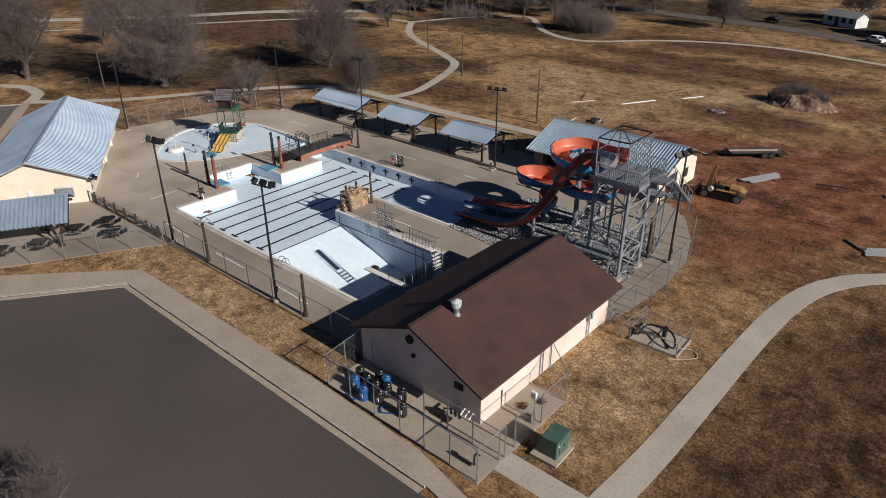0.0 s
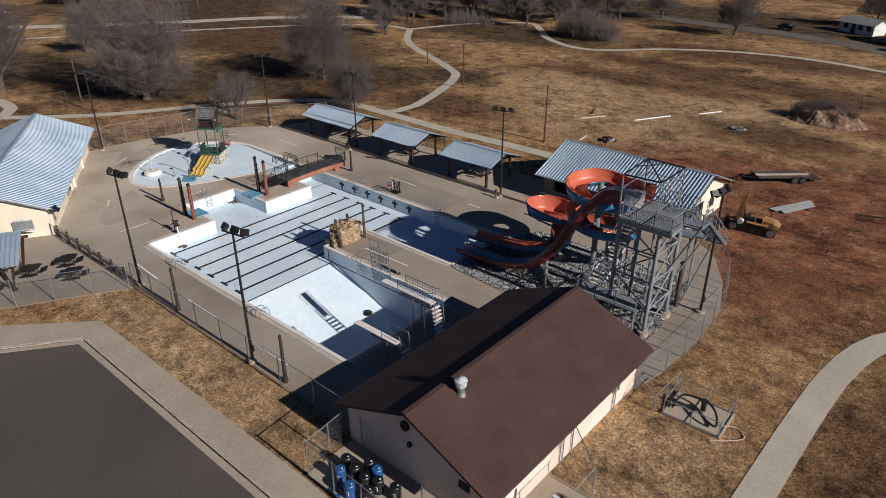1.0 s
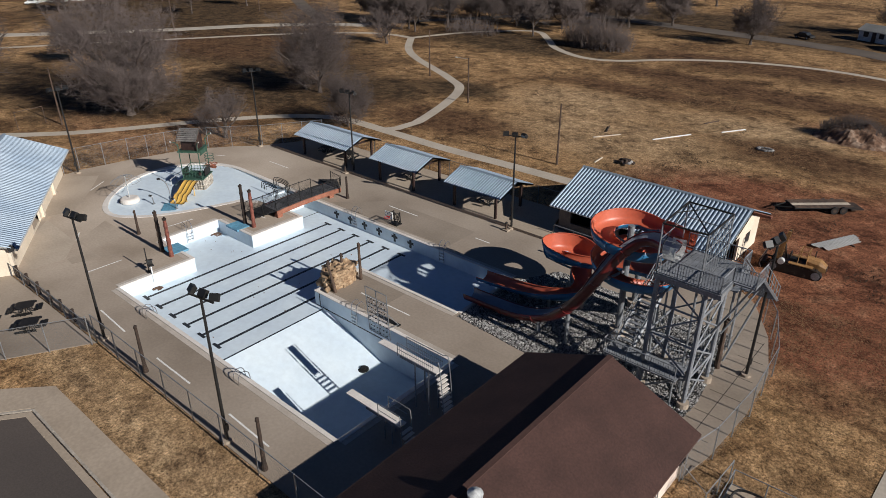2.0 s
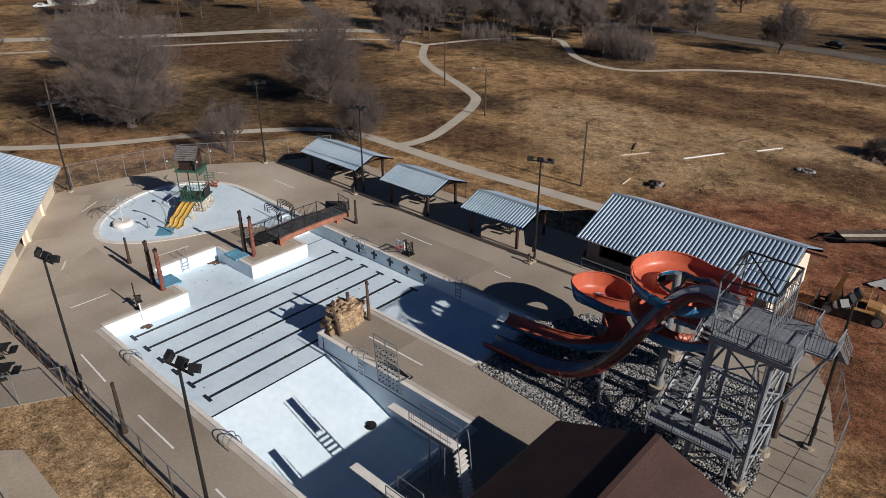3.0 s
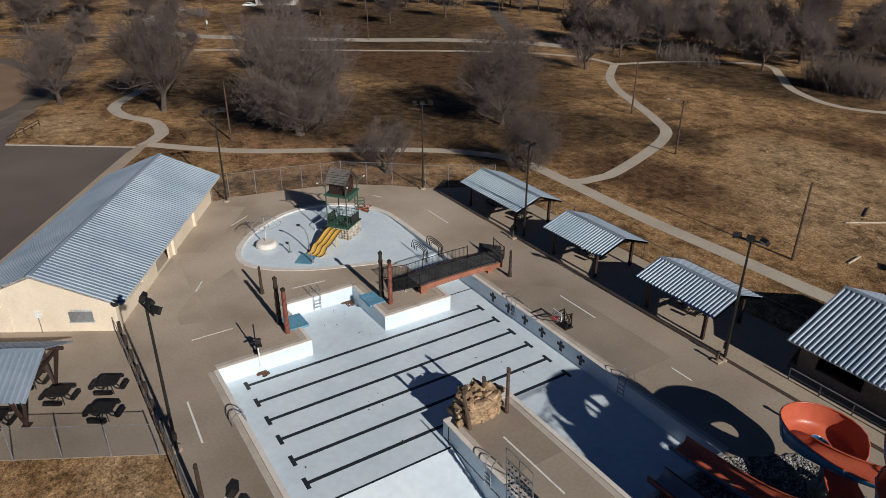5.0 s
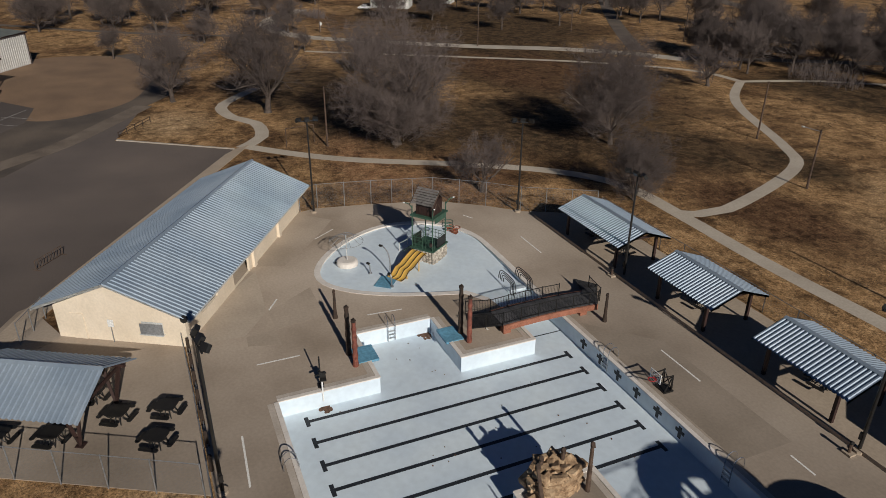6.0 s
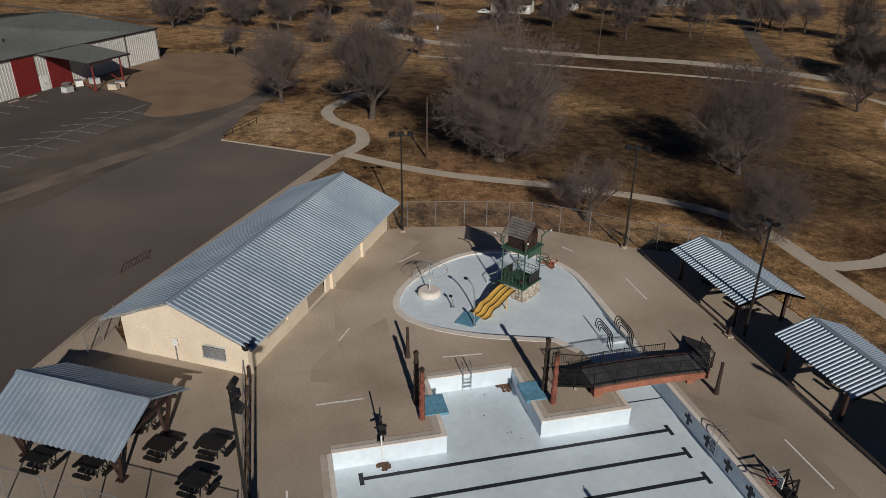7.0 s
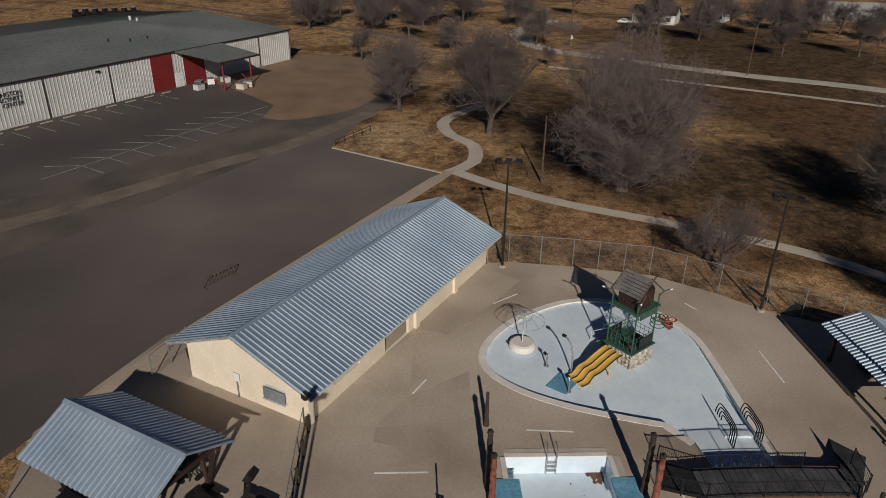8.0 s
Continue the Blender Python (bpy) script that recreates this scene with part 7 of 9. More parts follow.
# ---- service yard ----
def drum(x, y, mat, label):
    o = thing("plastic_drum", label, "drum", at=pose(x, y, 0), group="drums")
    prof = [(0.27, 0.0), (0.3, 0.04), (0.3, 0.28), (0.315, 0.31), (0.3, 0.34), (0.3, 0.6), (0.315, 0.63), (0.3, 0.66), (0.3, 0.88), (0.26, 0.93)]
    part("body", loft(B(), [[(r * math.cos(k * math.tau / 16), r * math.sin(k * math.tau / 16), z) for k in range(16)] for r, z in prof], caps=True), mat, o)
    part("bung", rod(B(), (0.12, 0.05, 0.93), (0.12, 0.05, 0.96), 0.05, 8), M_LABEL, o)
    part("label", box(B(), (0.12, -0.28, 0.5), (0.22, 0.04, 0.25)), M_LABEL, o)
    return o


DRUMS = [(-26.2, 22.2, 1), (-27.4, 22.6, 1), (-26.9, 23.2, 0), (-26.0, 23.1, 0), (-25.2, 22.6, 0), (-25.3, 23.4, 0), (-24.3, 23.7, 0), (-26.6, 24.0, 0), (-23.3, 22.7, 0), (-27.8, 23.4, 0), (-25.9, 23.9, 1)]
for x, y, b in DRUMS:
    drum(x, y, M_BARRELB if b else M_BARRELK, "blue plastic chemical drum" if b else "black plastic chemical drum with white label")
for k, (x, y) in enumerate(((-24.4, 22.3), (-26.9, 22.0))):
    o = thing("hose_coil", "tangled blue hose lying on the service slab", "hose", at=pose(x, y, 0))
    rnd = random.Random(k)
    part("hose", pipe(B(), smooth_line([(0.4 * math.cos(j * 0.9) + rnd.uniform(-0.15, 0.15), 0.3 * math.sin(j * 0.9) + rnd.uniform(-0.1, 0.1), 0.03 + 0.02 * j / 6) for j in range(22)], 0.08), 0.025, 5), M_BARRELB, o)
o = thing("pump_skid", "dark pump and pipework on the service slab", "pump", at=pose(-21.4, 24.2, 0))
part("base", box(B(), (0, 0, 0.06), (1.3, 0.5, 0.12)), M_BLACK, o)
part("motor", rod(B(), (-0.5, 0, 0.3), (0.1, 0, 0.3), 0.18, 10), M_BLACK, o)
part("volute", rod(B(), (0.15, -0.1, 0.3), (0.15, 0.1, 0.3), 0.24, 12), M_BLACK, o)
part("pipe_run", pipe(B(), [(0.15, 0, 0.5), (0.15, 0, 0.75), (0.6, 0.3, 0.75), (0.6, 0.9, 0.75)], 0.06, 8), M_BLACK, o)
o = thing("pipe_bollard", "bent dark pipe and loose bar beside the yard gate", "pipe", at=pose(-17.4, 22.4, 0))
part("riser", pipe(B(), smooth_line([(0, 0, 0), (0, 0, 0.7), (0.15, 0.05, 0.9), (0.3, 0.1, 0.8)], 0.1), 0.06, 8), M_BLACK, o)
part("bar", box(B(), (-0.9, -0.2, 0.06), (1.6, 0.12, 0.1)), M_BLACK, o)


def transformer():
    o = thing("transformer_cabinet", "green pad-mounted steel transformer on a concrete pad", "transformer", at=pose(-14.6, 26.1, 0, 0, 0, 2))
    part("pad", box(B(), (-0.1, 0, 0.06), (1.7, 2.0, 0.18)), M_SLAB, o)
    bm = B()
    box(bm, (0, 0.1, 0.75), (1.0, 1.4, 1.25))
    bmesh.ops.bevel(bm, geom=bm.edges[:], offset=0.03, segments=1, affect="EDGES")
    part("cabinet", bm, M_TGREEN, o)
    part("lid", box(B(), (0, 0.1, 1.37), (1.05, 1.45, 0.07)), M_TGREEN, o)
    d = part("door", box(B(), (0.515, 0.1, 0.75), (0.03, 0.75, 1.05)), M_TGREEN, o)
    part("handle", box(B(), (0.54, 0.2, 0.75), (0.04, 0.06, 0.2)), M_BLACK, d)
    part("cooling_fin", box(B(), (-0.6, 0.4, 0.7), (0.2, 0.8, 0.8)), M_BLACK, o)
    part("warning_label", box(B(), (0.52, -0.25, 1.0), (0.01, 0.25, 0.18)), M_LABEL, o)
    return o


transformer()
o = thing("meter_pole", "pale steel meter pole with white box beside the pump house", "utility post", at=pose(-16.9, 27.3, 0))
part("pole", rod(B(), (0, 0, 0), (0, 0, 2.2), 0.06, 8), M_PALESTEEL, o)
part("meter", box(B(), (0, 0, 2.2), (0.35, 0.2, 0.4)), M_SIGN, o)
part("conduit", pipe(B(), [(0.1, 0, 0), (0.1, 0, 2.0)], 0.03, 6), M_GALV, o)
for x, y in ((-18.2, 28.2), (-17.6, 29.3), (-17.3, 27.6)):
    o = thing("dead_shrub", "brown dead weeds on the service slab", "shrub", at=pose(x, y, 0), group="dead shrubs")
    rnd = random.Random(int(x * 10))
    bm = B()
    for k in range(130):
        a, r = rnd.uniform(0, math.tau), rnd.uniform(0.1, 0.45)
        rod(bm, (rnd.uniform(-0.25, 0.25), rnd.uniform(-0.2, 0.2), 0.02), (r * math.cos(a), r * math.sin(a), rnd.uniform(0.03, 0.18)), 0.022, 3, 0.008)
    part("stem_tuft", bm, M_LITTER, o)["kind"] = "stuff"


def valve_cage():
    o = thing("valve_cage", "low steel-framed cage over pipework on a slab", "cage", at=pose(-15.0, 40.5, 0, 0, 0, 2))
    part("pad", box(B(), (0, 0, 0.0), (3.6, 2.7, 0.14)), M_SLAB, o)
    for x in (-1.7, 0, 1.7):
        for y in (-1.3, 1.3):
            part("post", rod(B(), (x, y, 0), (x, y, 1.1), 0.035, 6), M_GREYSTEEL, o)
    for z in (0.1, 1.1):
        for p, q in (((-1.7, -1.3), (1.7, -1.3)), ((1.7, -1.3), (1.7, 1.3)), ((1.7, 1.3), (-1.7, 1.3)), ((-1.7, 1.3), (-1.7, -1.3))):
            part("rail", rod(B(), (*p, z), (*q, z), 0.03, 6), M_GREYSTEEL, o)
    part("pipe_loop", pipe(B(), smooth_line([(-1.4, -0.6, 0.2), (-1.2, 0.6, 0.5), (0.2, 0.7, 0.6), (1.0, 0.1, 0.5), (1.3, -0.8, 0.3), (0.5, -0.6, 0.4), (-0.3, 0.0, 0.45), (-1.2, -0.5, 0.4)], 0.2), 0.07, 8), M_BLACK, o)
    part("valve", rod(B(), (0.2, 0.2, 0.3), (0.2, 0.2, 0.9), 0.16, 10), M_BLACK, o)
    part("handwheel", rod(B(), (0.2, 0.2, 0.95), (0.2, 0.2, 1.0), 0.24, 12), M_BLACK, o)
    part("hose", pipe(B(), smooth_line([(1.5, -0.4, 0.2), (2.3, 0.2, 0.02), (2.9, -0.4, 0.02), (2.2, -1.2, 0.02), (1.4, -1.8, 0.02)], 0.2), 0.03, 6), M_TIMBERPALE, o)
    return o


valve_cage()
fence([(-19.0, 40.2), (-17.2, 39.0), (-17.0, 42.2)], 1.2, 2.0, "low chain-link fence beside the valve cage")


# ---- trees ----
def tree_mesh(seed, height, spread, trunk_r, forks, low, kids, twigs, twig_r, shoots=0):
    """A bare winter tree: limbs in one mesh, fine twigs in another, the crown kept within a ragged dome."""
    rnd = random.Random(seed)
    limbs, fine = [], []
    rv = lambda lo: Vector((rnd.uniform(-1, 1), rnd.uniform(-1, 1), rnd.uniform(lo, 1)))
    top_z, wide = height, spread / 2

    drift = Vector((seed * 7.1, seed * 3.3, seed * 1.7))

    def reach(p):
        """Past 1 outside the crown, whose outline swells and dents."""
        c = Vector((p.x / wide, p.y / wide, (p.z - height * 0.45) / (height * 0.55)))
        swell = 1 + 0.55 * noise.noise(c.normalized() * 2.1 + drift) if c.length > 1e-4 else 1.0
        return c.length_squared / swell ** 2

    def grow(p, d, length, r, level):
        steps = 3
        for k in range(steps):
            d = (d + rv(-0.7) * 0.24 + Vector((0, 0, 0.05))).normalized()
            q = p + d * length / steps
            if reach(q) > 1.0 + rnd.uniform(-0.3, 0.25) or q.z < 0.4:
                break
            (limbs if level < 3 else fine).append((p, q, r, r * 0.78, 6 if level < 2 else 4 if level < 3 else 3))
            r *= 0.78
            p = q
            if level < 4:
                for _ in range(kids[level - 1]):
                    grow(p, (d * 0.5 + rv(-0.5).normalized()).normalized(), length * rnd.uniform(0.5, 0.78), max(r * 0.6, twig_r), level + 1)
            if level >= 3:
                for _ in range(twigs):
                    e = p + (d * 0.6 + rv(-0.6).normalized()).normalized() * rnd.uniform(0.5, 1.5)
                    fine.append((p, e, twig_r * 0.8, 0.0, 3))

    limbs.append((Vector((0, 0, -0.1)), Vector((0, 0, 0.5)), trunk_r * 1.5, trunk_r * 1.05, 8))
    top = Vector((rnd.uniform(-0.3, 0.3), rnd.uniform(-0.3, 0.3), height * low))
    limbs.append((Vector((0, 0, 0.5)), top, trunk_r * 1.05, trunk_r * 0.8, 8))
    for k in range(forks):
        a = k * math.tau / forks + rnd.uniform(-0.4, 0.4)
        tilt = rnd.uniform(0.15, 1.0) * spread / height * (2.1 if k % 2 else 0.9)
        d = Vector((math.cos(a) * tilt, math.sin(a) * tilt, 0.55 if k % 3 == 2 else 1.0)).normalized()
        grow(top.lerp(Vector((0, 0, 0.6)), rnd.uniform(0, 0.5)), d, height * rnd.uniform(0.5, 0.68) * (0.62 if k % 3 == 2 else 1.0), trunk_r * (0.15 if k % 3 == 2 else 0.46), 1)

    for k in range(shoots):
        a = rnd.uniform(0, math.tau)
        foot = Vector((math.cos(a), math.sin(a), 0)) * rnd.uniform(0.3, 2.6) + Vector((0, 0, rnd.uniform(0.5, 3.0)))
        grow(foot, Vector((math.cos(a), math.sin(a), rnd.uniform(0.2, 1.4))).normalized(), height * rnd.uniform(0.16, 0.3), 0.035, 3)

    def mesh(name, store, mat):
        verts, faces = [], []
        for p, q, r0, r1, n in store:
            d = (q - p).normalized()
            s = d.orthogonal().normalized()
            u = d.cross(s)
            i = len(verts)
            for c, r in ((p, r0), (q, r1)):
                if r == 0.0:
                    verts.append(tuple(c))
                    continue
                for k in range(n):
                    a = k * math.tau / n
                    verts.append(tuple(c + r * (math.cos(a) * s + math.sin(a) * u)))
            for k in range(n):
                if r1 == 0.0:
                    faces.append((i + k, i + (k + 1) % n, i + n))
                else:
                    faces.append((i + k, i + (k + 1) % n, i + n + (k + 1) % n, i + n + k))
        me = bpy.data.meshes.new(name)
        me.from_pydata(verts, [], faces)
        me.materials.append(mat)
        return me

    return mesh("trunk", limbs, M_BARK), mesh("crown", fine, M_TWIG)


def tree(meshes, m, label="bare grey-brown winter tree in dry grass", group="park trees"):
    o = thing("tree", label, "tree", at=m, group=group)
    for me in meshes:
        c = new("trunk" if me.name.startswith("trunk") else "crown", me)
        c.parent = o
    return o


BIG = tree_mesh(1, 17.3, 20.0, 0.52, 12, 0.1, (2, 2, 2), 7, 0.013, 70)
WIDE = tree_mesh(2, 16.2, 15.5, 0.46, 9, 0.2, (2, 2, 2), 7, 0.013)
MID = tree_mesh(3, 15.6, 14.2, 0.3, 10, 0.12, (2, 2, 2), 7, 0.013, 30)
SMALL = tree_mesh(8, 7.0, 9.4, 0.26, 8, 0.2, (1, 2, 1), 3, 0.016)
TALL = tree_mesh(5, 11.0, 8.5, 0.24, 7, 0.28, (2, 2, 1), 5, 0.022)
FULL = tree_mesh(6, 10.5, 12.0, 0.30, 8, 0.22, (2, 2, 1), 5, 0.024)


def put(kind, x, y, s=1.0, turn=0, label="bare grey-brown winter tree in dry grass"):
    return tree(kind, Matrix.Translation((x, y, -0.05)) @ Matrix.Rotation(radians(turn), 4, "Z") @ Matrix.Diagonal((s, s, s, 1)), label)


put(BIG, -111.3, 55.6, 1.0, 0, "large spreading bare tree with many low limbs")
put(WIDE, -134.3, 42.4, 0.98, 40, "large bare tree with leaning trunk beside the footpath")
put(WIDE, -146.8, 29.1, 0.78, 150)
put(SMALL, -90.8, 58.5, 1.0, 0, "small bare tree beside the pool fence")
put(MID, -100.6, 82.8, 1.0, 30)
put(MID, -82.4, 72.8, 0.55, 200, "slender bare tree beside the footpath")
put(SMALL, -124.0, 121.3, 1.2, 80)
put(FULL, -156.0, 66.0, 0.8, 10)
for k, (x, y, s) in enumerate(((-134.0, 139.0, 1.0), (-139.5, 148.0, 1.15), (-128.0, 147.0, 1.0), (-126.0, 156.0, 1.1), (-118.5, 152.0, 0.9), (-116.0, 160.0, 1.1), (-104.5, 150.5, 0.95), (-105.0, 164.0, 1.05), (-97.0, 170.0, 1.0), (-146.0, 158.0, 1.2), (-133.0, 166.0, 1.2), (-112.0, 176.0, 1.15), (-152.0, 145.0, 0.95), (-86.0, 186.0, 1.0), (-122.0, 178.0, 1.2), (-160.0, 168.0, 1.2), (-130.0, 137.0, 0.9), (-142.0, 140.0, 0.95), (-136.0, 157.0, 1.1), (-121.0, 165.0, 1.05), (-108.0, 170.0, 1.0), (-151.0, 143.5, 0.9), (-100.0, 160.0, 0.9), (-94.0, 178.0, 1.0), (-142.0, 176.0, 1.1), (-104.0, 190.0, 1.1))):
    put((TALL, FULL)[k % 2], x, y, s * 0.95, 37 * k)
for k, (x, y, s) in enumerate(((-61.8, 172.6, 1.0), (-200.0, 118.0, 0.9), (-214.0, 62.0, 0.9), (-205.0, 40.0, 0.75), (-222.0, 30.0, 1.1), (-236.0, 20.0, 1.0), (-238.0, 2.0, 1.0), (-250.0, 22.0, 1.1), (-246.0, 62.0, 1.15), (-232.0, 96.0, 1.1), (-248.0, 104.0, 1.2), (-252.0, 122.0, 1.2), (-246.0, 138.0, 1.1), (-232.0, 150.0, 1.0), (-222.0, 158.0, 1.15), (-214.0, 168.0, 1.0), (-200.0, 172.0, 1.1), (-188.0, 178.0, 1.2), (-176.0, 188.0, 1.1), (-164.0, 196.0, 1.2), (-150.0, 205.0, 1.1), (-132.0, 214.0, 1.2), (-112.0, 222.0, 1.1), (-92.0, 230.0, 1.1), (-262.0, 48.0, 1.2), (-275.0, 84.0, 1.2), (-40.0, 206.0, 1.0), (-18.0, 214.0, 1.1), (-190.0, 20.0, 0.7), (-258.0, 156.0, 1.1), (-240.0, 180.0, 1.1), (-186.0, 60.0, 0.45))):
    put((FULL, TALL, FULL)[k % 3], x, y, s * 0.95, 53 * k, "bare winter tree at the edge of the park")
for k, (x, y) in enumerate(((-247.6, 4.5), (-262.4, 8.1), (-250.6, 18.5), (-257.6, 24.1), (-243.6, 33.8), (-255.7, 38.5), (-261.0, -1.6), (-250.8, 45.8))):
    put((FULL, TALL)[k % 2], x, y, 1.0 + 0.1 * (k % 3), 41 * k, "bare winter tree at the far park edge")
for k, (x, y, s) in enumerate(((-224.1, 107.2, 0.95), (-232.4, 126.5, 1.0), (-229.7, 140.2, 0.95), (-201.8, 137.7, 1.05), (-214.6, 171.8, 0.9), (-198.9, 163.8, 0.9), (-244.3, 139.1, 0.9), (-249.8, 126.7, 0.8), (-257.3, 181.9, 0.9))):
    put((FULL, TALL)[k % 2], x, y, s, 71 * k, "bare winter tree beside the far houses")
put(SMALL, -30.4, 4.4, 0.62, 20, "small pale bare tree in the car park")


def thicket(x, y, rx, ry, h, n, seed, label):
    """Many bare upright stems."""
    rnd = random.Random(seed)
    o = thing("thicket", label, "shrubs", at=pose(x, y, 0), group="thickets")
    verts, faces = [], []
    for k in range(n):
        a, r = rnd.uniform(0, math.tau), math.sqrt(rnd.random())
        p = Vector((rx * r * math.cos(a), ry * r * math.sin(a), -0.1))
        d = Vector((rnd.uniform(-0.35, 0.35), rnd.uniform(-0.35, 0.35), 1)).normalized()
        L = h * rnd.uniform(0.5, 1.0) * (1.15 - 0.5 * r)
        r0 = 0.035
        for s in range(4):
            q = p + d * L / 4
            for b in range(3 if s else 1):
                e = q if b == 0 else p + (d + Vector((rnd.uniform(-1, 1), rnd.uniform(-1, 1), rnd.uniform(-0.2, 0.6)))).normalized() * L * 0.3
                dd = (e - p).normalized()
                u = dd.orthogonal().normalized()
                v = dd.cross(u)
                i = len(verts)
                for c, rr in ((p, r0), (e, r0 * 0.6)):
                    verts += [tuple(c + rr * (math.cos(t * math.tau / 3) * u + math.sin(t * math.tau / 3) * v)) for t in range(3)]
                faces += [(i + t, i + (t + 1) % 3, i + 3 + (t + 1) % 3, i + 3 + t) for t in range(3)]
            p, r0 = q, r0 * 0.75
            d = (d + Vector((rnd.uniform(-0.3, 0.3), rnd.uniform(-0.3, 0.3), 0.1))).normalized()
    me = bpy.data.meshes.new("stem_mass")
    me.from_pydata(verts, [], faces)
    me.materials.append(M_TWIG)
    c = new("stem_mass", me)
    c.parent, c["kind"] = o, "stuff"
    return o


thicket(-86.0, 147.5, 8.5, 3.5, 8.0, 620, 1, "thicket of thin bare grey saplings in the grass")
thicket(-243.2, 76.0, 7.0, 3.0, 3.0, 260, 9, "dark bare hedge beside the park road")
thicket(-119.0, 145.0, 8.0, 5.0, 4.5, 260, 2, "bare grey undergrowth between park trees")


# ---- soil heap ----
bm = B()
n = 40
rows = []
for j in range(n + 1):
    row = []
    for i in range(n + 1):
        u, v = i / n * 2 - 1, j / n * 2 - 1
        r = math.sqrt(u * u + v * v)
        h = max(0.0, 1 - r * r) ** 1.1 * 2.0 * (1 + 0.45 * noise.noise((u * 3, v * 3, 0))) + 0.16 * noise.noise((u * 12, v * 12, 2))
        row.append(bm.verts.new((-26.6 + 5.6 * u, 112.2 + 3.4 * v, (h if r < 1 else 0) - 0.08)))
    rows.append(row)
for a, b in zip(rows, rows[1:]):
    for i in range(n):
        bm.faces.new((a[i], a[i + 1], b[i + 1], b[i]))
tagged(finish("soil_mound", bm, M_HEAP), "mound of rubbly brown soil with dry brush", "soil mound")
thicket(-27.2, 113.0, 4.2, 2.2, 3.4, 640, 5, "dead brown brush on the soil heap")


# ---- machines and loose materials on the building plot ----
def dozer():
    """A small tracked loader: long black tracks, raised boom at the rear, rounded yellow nose."""
    o = thing("bulldozer", "rusty yellow tracked loader with raised boom on red soil", "bulldozer", at=pose(-21.7, 69.4, -0.05, 0, 0, 4))
    oval = [(-1.75, 0.02), (1.75, 0.02), (2.05, 0.18), (2.15, 0.45), (1.98, 0.74), (1.7, 0.86), (-1.7, 0.86), (-1.98, 0.74), (-2.15, 0.45), (-2.05, 0.18)]
    for s in (-1, 1):
        t = part("track", loft(B(), [[(x, s * 0.82 + w, z) for x, z in oval] for w in (-0.22, 0.22)], caps=True), M_BLACK, o)
        for x, r in ((-1.68, 0.34), (-0.8, 0.16), (0, 0.16), (0.8, 0.16), (1.68, 0.34)):
            part("roller", rod(B(), (x, s * 0.58, 0.44 if r > 0.2 else 0.22), (x, s * 1.07, 0.44 if r > 0.2 else 0.22), r, 12), M_GREYSTEEL if r > 0.2 else M_DARKWOOD, t)
        for k in range(16):
            part("track_shoe", box(B(), (-1.65 + 0.22 * k, s * 0.82, 0.88), (0.12, 0.48, 0.05)), M_DARKWOOD, t)
    part("chassis", box(B(), (-0.1, 0, 0.7), (3.4, 1.1, 0.35)), M_DARKRED, o)
    nose = [[(0.75, y, z) for y, z in ((-0.5, 0.75), (0.5, 0.75), (0.55, 1.35), (0.35, 1.6), (-0.35, 1.6), (-0.55, 1.35))],
            [(1.7, y, z) for y, z in ((-0.5, 0.7), (0.5, 0.7), (0.52, 1.25), (0.33, 1.48), (-0.33, 1.48), (-0.52, 1.25))],
            [(2.25, y, z) for y, z in ((-0.42, 0.65), (0.42, 0.65), (0.42, 1.0), (0.28, 1.15), (-0.28, 1.15), (-0.42, 1.0))]]
    part("engine_hood", loft(B(), nose, caps=True), M_MACHINE, o)
    part("grille", box(B(), (2.27, 0, 0.88), (0.03, 0.6, 0.35)), M_BLACK, o)
    part("fender", box(B(), (0.4, -0.8, 1.02), (1.9, 0.5, 0.06)), M_MACHINE, o)
    part("fender", box(B(), (0.4, 0.8, 1.02), (1.9, 0.5, 0.06)), M_MACHINE, o)
    part("seat", box(B(), (-0.35, 0, 1.1), (0.5, 0.55, 0.15)), M_BLACK, o)
    part("seat_back", box(B(), (-0.6, 0, 1.4), (0.1, 0.55, 0.5)), M_BLACK, o)
    part("exhaust", rod(B(), (1.2, 0.3, 1.5), (1.2, 0.3, 2.1), 0.045, 8), M_BLACK, o)
    for y in (-0.6, 0.6):
        for x in (0.1, 0.75):
            part("cage_post", rod(B(), (x, y, 0.95), (x, y, 2.15), 0.04, 6), M_MACHINE, o)
        part("cage_bar", rod(B(), (0.1, y, 2.15), (0.75, y, 2.15), 0.04, 6), M_MACHINE, o)
    for x in (0.1, 0.75):
        part("cage_bar", rod(B(), (x, -0.6, 2.15), (x, 0.6, 2.15), 0.04, 6), M_MACHINE, o)
    for y in (-0.28, 0.28):
        part("boom", loft(B(), [[(x - w, y - 0.07, z), (x + w, y - 0.07, z), (x + w, y + 0.07, z), (x - w, y + 0.07, z)] for x, z, w in ((-1.5, 0.8, 0.24), (-1.35, 2.2, 0.2), (-1.05, 3.5, 0.13))], caps=True), M_MACHINE, o)
    for z, x in ((1.3, -1.45), (2.3, -1.33), (3.4, -1.08)):
        part("boom_tie", rod(B(), (x, -0.28, z), (x, 0.28, z), 0.07, 8), M_DARKWOOD, o)
    part("ram", rod(B(), (-0.9, 0, 0.95), (-1.25, 0, 2.5), 0.06, 8), M_BLACK, o)
    part("drum_wheel", rod(B(), (-1.1, -1.12, 1.0), (-1.1, -0.72, 1.0), 0.26, 14), M_PALESTEEL, o)
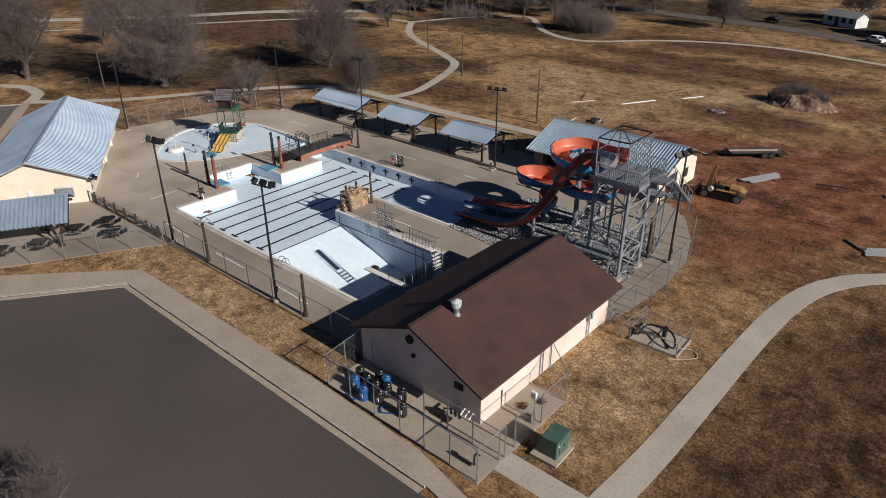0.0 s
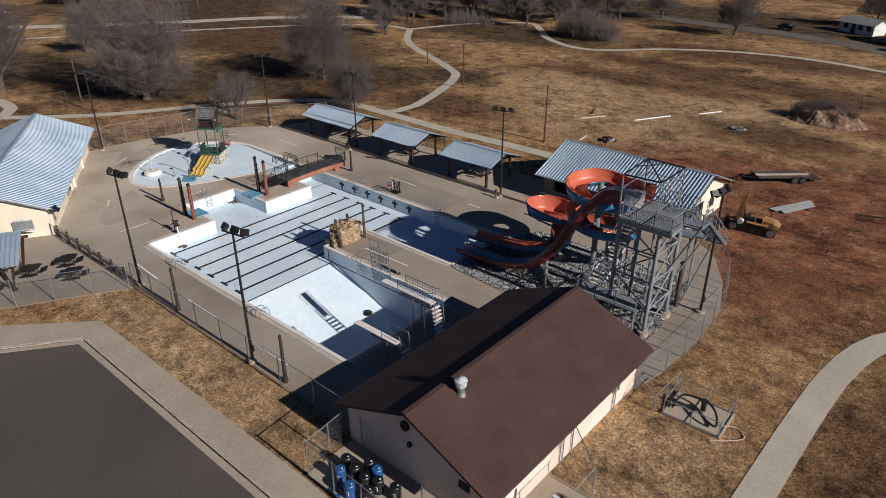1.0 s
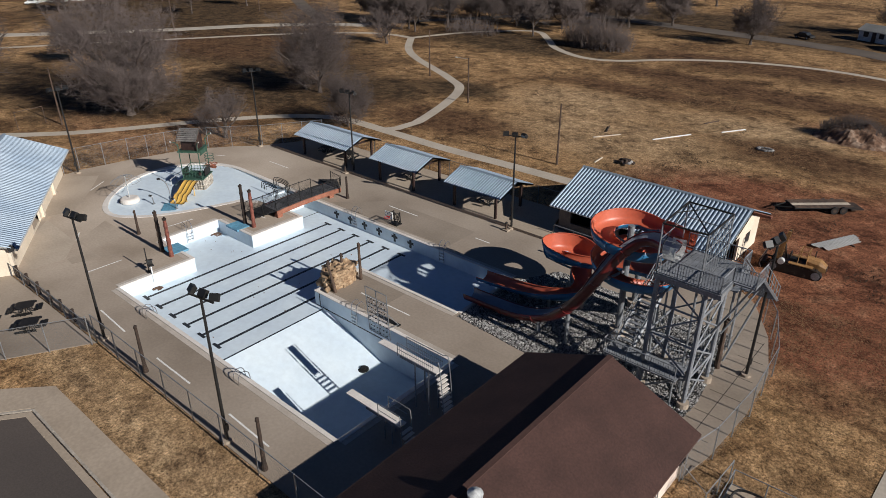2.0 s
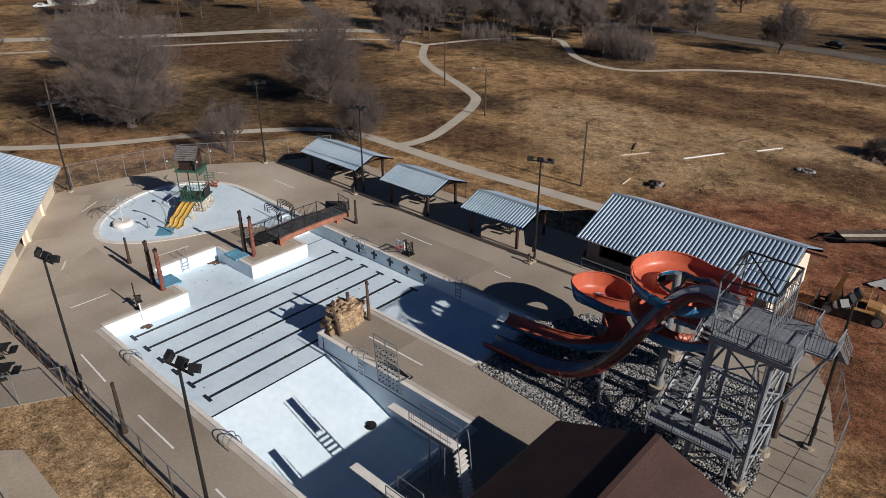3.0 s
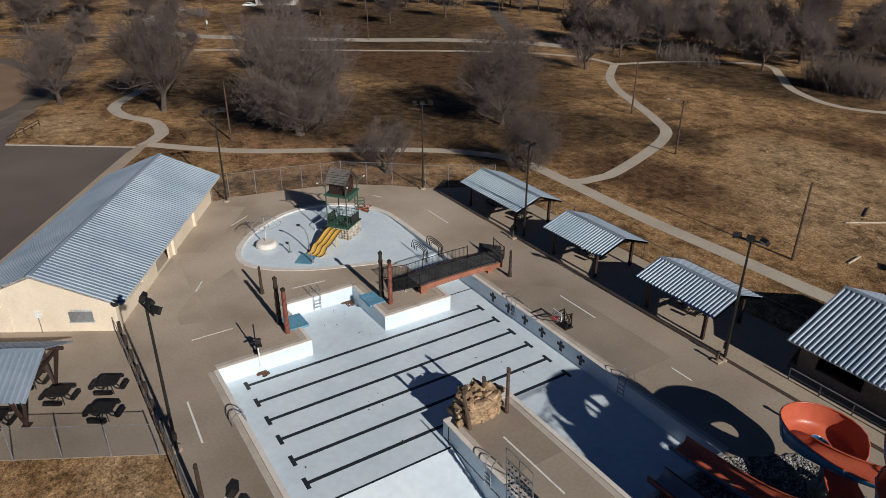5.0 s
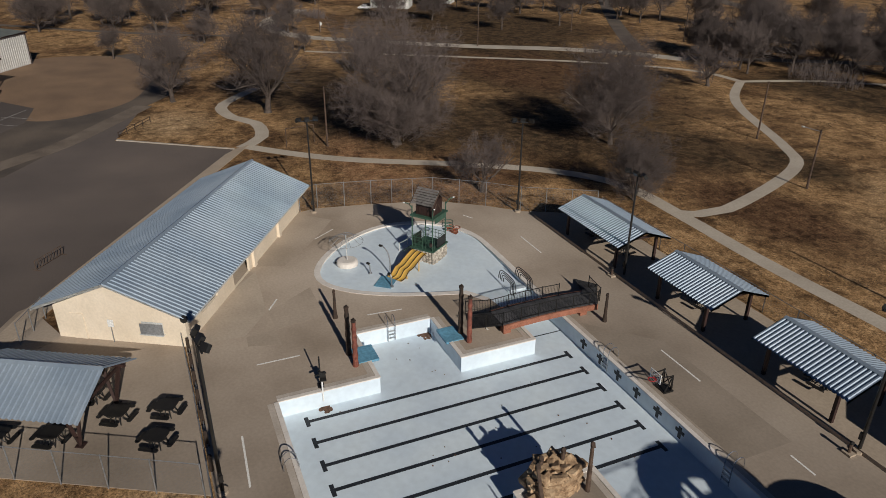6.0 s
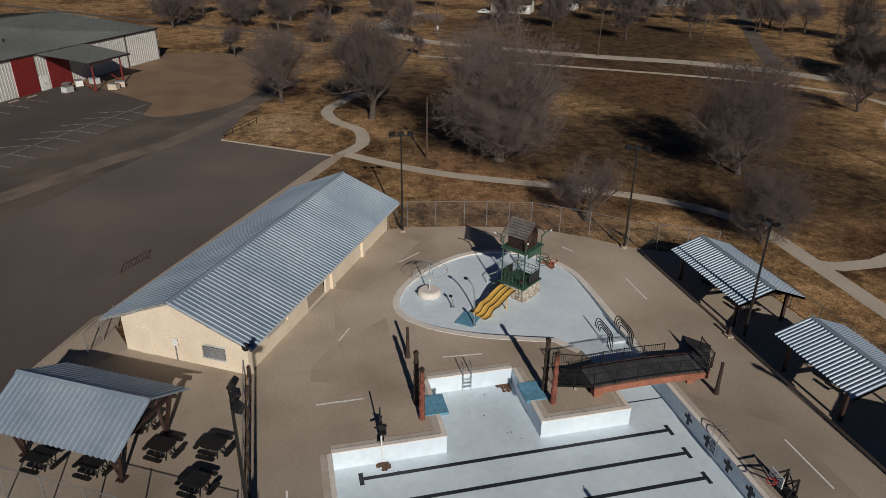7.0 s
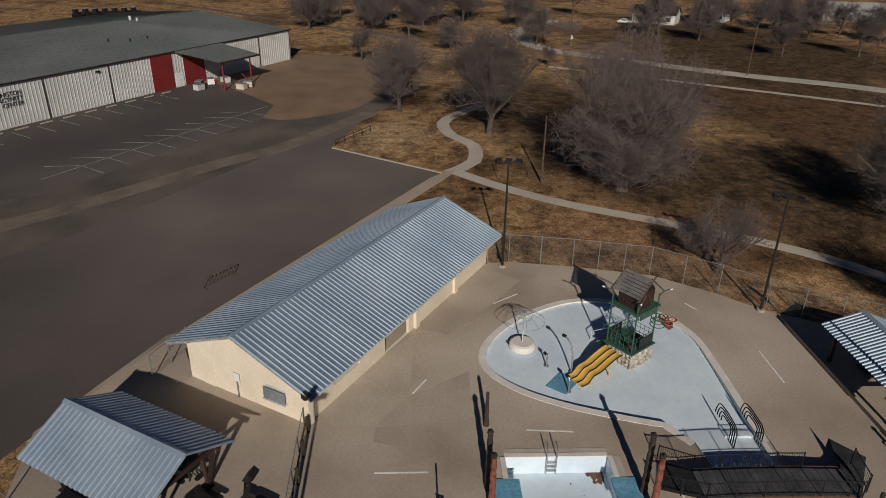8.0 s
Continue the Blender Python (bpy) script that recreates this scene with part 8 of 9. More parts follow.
    part("blade", loft(B(), [[(-2.75 + dx, y, z) for dx, z in ((0.15, 0.05), (-0.05, 0.35), (0.0, 0.8), (0.15, 1.05), (0.25, 1.05), (0.1, 0.75), (0.08, 0.35), (0.25, 0.05))] for y in (-1.2, 1.2)], caps=True), M_DARKRED, o)
    for q in (-0.8, 0.8):
        part("push_arm", rod(B(), (-2.65, q, 0.4), (-1.0, q * 0.7, 0.6), 0.08, 6), M_DARKRED, o)
    return o


dozer()


def trailer():
    o = thing("flatbed_trailer", "dark flatbed trailer with pale deck boards on red soil", "trailer", at=pose(-24.0, 84.6, -0.05, 0, 0, 42))
    part("frame", box(B(), (0, 0, 0.62), (6.0, 2.1, 0.14)), M_BLACK, o)
    for k in range(7):
        part("deck_board", box(B(), (0, -0.9 + 0.3 * k, 0.715), (5.9, 0.27, 0.05)), M_TIMBERPALE if k in (2, 3) else M_WOODPOST, o)
    for x in (1.0, 1.9):
        for s in (-1.15, 1.15):
            w = part("wheel", rod(B(), (x, s - 0.1, 0.38), (x, s + 0.1, 0.38), 0.38, 14), M_BLACK, o)
            part("rim", rod(B(), (x, s - 0.11, 0.38), (x, s + 0.11, 0.38), 0.2, 10), M_DARKWOOD, w)
    part("drawbar", rod(B(), (-3.0, 0.7, 0.6), (-4.6, 0, 0.5), 0.07, 6), M_BLACK, o)
    part("drawbar", rod(B(), (-3.0, -0.7, 0.6), (-4.6, 0, 0.5), 0.07, 6), M_BLACK, o)
    part("jack", rod(B(), (-4.4, 0, 0), (-4.4, 0, 0.8), 0.05, 6), M_BLACK, o)
    part("ramp", box(B(), (3.5, 0, 0.35), (1.3, 1.9, 0.08), None), M_DARKWOOD, o)
    return o


trailer()


def sheet_pile(x, y, turn, n, L, label):
    o = thing("sheet_pile", label, "metal sheets", at=pose(x, y, -0.05, 0, 0, turn), group="sheet piles")
    rnd = random.Random(int(x))
    for k in range(n):
        bm = rib_sheet(B(), L * rnd.uniform(0.6, 1.0), 0.42, 0.0, 0.3, 0.03, 0.05, 0.03)
        ob = part("metal_sheet", bm, M_SIDING, o)
        ob.matrix_basis = pose(rnd.uniform(-0.4, 0.5), -0.7 + k * 0.34, 0.13 + 0.025 * k, rnd.uniform(-2, 2), 0, rnd.uniform(-3, 3))
    part("batten", box(B(), (L / 2, -0.1, 0.06), (0.12, 1.9, 0.12)), M_WOODPOST, o)
    return o


sheet_pile(-21.3, 75.2, 65, 4, 6.4, "pile of pale ribbed metal sheets on red soil")
sheet_pile(-8.6, 80.5, 40, 3, 4.0, "pile of pale ribbed metal sheets on red soil")
sheet_pile(-7.2, 65.0, 38, 4, 4.4, "pile of pale ribbed metal sheets on dry grass")
for x, y, a, L, mt, lb in ((-45.7, 97.7, 62, 6.2, M_SIGN, "long white pipe lying in the dry grass"), (-40.5, 105.8, 60, 4.0, M_SIGN, "white pipe lying in the dry grass"), (-52.5, 92.5, 58, 4.2, M_TIMBERPALE, "pale plank lying in the dry grass"), (-48.5, 83.2, 95, 2.2, M_TIMBERPALE, "pale plank lying in the dry grass"), (-44.4, 108.0, 70, 3.0, M_WOODPOST, "grey plank lying in the dry grass"), (-8.4, 65.9, 140, 2.4, M_DARKRED, "dark red beam lying in the dry grass"), (-14.0, 80.0, 20, 2.6, M_DARKWOOD, "dark plank lying on red soil"), (-54.0, 95.4, 110, 3.0, M_WOODPOST, "grey plank lying in the dry grass")):
    o = thing("loose_beam", lb, "beam", at=pose(x, y, -0.05, 0, 0, a), group="loose beams")
    bm = B()
    box(bm, (0, 0, 0.09), (L, 0.17, 0.14))
    bmesh.ops.bevel(bm, geom=bm.edges[:], offset=0.03, segments=1, affect="EDGES")
    part("bar", bm, mt, o)
o = thing("rubble_pile", "small heap of dark rubble and wire", "rubble", at=pose(-45.4, 84.2, -0.05))
for k in range(16):
    rnd = random.Random(k)
    part("lump", blob(B(), (rnd.uniform(-0.8, 0.8), rnd.uniform(-0.6, 0.6), rnd.uniform(0.1, 0.5)), (rnd.uniform(0.2, 0.4), rnd.uniform(0.2, 0.4), rnd.uniform(0.15, 0.3)), 0.3, 1, k), M_DARKWOOD if k % 3 else M_STONE, o)
o = thing("rubble_pile", "low ring of pale rubble in dry grass", "rubble", at=pose(-34.5, 100.5, -0.05))
for k in range(14):
    rnd = random.Random(k + 40)
    a = k * math.tau / 14
    part("lump", blob(B(), (0.9 * math.cos(a), 0.6 * math.sin(a), 0.12), (0.25, 0.2, 0.18), 0.3, 1, k), M_STONE, o)


# ---- poles, racks and goal frames ----
def utility_pole(x, y, h, label="slim weathered timber utility pole"):
    o = thing("utility_pole", label, "utility pole", at=pose(x, y, -0.1), group="utility poles")
    part("pole", rod(B(), (0, 0, 0), (0, 0, h), 0.14, 8, 0.09), M_WOODPOST, o)
    part("cap", rod(B(), (0, 0, h), (0, 0, h + 0.12), 0.11, 8, 0.06), M_DARKWOOD, o)
    return o


for x, y, h in ((-51.6, 78.7, 7.3), (-77.7, 93.7, 6.9), (-94.9, 103.7, 8.0), (-113.7, 46.6, 8.0), (-24.0, 165.0, 8.0), (-166.0, 152.0, 8.5), (-190.0, 134.0, 8.5), (-178.0, 100.0, 8.0), (-212.0, 70.0, 8.5), (-205.0, 160.0, 9.0), (-15.0, 148.0, 8.0)):
    utility_pole(x, y, h)
o = thing("arm_bracket", "thin lamp arm on a timber pole", "lamp", at=pose(-77.7, 93.7, 6.7))
part("arm", rod(B(), (0, 0, 0), (-1.8, -0.6, 0.15), 0.04, 6), M_GREYSTEEL, o)
part("lamp_head", blob(B(), (-1.9, -0.63, 0.15), (0.3, 0.16, 0.1), 0.1, 1, 1), M_PALESTEEL, o)


def goal_frame(x, y, turn):
    o = thing("goal_frame", "slim rusty pipe goal frame in the grass", "goal frame", at=pose(x, y, 0, 0, 0, turn))
    for s in (-2.0, 2.0):
        part("post", rod(B(), (s, 0, -0.1), (s, 0, 2.4), 0.05, 6), M_WOODPOST, o)
    part("crossbar", rod(B(), (-2.0, 0, 2.4), (2.0, 0, 2.4), 0.05, 6), M_WOODPOST, o)
    return o


goal_frame(-116.0, 43.5, 100)


def bike_rack(x, y, turn, L=3.2):
    o = thing("bike_rack", "rusty steel hoop bike rack on asphalt", "bike rack", at=pose(x, y, -0.02, 0, 0, turn))
    part("top_bar", rod(B(), (0, 0, 0.9), (L, 0, 0.9), 0.035, 6), M_WOODPOST, o)
    part("bottom_bar", rod(B(), (0, 0, 0.12), (L, 0, 0.12), 0.035, 6), M_WOODPOST, o)
    for k in range(9):
        part("bar", rod(B(), (L * k / 8, 0, 0.12), (L * k / 8, 0, 0.9), 0.025, 6), M_WOODPOST, o)
    for x1 in (0, L):
        part("foot", rod(B(), (x1, -0.4, 0.03), (x1, 0.4, 0.03), 0.035, 6), M_WOODPOST, o)
        part("upright", rod(B(), (x1, 0, 0), (x1, 0, 0.9), 0.035, 6), M_WOODPOST, o)
    return o


bike_rack(-88.2, 14.3, 144)


def low_rail(p, q):
    o = thing("low_rail", "low dark pipe barrier at the car park edge", "barrier", at=pose(*p, 0))
    d = Vector((q[0] - p[0], q[1] - p[1], 0))
    for z in (0.35, 0.75):
        part("rail", rod(B(), (0, 0, z), (d.x, d.y, z), 0.05, 6), M_DARKWOOD, o)
    for k in range(5):
        part("post", rod(B(), (d.x * k / 4, d.y * k / 4, -0.1), (d.x * k / 4, d.y * k / 4, 0.8), 0.06, 6), M_DARKWOOD, o)
    return o


low_rail((-127.9, 20.9), (-135.1, 25.2))


# ---- activity centre ----
def activity_centre():
    D = Vector((-0.8748, 0.4845, 0))
    N = Vector((0.4845, 0.8748, 0))
    p0 = Vector((-134.1, -26.8, 0)) - D * 34
    L = 99.0
    h = 6.1
    m = Matrix.Translation(p0) @ Matrix.Rotation(math.atan2(D.y, D.x), 4, "Z")
    o = thing("activity_centre", "large white and red metal-clad hall with grey-green roof", "building", at=m)
    # local x along the front, the car park lies on the -y side
    part("front_wall", box(B(), (L / 2 - 0, 0.15, h / 2), (L, 0.3, h)), M_SIDING, o)
    part("end_wall", box(B(), (L - 0.15, 26.0, h / 2), (0.3, 51.4, h)), M_SIDING, o)
    part("end_wall", box(B(), (0.15, 26.0, h / 2), (0.3, 51.4, h)), M_SIDING, o)
    part("back_wall", box(B(), (L / 2, 51.85, h / 2), (L, 0.3, h)), M_SIDING, o)
    first = None
    for k in range(int(L / 0.6)):
        if first is None:
            first = part("siding_rib", box(B(), (0, -0.03, h / 2), (0.09, 0.06, h - 0.3)), M_SIDING, o)
            first.location = (0.3, 0, 0)
        else:
            same(first, Matrix.Translation((0.3 + 0.6 * k, 0, 0)), o)
    for x in (19.2, 30.4, 41.75, 53.15, 88.9, 98.6):
        part("downpipe", rod(B(), (x, -0.12, 0), (x, -0.12, h), 0.09, 6), M_DARKRED, o)
    for x0, x1 in ((61.5, 66.1), (68.7, 73.6)):
        part("red_panel", box(B(), ((x0 + x1) / 2, -0.1, h / 2), (x1 - x0, 0.12, h - 0.02)), M_BARN, o)
    d = part("door", box(B(), (67.4, -0.08, 1.2), (1.9, 0.1, 2.4)), M_SIGN, o, "white double entrance door")
    part("pull_handle", box(B(), (67.5, -0.15, 1.1), (0.05, 0.05, 0.4)), M_BLACK, d)
    part("fascia", box(B(), (L / 2, -0.25, h + 0.1), (L + 0.6, 0.12, 0.26)), M_DARKRED, o)
    for s in (0, 1):
        bm = B()
        y0, y1 = (-0.4, 26.0) if s == 0 else (52.4, 26.0)
        vs = [bm.verts.new(v) for v in ((-0.4, y0, h + 0.2), (L + 0.4, y0, h + 0.2), (L + 0.4, y1, h + 2.3), (-0.4, y1, h + 2.3))]
        f = bm.faces.new(vs if s == 0 else vs[::-1])
        bmesh.ops.solidify(bm, geom=[f], thickness=0.12)
        part("roof", bm, M_ROOF2, o)
    # porch
    bm = B()
    vs = [bm.verts.new(v) for v in ((68.0, -9.5, 5.0), (78.2, -9.5, 5.0), (78.2, 0.4, 6.3), (66.4, 0.4, 6.3))]
    f = bm.faces.new(vs)
    bmesh.ops.solidify(bm, geom=[f], thickness=0.15)
    part("porch_roof", bm, M_ROOF2, o)
    part("porch_fascia", box(B(), (73.1, -9.55, 4.9), (10.3, 0.1, 0.3)), M_DARKRED, o)
    for x in (68.8, 75.8):
        part("porch_post", rod(B(), (x, -9.2, 0), (x, -9.2, 4.9), 0.13, 8), M_BARN, o)
        part("porch_brace", rod(B(), (x, -9.2, 0.1), (x, -6.9, 1.6), 0.09, 6), M_BARN, o)
    for x, y, r, mt in ((79.9, 25.3, 0.28, M_PALESTEEL), (80.3, 23.8, 0.2, M_PALESTEEL), (63.6, 12.1, 0.13, M_BLACK), (66.5, 10.0, 0.13, M_BLACK), (70.4, 10.0, 0.13, M_BLACK)):
        part("roof_vent", rod(B(), (x, y, h + 0.1 + y * 0.08), (x, y, h + 0.5 + r * 2 + y * 0.08), r, 8), mt, o)
    part("wall_lamp", box(B(), (51.1, -0.2, 5.4), (0.6, 0.25, 0.25)), M_BLACK, o)
    # faded lettering on the front
    for row, words in enumerate(("INGTON", "ACTIVITY", "CENTER")):
        cu = bpy.data.curves.new("sign_text", "FONT")
        cu.body, cu.size, cu.extrude, cu.align_x = words, 0.86, 0.02, "RIGHT"
        t = new("sign_text", cu)
        dg = bpy.context.evaluated_depsgraph_get()
        me = bpy.data.meshes.new_from_object(t.evaluated_get(dg))
        bpy.data.objects.remove(t)
        me.materials.clear()
        me.materials.append(M_BLACK)
        s = new("sign_lettering", me)
        s.parent = o
        s.matrix_basis = pose(38.4, -0.09, 4.42 - 0.76 * row, 90, 0, 0)
    return o


activity_centre()
D8, N8 = Vector((-0.8748, 0.4845, 0)), Vector((0.4845, 0.8748, 0))
ROT8 = math.degrees(math.atan2(D8.y, D8.x))
HALL = Matrix.Translation(Vector((-134.1, -26.8, 0)) - D8 * 34) @ Matrix.Rotation(radians(ROT8), 4, "Z")


def bay_line(a, b, label, w=0.1):
    """A painted line between two places given along and away from the hall's front."""
    d = Vector((b[0] - a[0], b[1] - a[1], 0))
    o = thing("bay_line", label, "road marking", group="bay lines", at=HALL @ Matrix.Translation((a[0], a[1], 0.012)) @ Matrix.Rotation(math.atan2(d.y, d.x), 4, "Z"))
    part("line", box(B(), (d.length / 2, 0, 0), (d.length, w, 0.008)), M_FADED, o)


bay_line((24.0, -23.05), (64.0, -22.75), "white painted parking divider on dark asphalt", 0.12)
for k in range(9):
    x = 29.4 + 3.76 * k
    bay_line((x, -23.3), (x - 0.4, -27.3), "white painted slanting bay line on dark asphalt")
    bay_line((x, -22.6), (x - 2.3, -19.2), "white painted slanting bay line on dark asphalt")
for k in range(10):
    x = 26.7 + 3.77 * k
    bay_line((x, -2.3), (x - 0.4, -7.0), "white painted bay line beside the hall")
    o = thing("wheel_stop", "pale concrete wheel stop in a parking bay", "wheel stop", at=HALL @ Matrix.Translation((x + 1.9, -1.7, 0.01)), group="wheel stops")
    part("block", box(B(), (0, 0, 0.07), (1.9, 0.22, 0.14)), M_SLAB, o)
for k, (x, y, mt) in enumerate(((66.9, -5.0, M_PALESTEEL), (69.0, -3.0, M_WOODPOST), (71.6, -3.2, M_SIGN), (74.0, -4.5, M_PALESTEEL), (71.2, -10.9, M_TIMBERPALE), (73.2, -10.6, M_TIMBERPALE))):
    o = thing("stored_crate", "pale boxed goods stacked under the porch", "crate", at=HALL @ pose(x, y, 0, 0, 0, 25 * k), group="stored goods")
    part("box", box(B(), (0, 0, 0.55), (1.6, 1.2, 1.0)), mt, o)
    part("pallet", box(B(), (0, 0, 0.05), (1.7, 1.3, 0.1)), M_WOODPOST, o)
    part("lid", box(B(), (0, 0, 1.08), (1.64, 1.24, 0.06)), M_GREYSTEEL, o)


def parked_tractor(x, y, turn):
    o = thing("tractor", "dark farm tractor parked in a row behind the hall", "tractor", at=pose(x, y, 0, 0, 0, turn), group="parked tractors")
    part("hood", box(B(), (0.9, 0, 1.15), (1.7, 0.8, 0.7)), M_DARKRED, o)
    part("cab", box(B(), (-0.6, 0, 1.75), (1.2, 1.2, 1.5)), M_BLACK, o)
    part("cab_roof", box(B(), (-0.6, 0, 2.55), (1.4, 1.35, 0.12)), M_GREYSTEEL, o)
    for s in (-1, 1):
        part("rear_wheel", rod(B(), (-0.6, s * 0.65, 0.75), (-0.6, s * 1.05, 0.75), 0.75, 14), M_BLACK, o)
        part("front_wheel", rod(B(), (1.4, s * 0.5, 0.42), (1.4, s * 0.78, 0.42), 0.42, 12), M_BLACK, o)
    return o


for k in range(7):
    parked_tractor(-254.6 - 1.0 * k, -68.6 + 2.45 * k, 150 + 5 * (k % 3))


# ---- houses and parked vehicles far off ----
def house(x, y, turn, L, W, h, wallm, roofm, label):
    o = thing("house", label, "house", at=pose(x, y, -0.05, 0, 0, turn), group="far houses")
    part("wall", box(B(), (0, -W / 2, h / 2), (L, 0.2, h)), wallm, o)
    part("wall", box(B(), (0, W / 2, h / 2), (L, 0.2, h)), wallm, o)
    for s in (-1, 1):
        part("wall", wall(B(), (s * (L / 2 - 0.1), -W / 2 + 0.1), (s * (L / 2 - 0.1), W / 2 - 0.1), h, 0.2, gable=W * 0.25), wallm, o)
        bm = B()
        vs = [bm.verts.new(v) for v in ((-L / 2 - 0.4, s * (W / 2 + 0.4), h - 0.15), (L / 2 + 0.4, s * (W / 2 + 0.4), h - 0.15), (L / 2 + 0.4, 0, h + W * 0.27), (-L / 2 - 0.4, 0, h + W * 0.27))]
        f = bm.faces.new(vs if s < 0 else vs[::-1])
        bmesh.ops.solidify(bm, geom=[f], thickness=0.12)
        part("roof", bm, roofm, o)
    for k in (-0.3, 0.12, 0.35):
        w = part("window", box(B(), (k * L, -W / 2 - 0.11, 1.5), (1.2, 0.04, 1.1)), M_GLASS, o)
        part("sill", box(B(), (k * L, -W / 2 - 0.15, 0.9), (1.4, 0.12, 0.08)), M_SIGN, w)
    part("door", box(B(), (-0.08 * L, -W / 2 - 0.11, 1.05), (1.0, 0.05, 2.1)), M_WOODPOST, o)
    return o


for args in ((-260.0, 107.0, 60, 13, 8, 3.0, M_HOUSE, M_SHINGLE, "white single-storey house beyond the park"), (-267.0, 128.0, 55, 9, 8, 3.2, M_HOUSE, M_SHINGLE, "white gabled house beyond the park"), (-273.0, 177.0, 80, 20, 9, 3.2, M_HOUSE, M_SIDING, "pale long house beyond the park"), (-130.0, 262.0, 20, 12, 8, 3.4, M_TGREEN, M_SHINGLE, "dark green house across the street"), (-112.0, 274.0, 20, 12, 8, 3.0, M_HOUSE, M_ROOF2, "pale house across the street"), (-92.0, 288.0, 20, 12, 8, 3.0, M_TIMBERPALE, M_SHINGLE, "tan house across the street"), (-21.0, 185.0, -30, 12, 9, 5.6, M_HOUSE, M_ROOF2, "pale two-storey house beyond the street"), (-40.5, 195.0, -25, 9, 4, 2.4, M_HOUSE, M_SIDING, "small white shed beyond the street")):
    house(*args)


def car(x, y, turn, mat, label):
    o = thing("car", label, "car", at=pose(x, y, 0, 0, 0, turn), group="parked cars")
    prof = [(-2.1, 0.4), (-2.15, 0.75), (-1.5, 0.9), (-0.9, 1.4), (0.6, 1.42), (1.2, 0.95), (2.1, 0.8), (2.15, 0.4)]
    part("body", loft(B(), [[(a, y1, z) for a, z in prof] for y1 in (-0.85, 0.85)], caps=True), mat, o)
    for s in (-0.87, 0.87):
        part("side_window", box(B(), (-0.15, s, 1.15), (1.5, 0.02, 0.36)), M_GLASS, o)
        for a in (-1.35, 1.35):
            w = part("wheel", rod(B(), (a, s - 0.1, 0.32), (a, s + 0.1, 0.32), 0.32, 12), M_BLACK, o)
            part("rim", rod(B(), (a, s - 0.105, 0.32), (a, s + 0.105, 0.32), 0.17, 8), M_PALESTEEL, w)
    part("windscreen", box(B(), (0, 0, 0), (0.03, 1.4, 0.6), pose(0.95, 0, 1.18, 0, -48, 0)), M_GLASS, o)
    return o


for x, y, a, mt, lb in ((-128.0, 250.0, 20, M_SIGN, "white parked car in front of a house"), (-118.0, 256.0, 20, M_RED, "red parked car in front of a house"), (-55.1, 188.4, -20, M_BLACK, "dark parked car at the street edge"), (-29.5, 175.2, -32, M_SIGN, "white parked car on the street"), (-25.0, 172.0, -32, M_GREYSTEEL, "grey parked car on the street"), (-256.0, 96.0, 60, M_SIGN, "white parked car beside a house")):
    car(x, y, a, mt, lb)
sign = thing("road_sign", "round white sign on a thin post", "sign", at=pose(-213.0, 70.5, 0, 0, 0, 40))
part("post", rod(B(), (0, 0, -0.1), (0, 0, 1.8), 0.04, 6), M_GALV, sign)
part("disc", rod(B(), (0, -0.03, 2.0), (0, 0.03, 2.0), 0.5, 16), M_SIGN, sign)


# ---- river stones under the slides ----
bed_edge = [(-38.6, 44.9), (-31.4, 44.3), (-31.2, 42.0), (-21.2, 42.0), (-20.9, 47.0), (-22.0, 56.0), (-36.6, 56.0), (-38.6, 52.2)]


def inside(x, y, poly):
    c = False
    for (x0, y0), (x1, y1) in zip(poly, poly[1:] + poly[:1]):
        if (y0 > y) != (y1 > y) and x < (x1 - x0) * (y - y0) / (y1 - y0) + x0:
            c = not c
    return c


stone_bed = thing("stone_bed", "bed of grey river stones under the water slides", "stone bed", kind="structure")
part("bed", slab(B(), [bed_edge], -0.01, 0.02), M_BEDSOIL, stone_bed)
rnd = random.Random(11)
SHAPES = []
for k in range(5):
    bm = B()
    blob(bm, (0, 0, 0), (0.09, 0.075, 0.06), 0.3, 1, k + 1)
    SHAPES.append(part("stone", bm, M_STONE, stone_bed))
rest_v, rest_f = [], []
count = 0
y = 42.0
while y < 56.6:
    x = -39.0
    while x < -20.8:
        px, py = x + rnd.uniform(-0.055, 0.055), y + rnd.uniform(-0.055, 0.055)
        if inside(px, py, bed_edge):
            k = rnd.randrange(5)
            s = rnd.uniform(0.6, 1.25)
            m = Matrix.Translation((px, py, 0.045)) @ Euler((rnd.uniform(-0.5, 0.5), rnd.uniform(-0.5, 0.5), rnd.uniform(0, 6))).to_matrix().to_4x4() @ Matrix.Diagonal((s, s, s, 1))
            if count < 5:
                SHAPES[count].matrix_basis = m
            elif py < 46.2 and px < -29.5 and count < 300:
                same(SHAPES[k], m, stone_bed)
            else:
                i = len(rest_v)
                rest_v += [tuple(m @ v.co) for v in SHAPES[k].data.vertices]
                rest_f += [tuple(i + j for j in p.vertices) for p in SHAPES[k].data.polygons]
            count += 1
        x += 0.15
    y += 0.145
me = bpy.data.meshes.new("stones")
me.from_pydata(rest_v, [], rest_f)
me.materials.append(M_STONE_MIX)
c = new("stones", me)
c.parent, c["kind"] = stone_bed, "stuff"


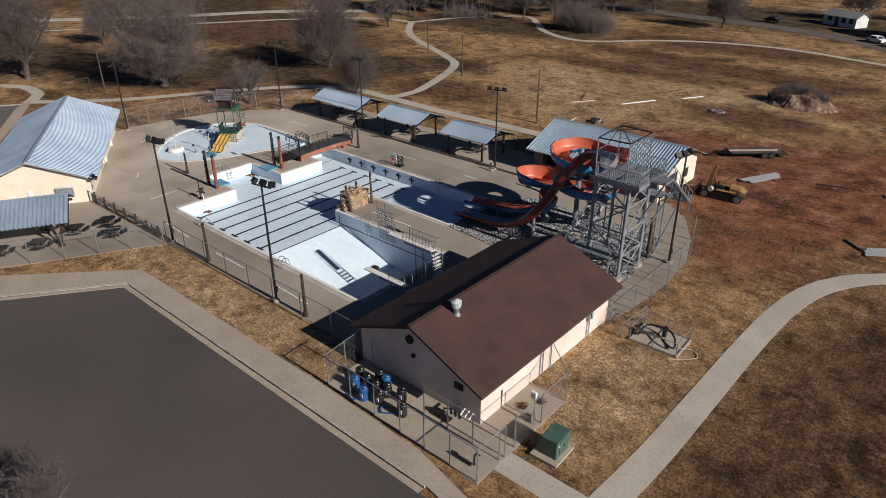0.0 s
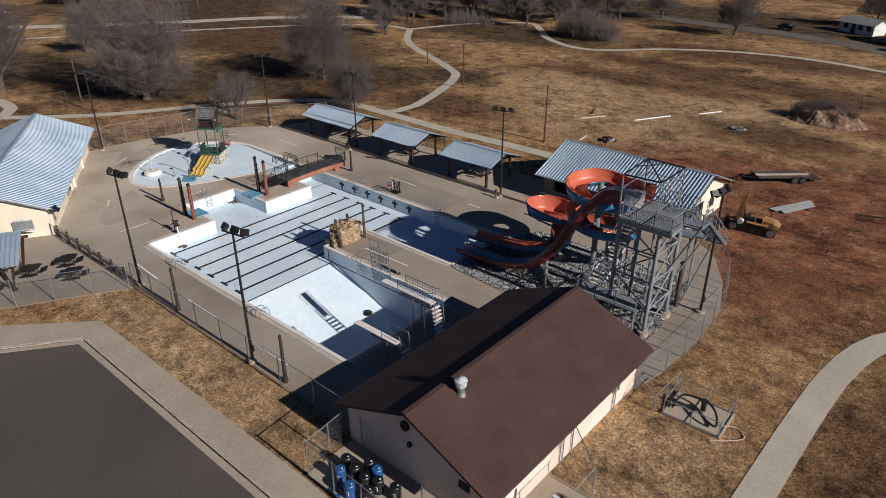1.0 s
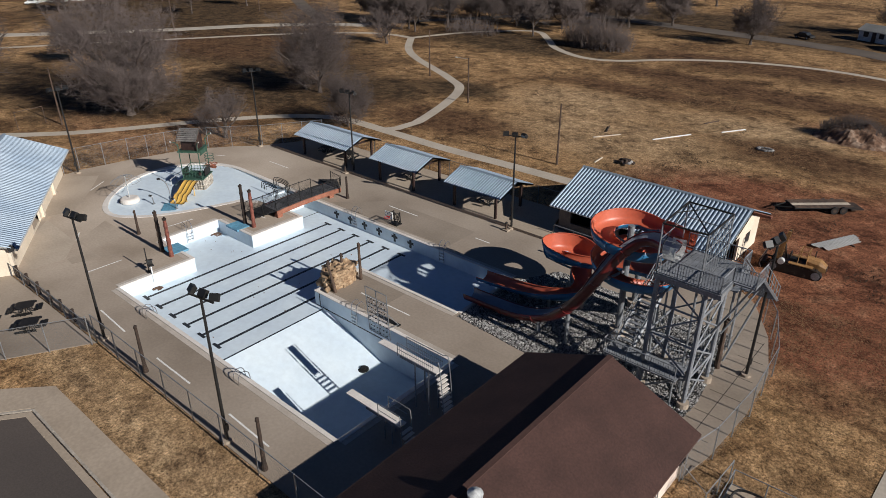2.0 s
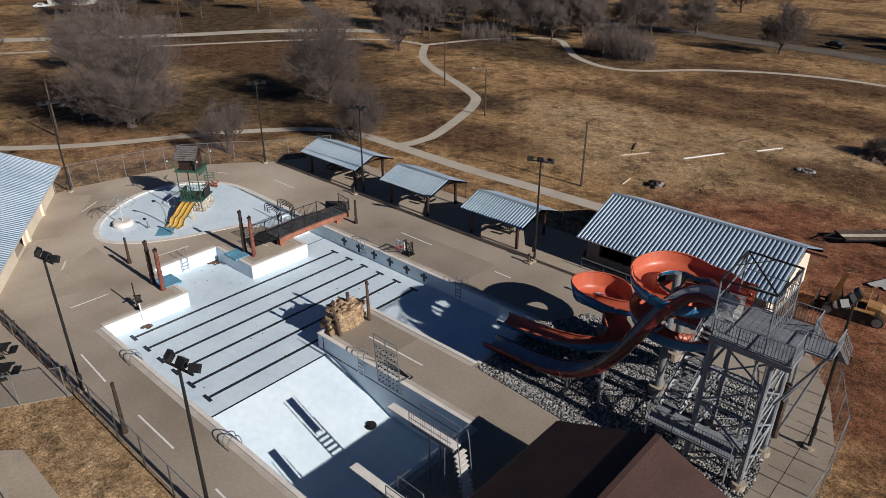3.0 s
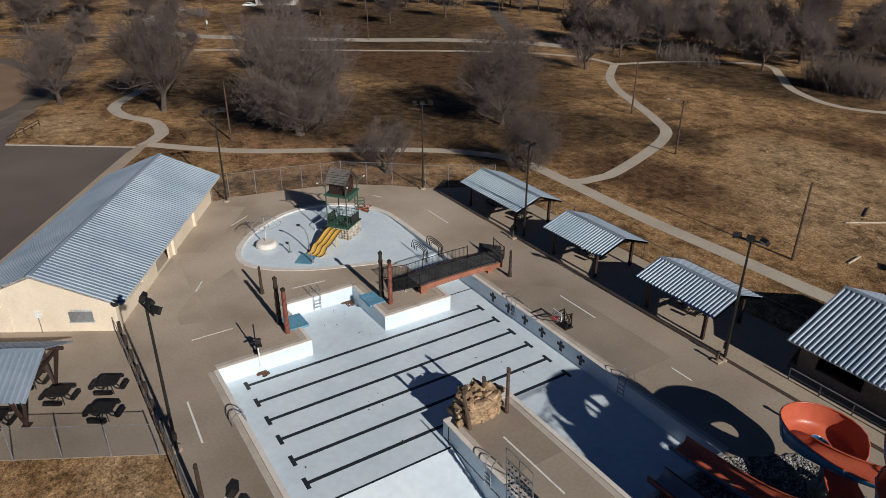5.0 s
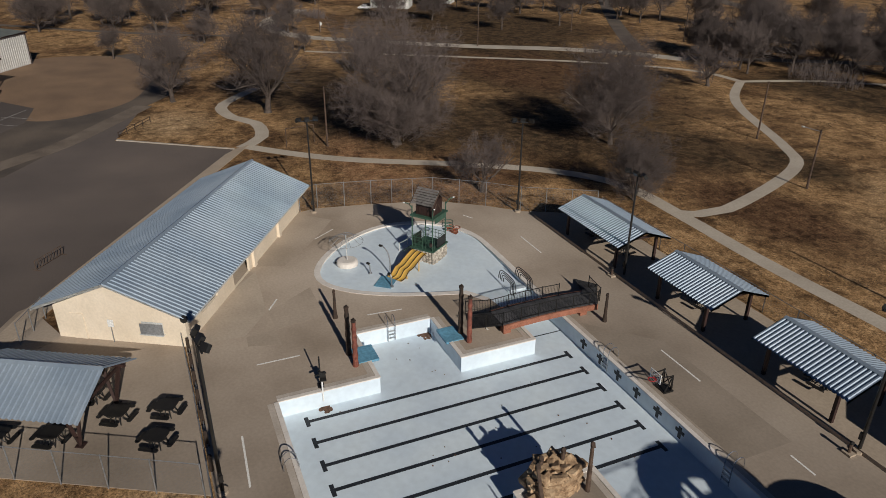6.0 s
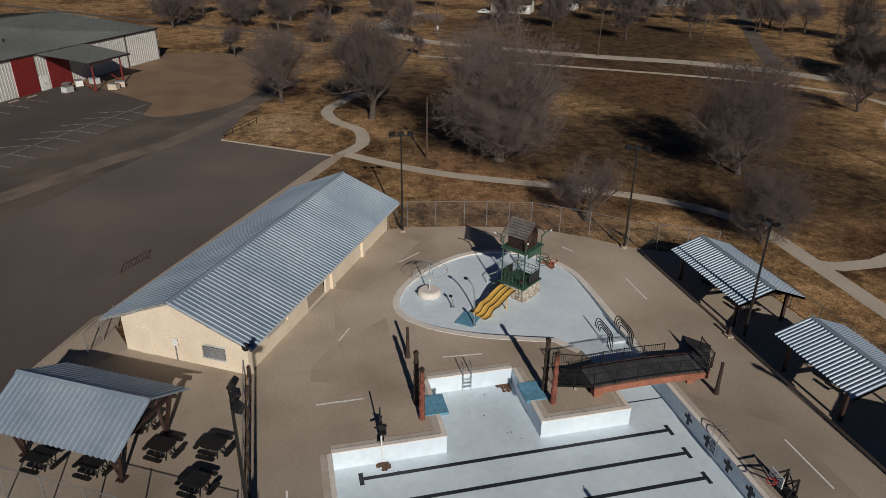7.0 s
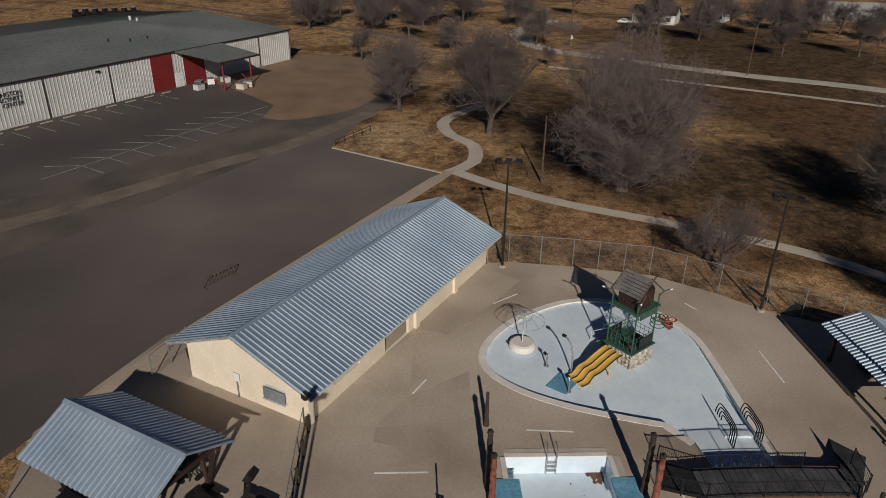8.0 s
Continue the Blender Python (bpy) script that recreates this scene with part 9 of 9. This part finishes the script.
# ---- grass tufts on the turf nearest the camera's line ----
def tufts(name, spots, label, seed, size=0.16, mat=M_TUFT):
    g = np.random.RandomState(seed)
    n = len(spots)
    base = np.repeat(np.array(spots), 3, axis=0)
    m = len(base)
    ang = g.uniform(0, math.tau, m)
    lean = g.uniform(0.2, 1.0, m) * size * 0.8
    h = g.uniform(0.45, 1.0, m) * size
    w = g.uniform(0.25, 0.45, m) * size
    off = g.uniform(-0.6, 0.6, (m, 2)) * size
    cx, cy = base[:, 0] + off[:, 0], base[:, 1] + off[:, 1]
    v = np.empty((m, 3, 3))
    v[:, 0] = np.stack([cx - np.sin(ang) * w / 2, cy + np.cos(ang) * w / 2, np.full(m, -0.06)], 1)
    v[:, 1] = np.stack([cx + np.sin(ang) * w / 2, cy - np.cos(ang) * w / 2, np.full(m, -0.06)], 1)
    v[:, 2] = np.stack([cx + np.cos(ang) * lean, cy + np.sin(ang) * lean, h - 0.05], 1)
    me = bpy.data.meshes.new(name)
    me.from_pydata(v.reshape(-1, 3).tolist(), [], np.arange(m * 3).reshape(-1, 3).tolist())
    me.materials.append(mat)
    return tagged(new(name, me), label, "grass", kind="stuff")


g = np.random.RandomState(3)


def scatter(x0, x1, y0, y1, per, keep):
    k = int((x1 - x0) * (y1 - y0) * per)
    xs, ys = g.uniform(x0, x1, k), g.uniform(y0, y1, k)
    return [(a, b) for a, b in zip(xs, ys) if keep(a, b)]


near_path = smooth_line([(*p, 0) for p in PATHS[5][1]], 1.0)


def off_paving(a, b):
    if inside(a, b, DECK) or inside(a, b, SERVICE) or inside(a, b, SIDEWALK) or inside(a, b, YARD) or inside(a, b, LOT):
        return False
    if -29.6 < a < -19.0 and 25.0 < b < 40.4 or -16.9 < a < -13.0 and 24.8 < b < 27.4 or 22.7 < b < 24.7 and -17 < a < -10 or -16.9 < a < -13.1 and 39.1 < b < 41.9:
        return False
    if noise.noise((a * 0.12, b * 0.12, 5.0)) < -0.28:
        return False
    return min((a - q.x) ** 2 + (b - q.y) ** 2 for q in near_path) > 1.0 ** 2


east = scatter(-21.0, -9.5, 20.0, 64.0, 55, off_paving)
plot = scatter(-9.5, 6.0, 20.0, 64.0, 30, off_paving)
tufts("plot_tufts", plot, "brown withered grass tufts east of the path", 7, 0.095, M_TUFT_DUN)
verge = scatter(-66.0, -29.0, 12.0, 26.0, 60, off_paving)
tufts("lawn_tufts", east, "dry straw-coloured grass tufts beside the path", 1, 0.085)
tufts("verge_tufts", verge, "dry straw-coloured grass tufts on the verge", 2, 0.085)
field = scatter(-60.0, 4.0, 76.0, 122.0, 11, lambda a, b: noise.noise((a * 0.07, b * 0.07, 2.0)) > -0.1 and not (-36 < a < 0 and 64 < b < 92))
tufts("field_tufts", field, "dry tan grass clumps in the open field", 4, 0.13)


def weedy(a, b):
    if inside(a, b, DECK) or -44 < a < -24 and 62 < b < 74 or min((a - q.x) ** 2 + (b - q.y) ** 2 for q in park_lines) < 2.2:
        return False
    return noise.noise((a * 0.16, b * 0.16, 8.0)) + 0.5 * noise.noise((a * 0.6, b * 0.6, 3.0)) > 0.42


park_lines = [q for p in PATHS[:3] for q in smooth_line([(*c, 0) for c in p[1]], 2.0) if q.x > -125 and q.y < 160]
weeds = scatter(-118.0, 4.0, 67.0, 145.0, 5, weedy)
tufts("weed_clumps", weeds, "dark withered weed clumps scattered over the field", 9, 0.19, M_WEED)
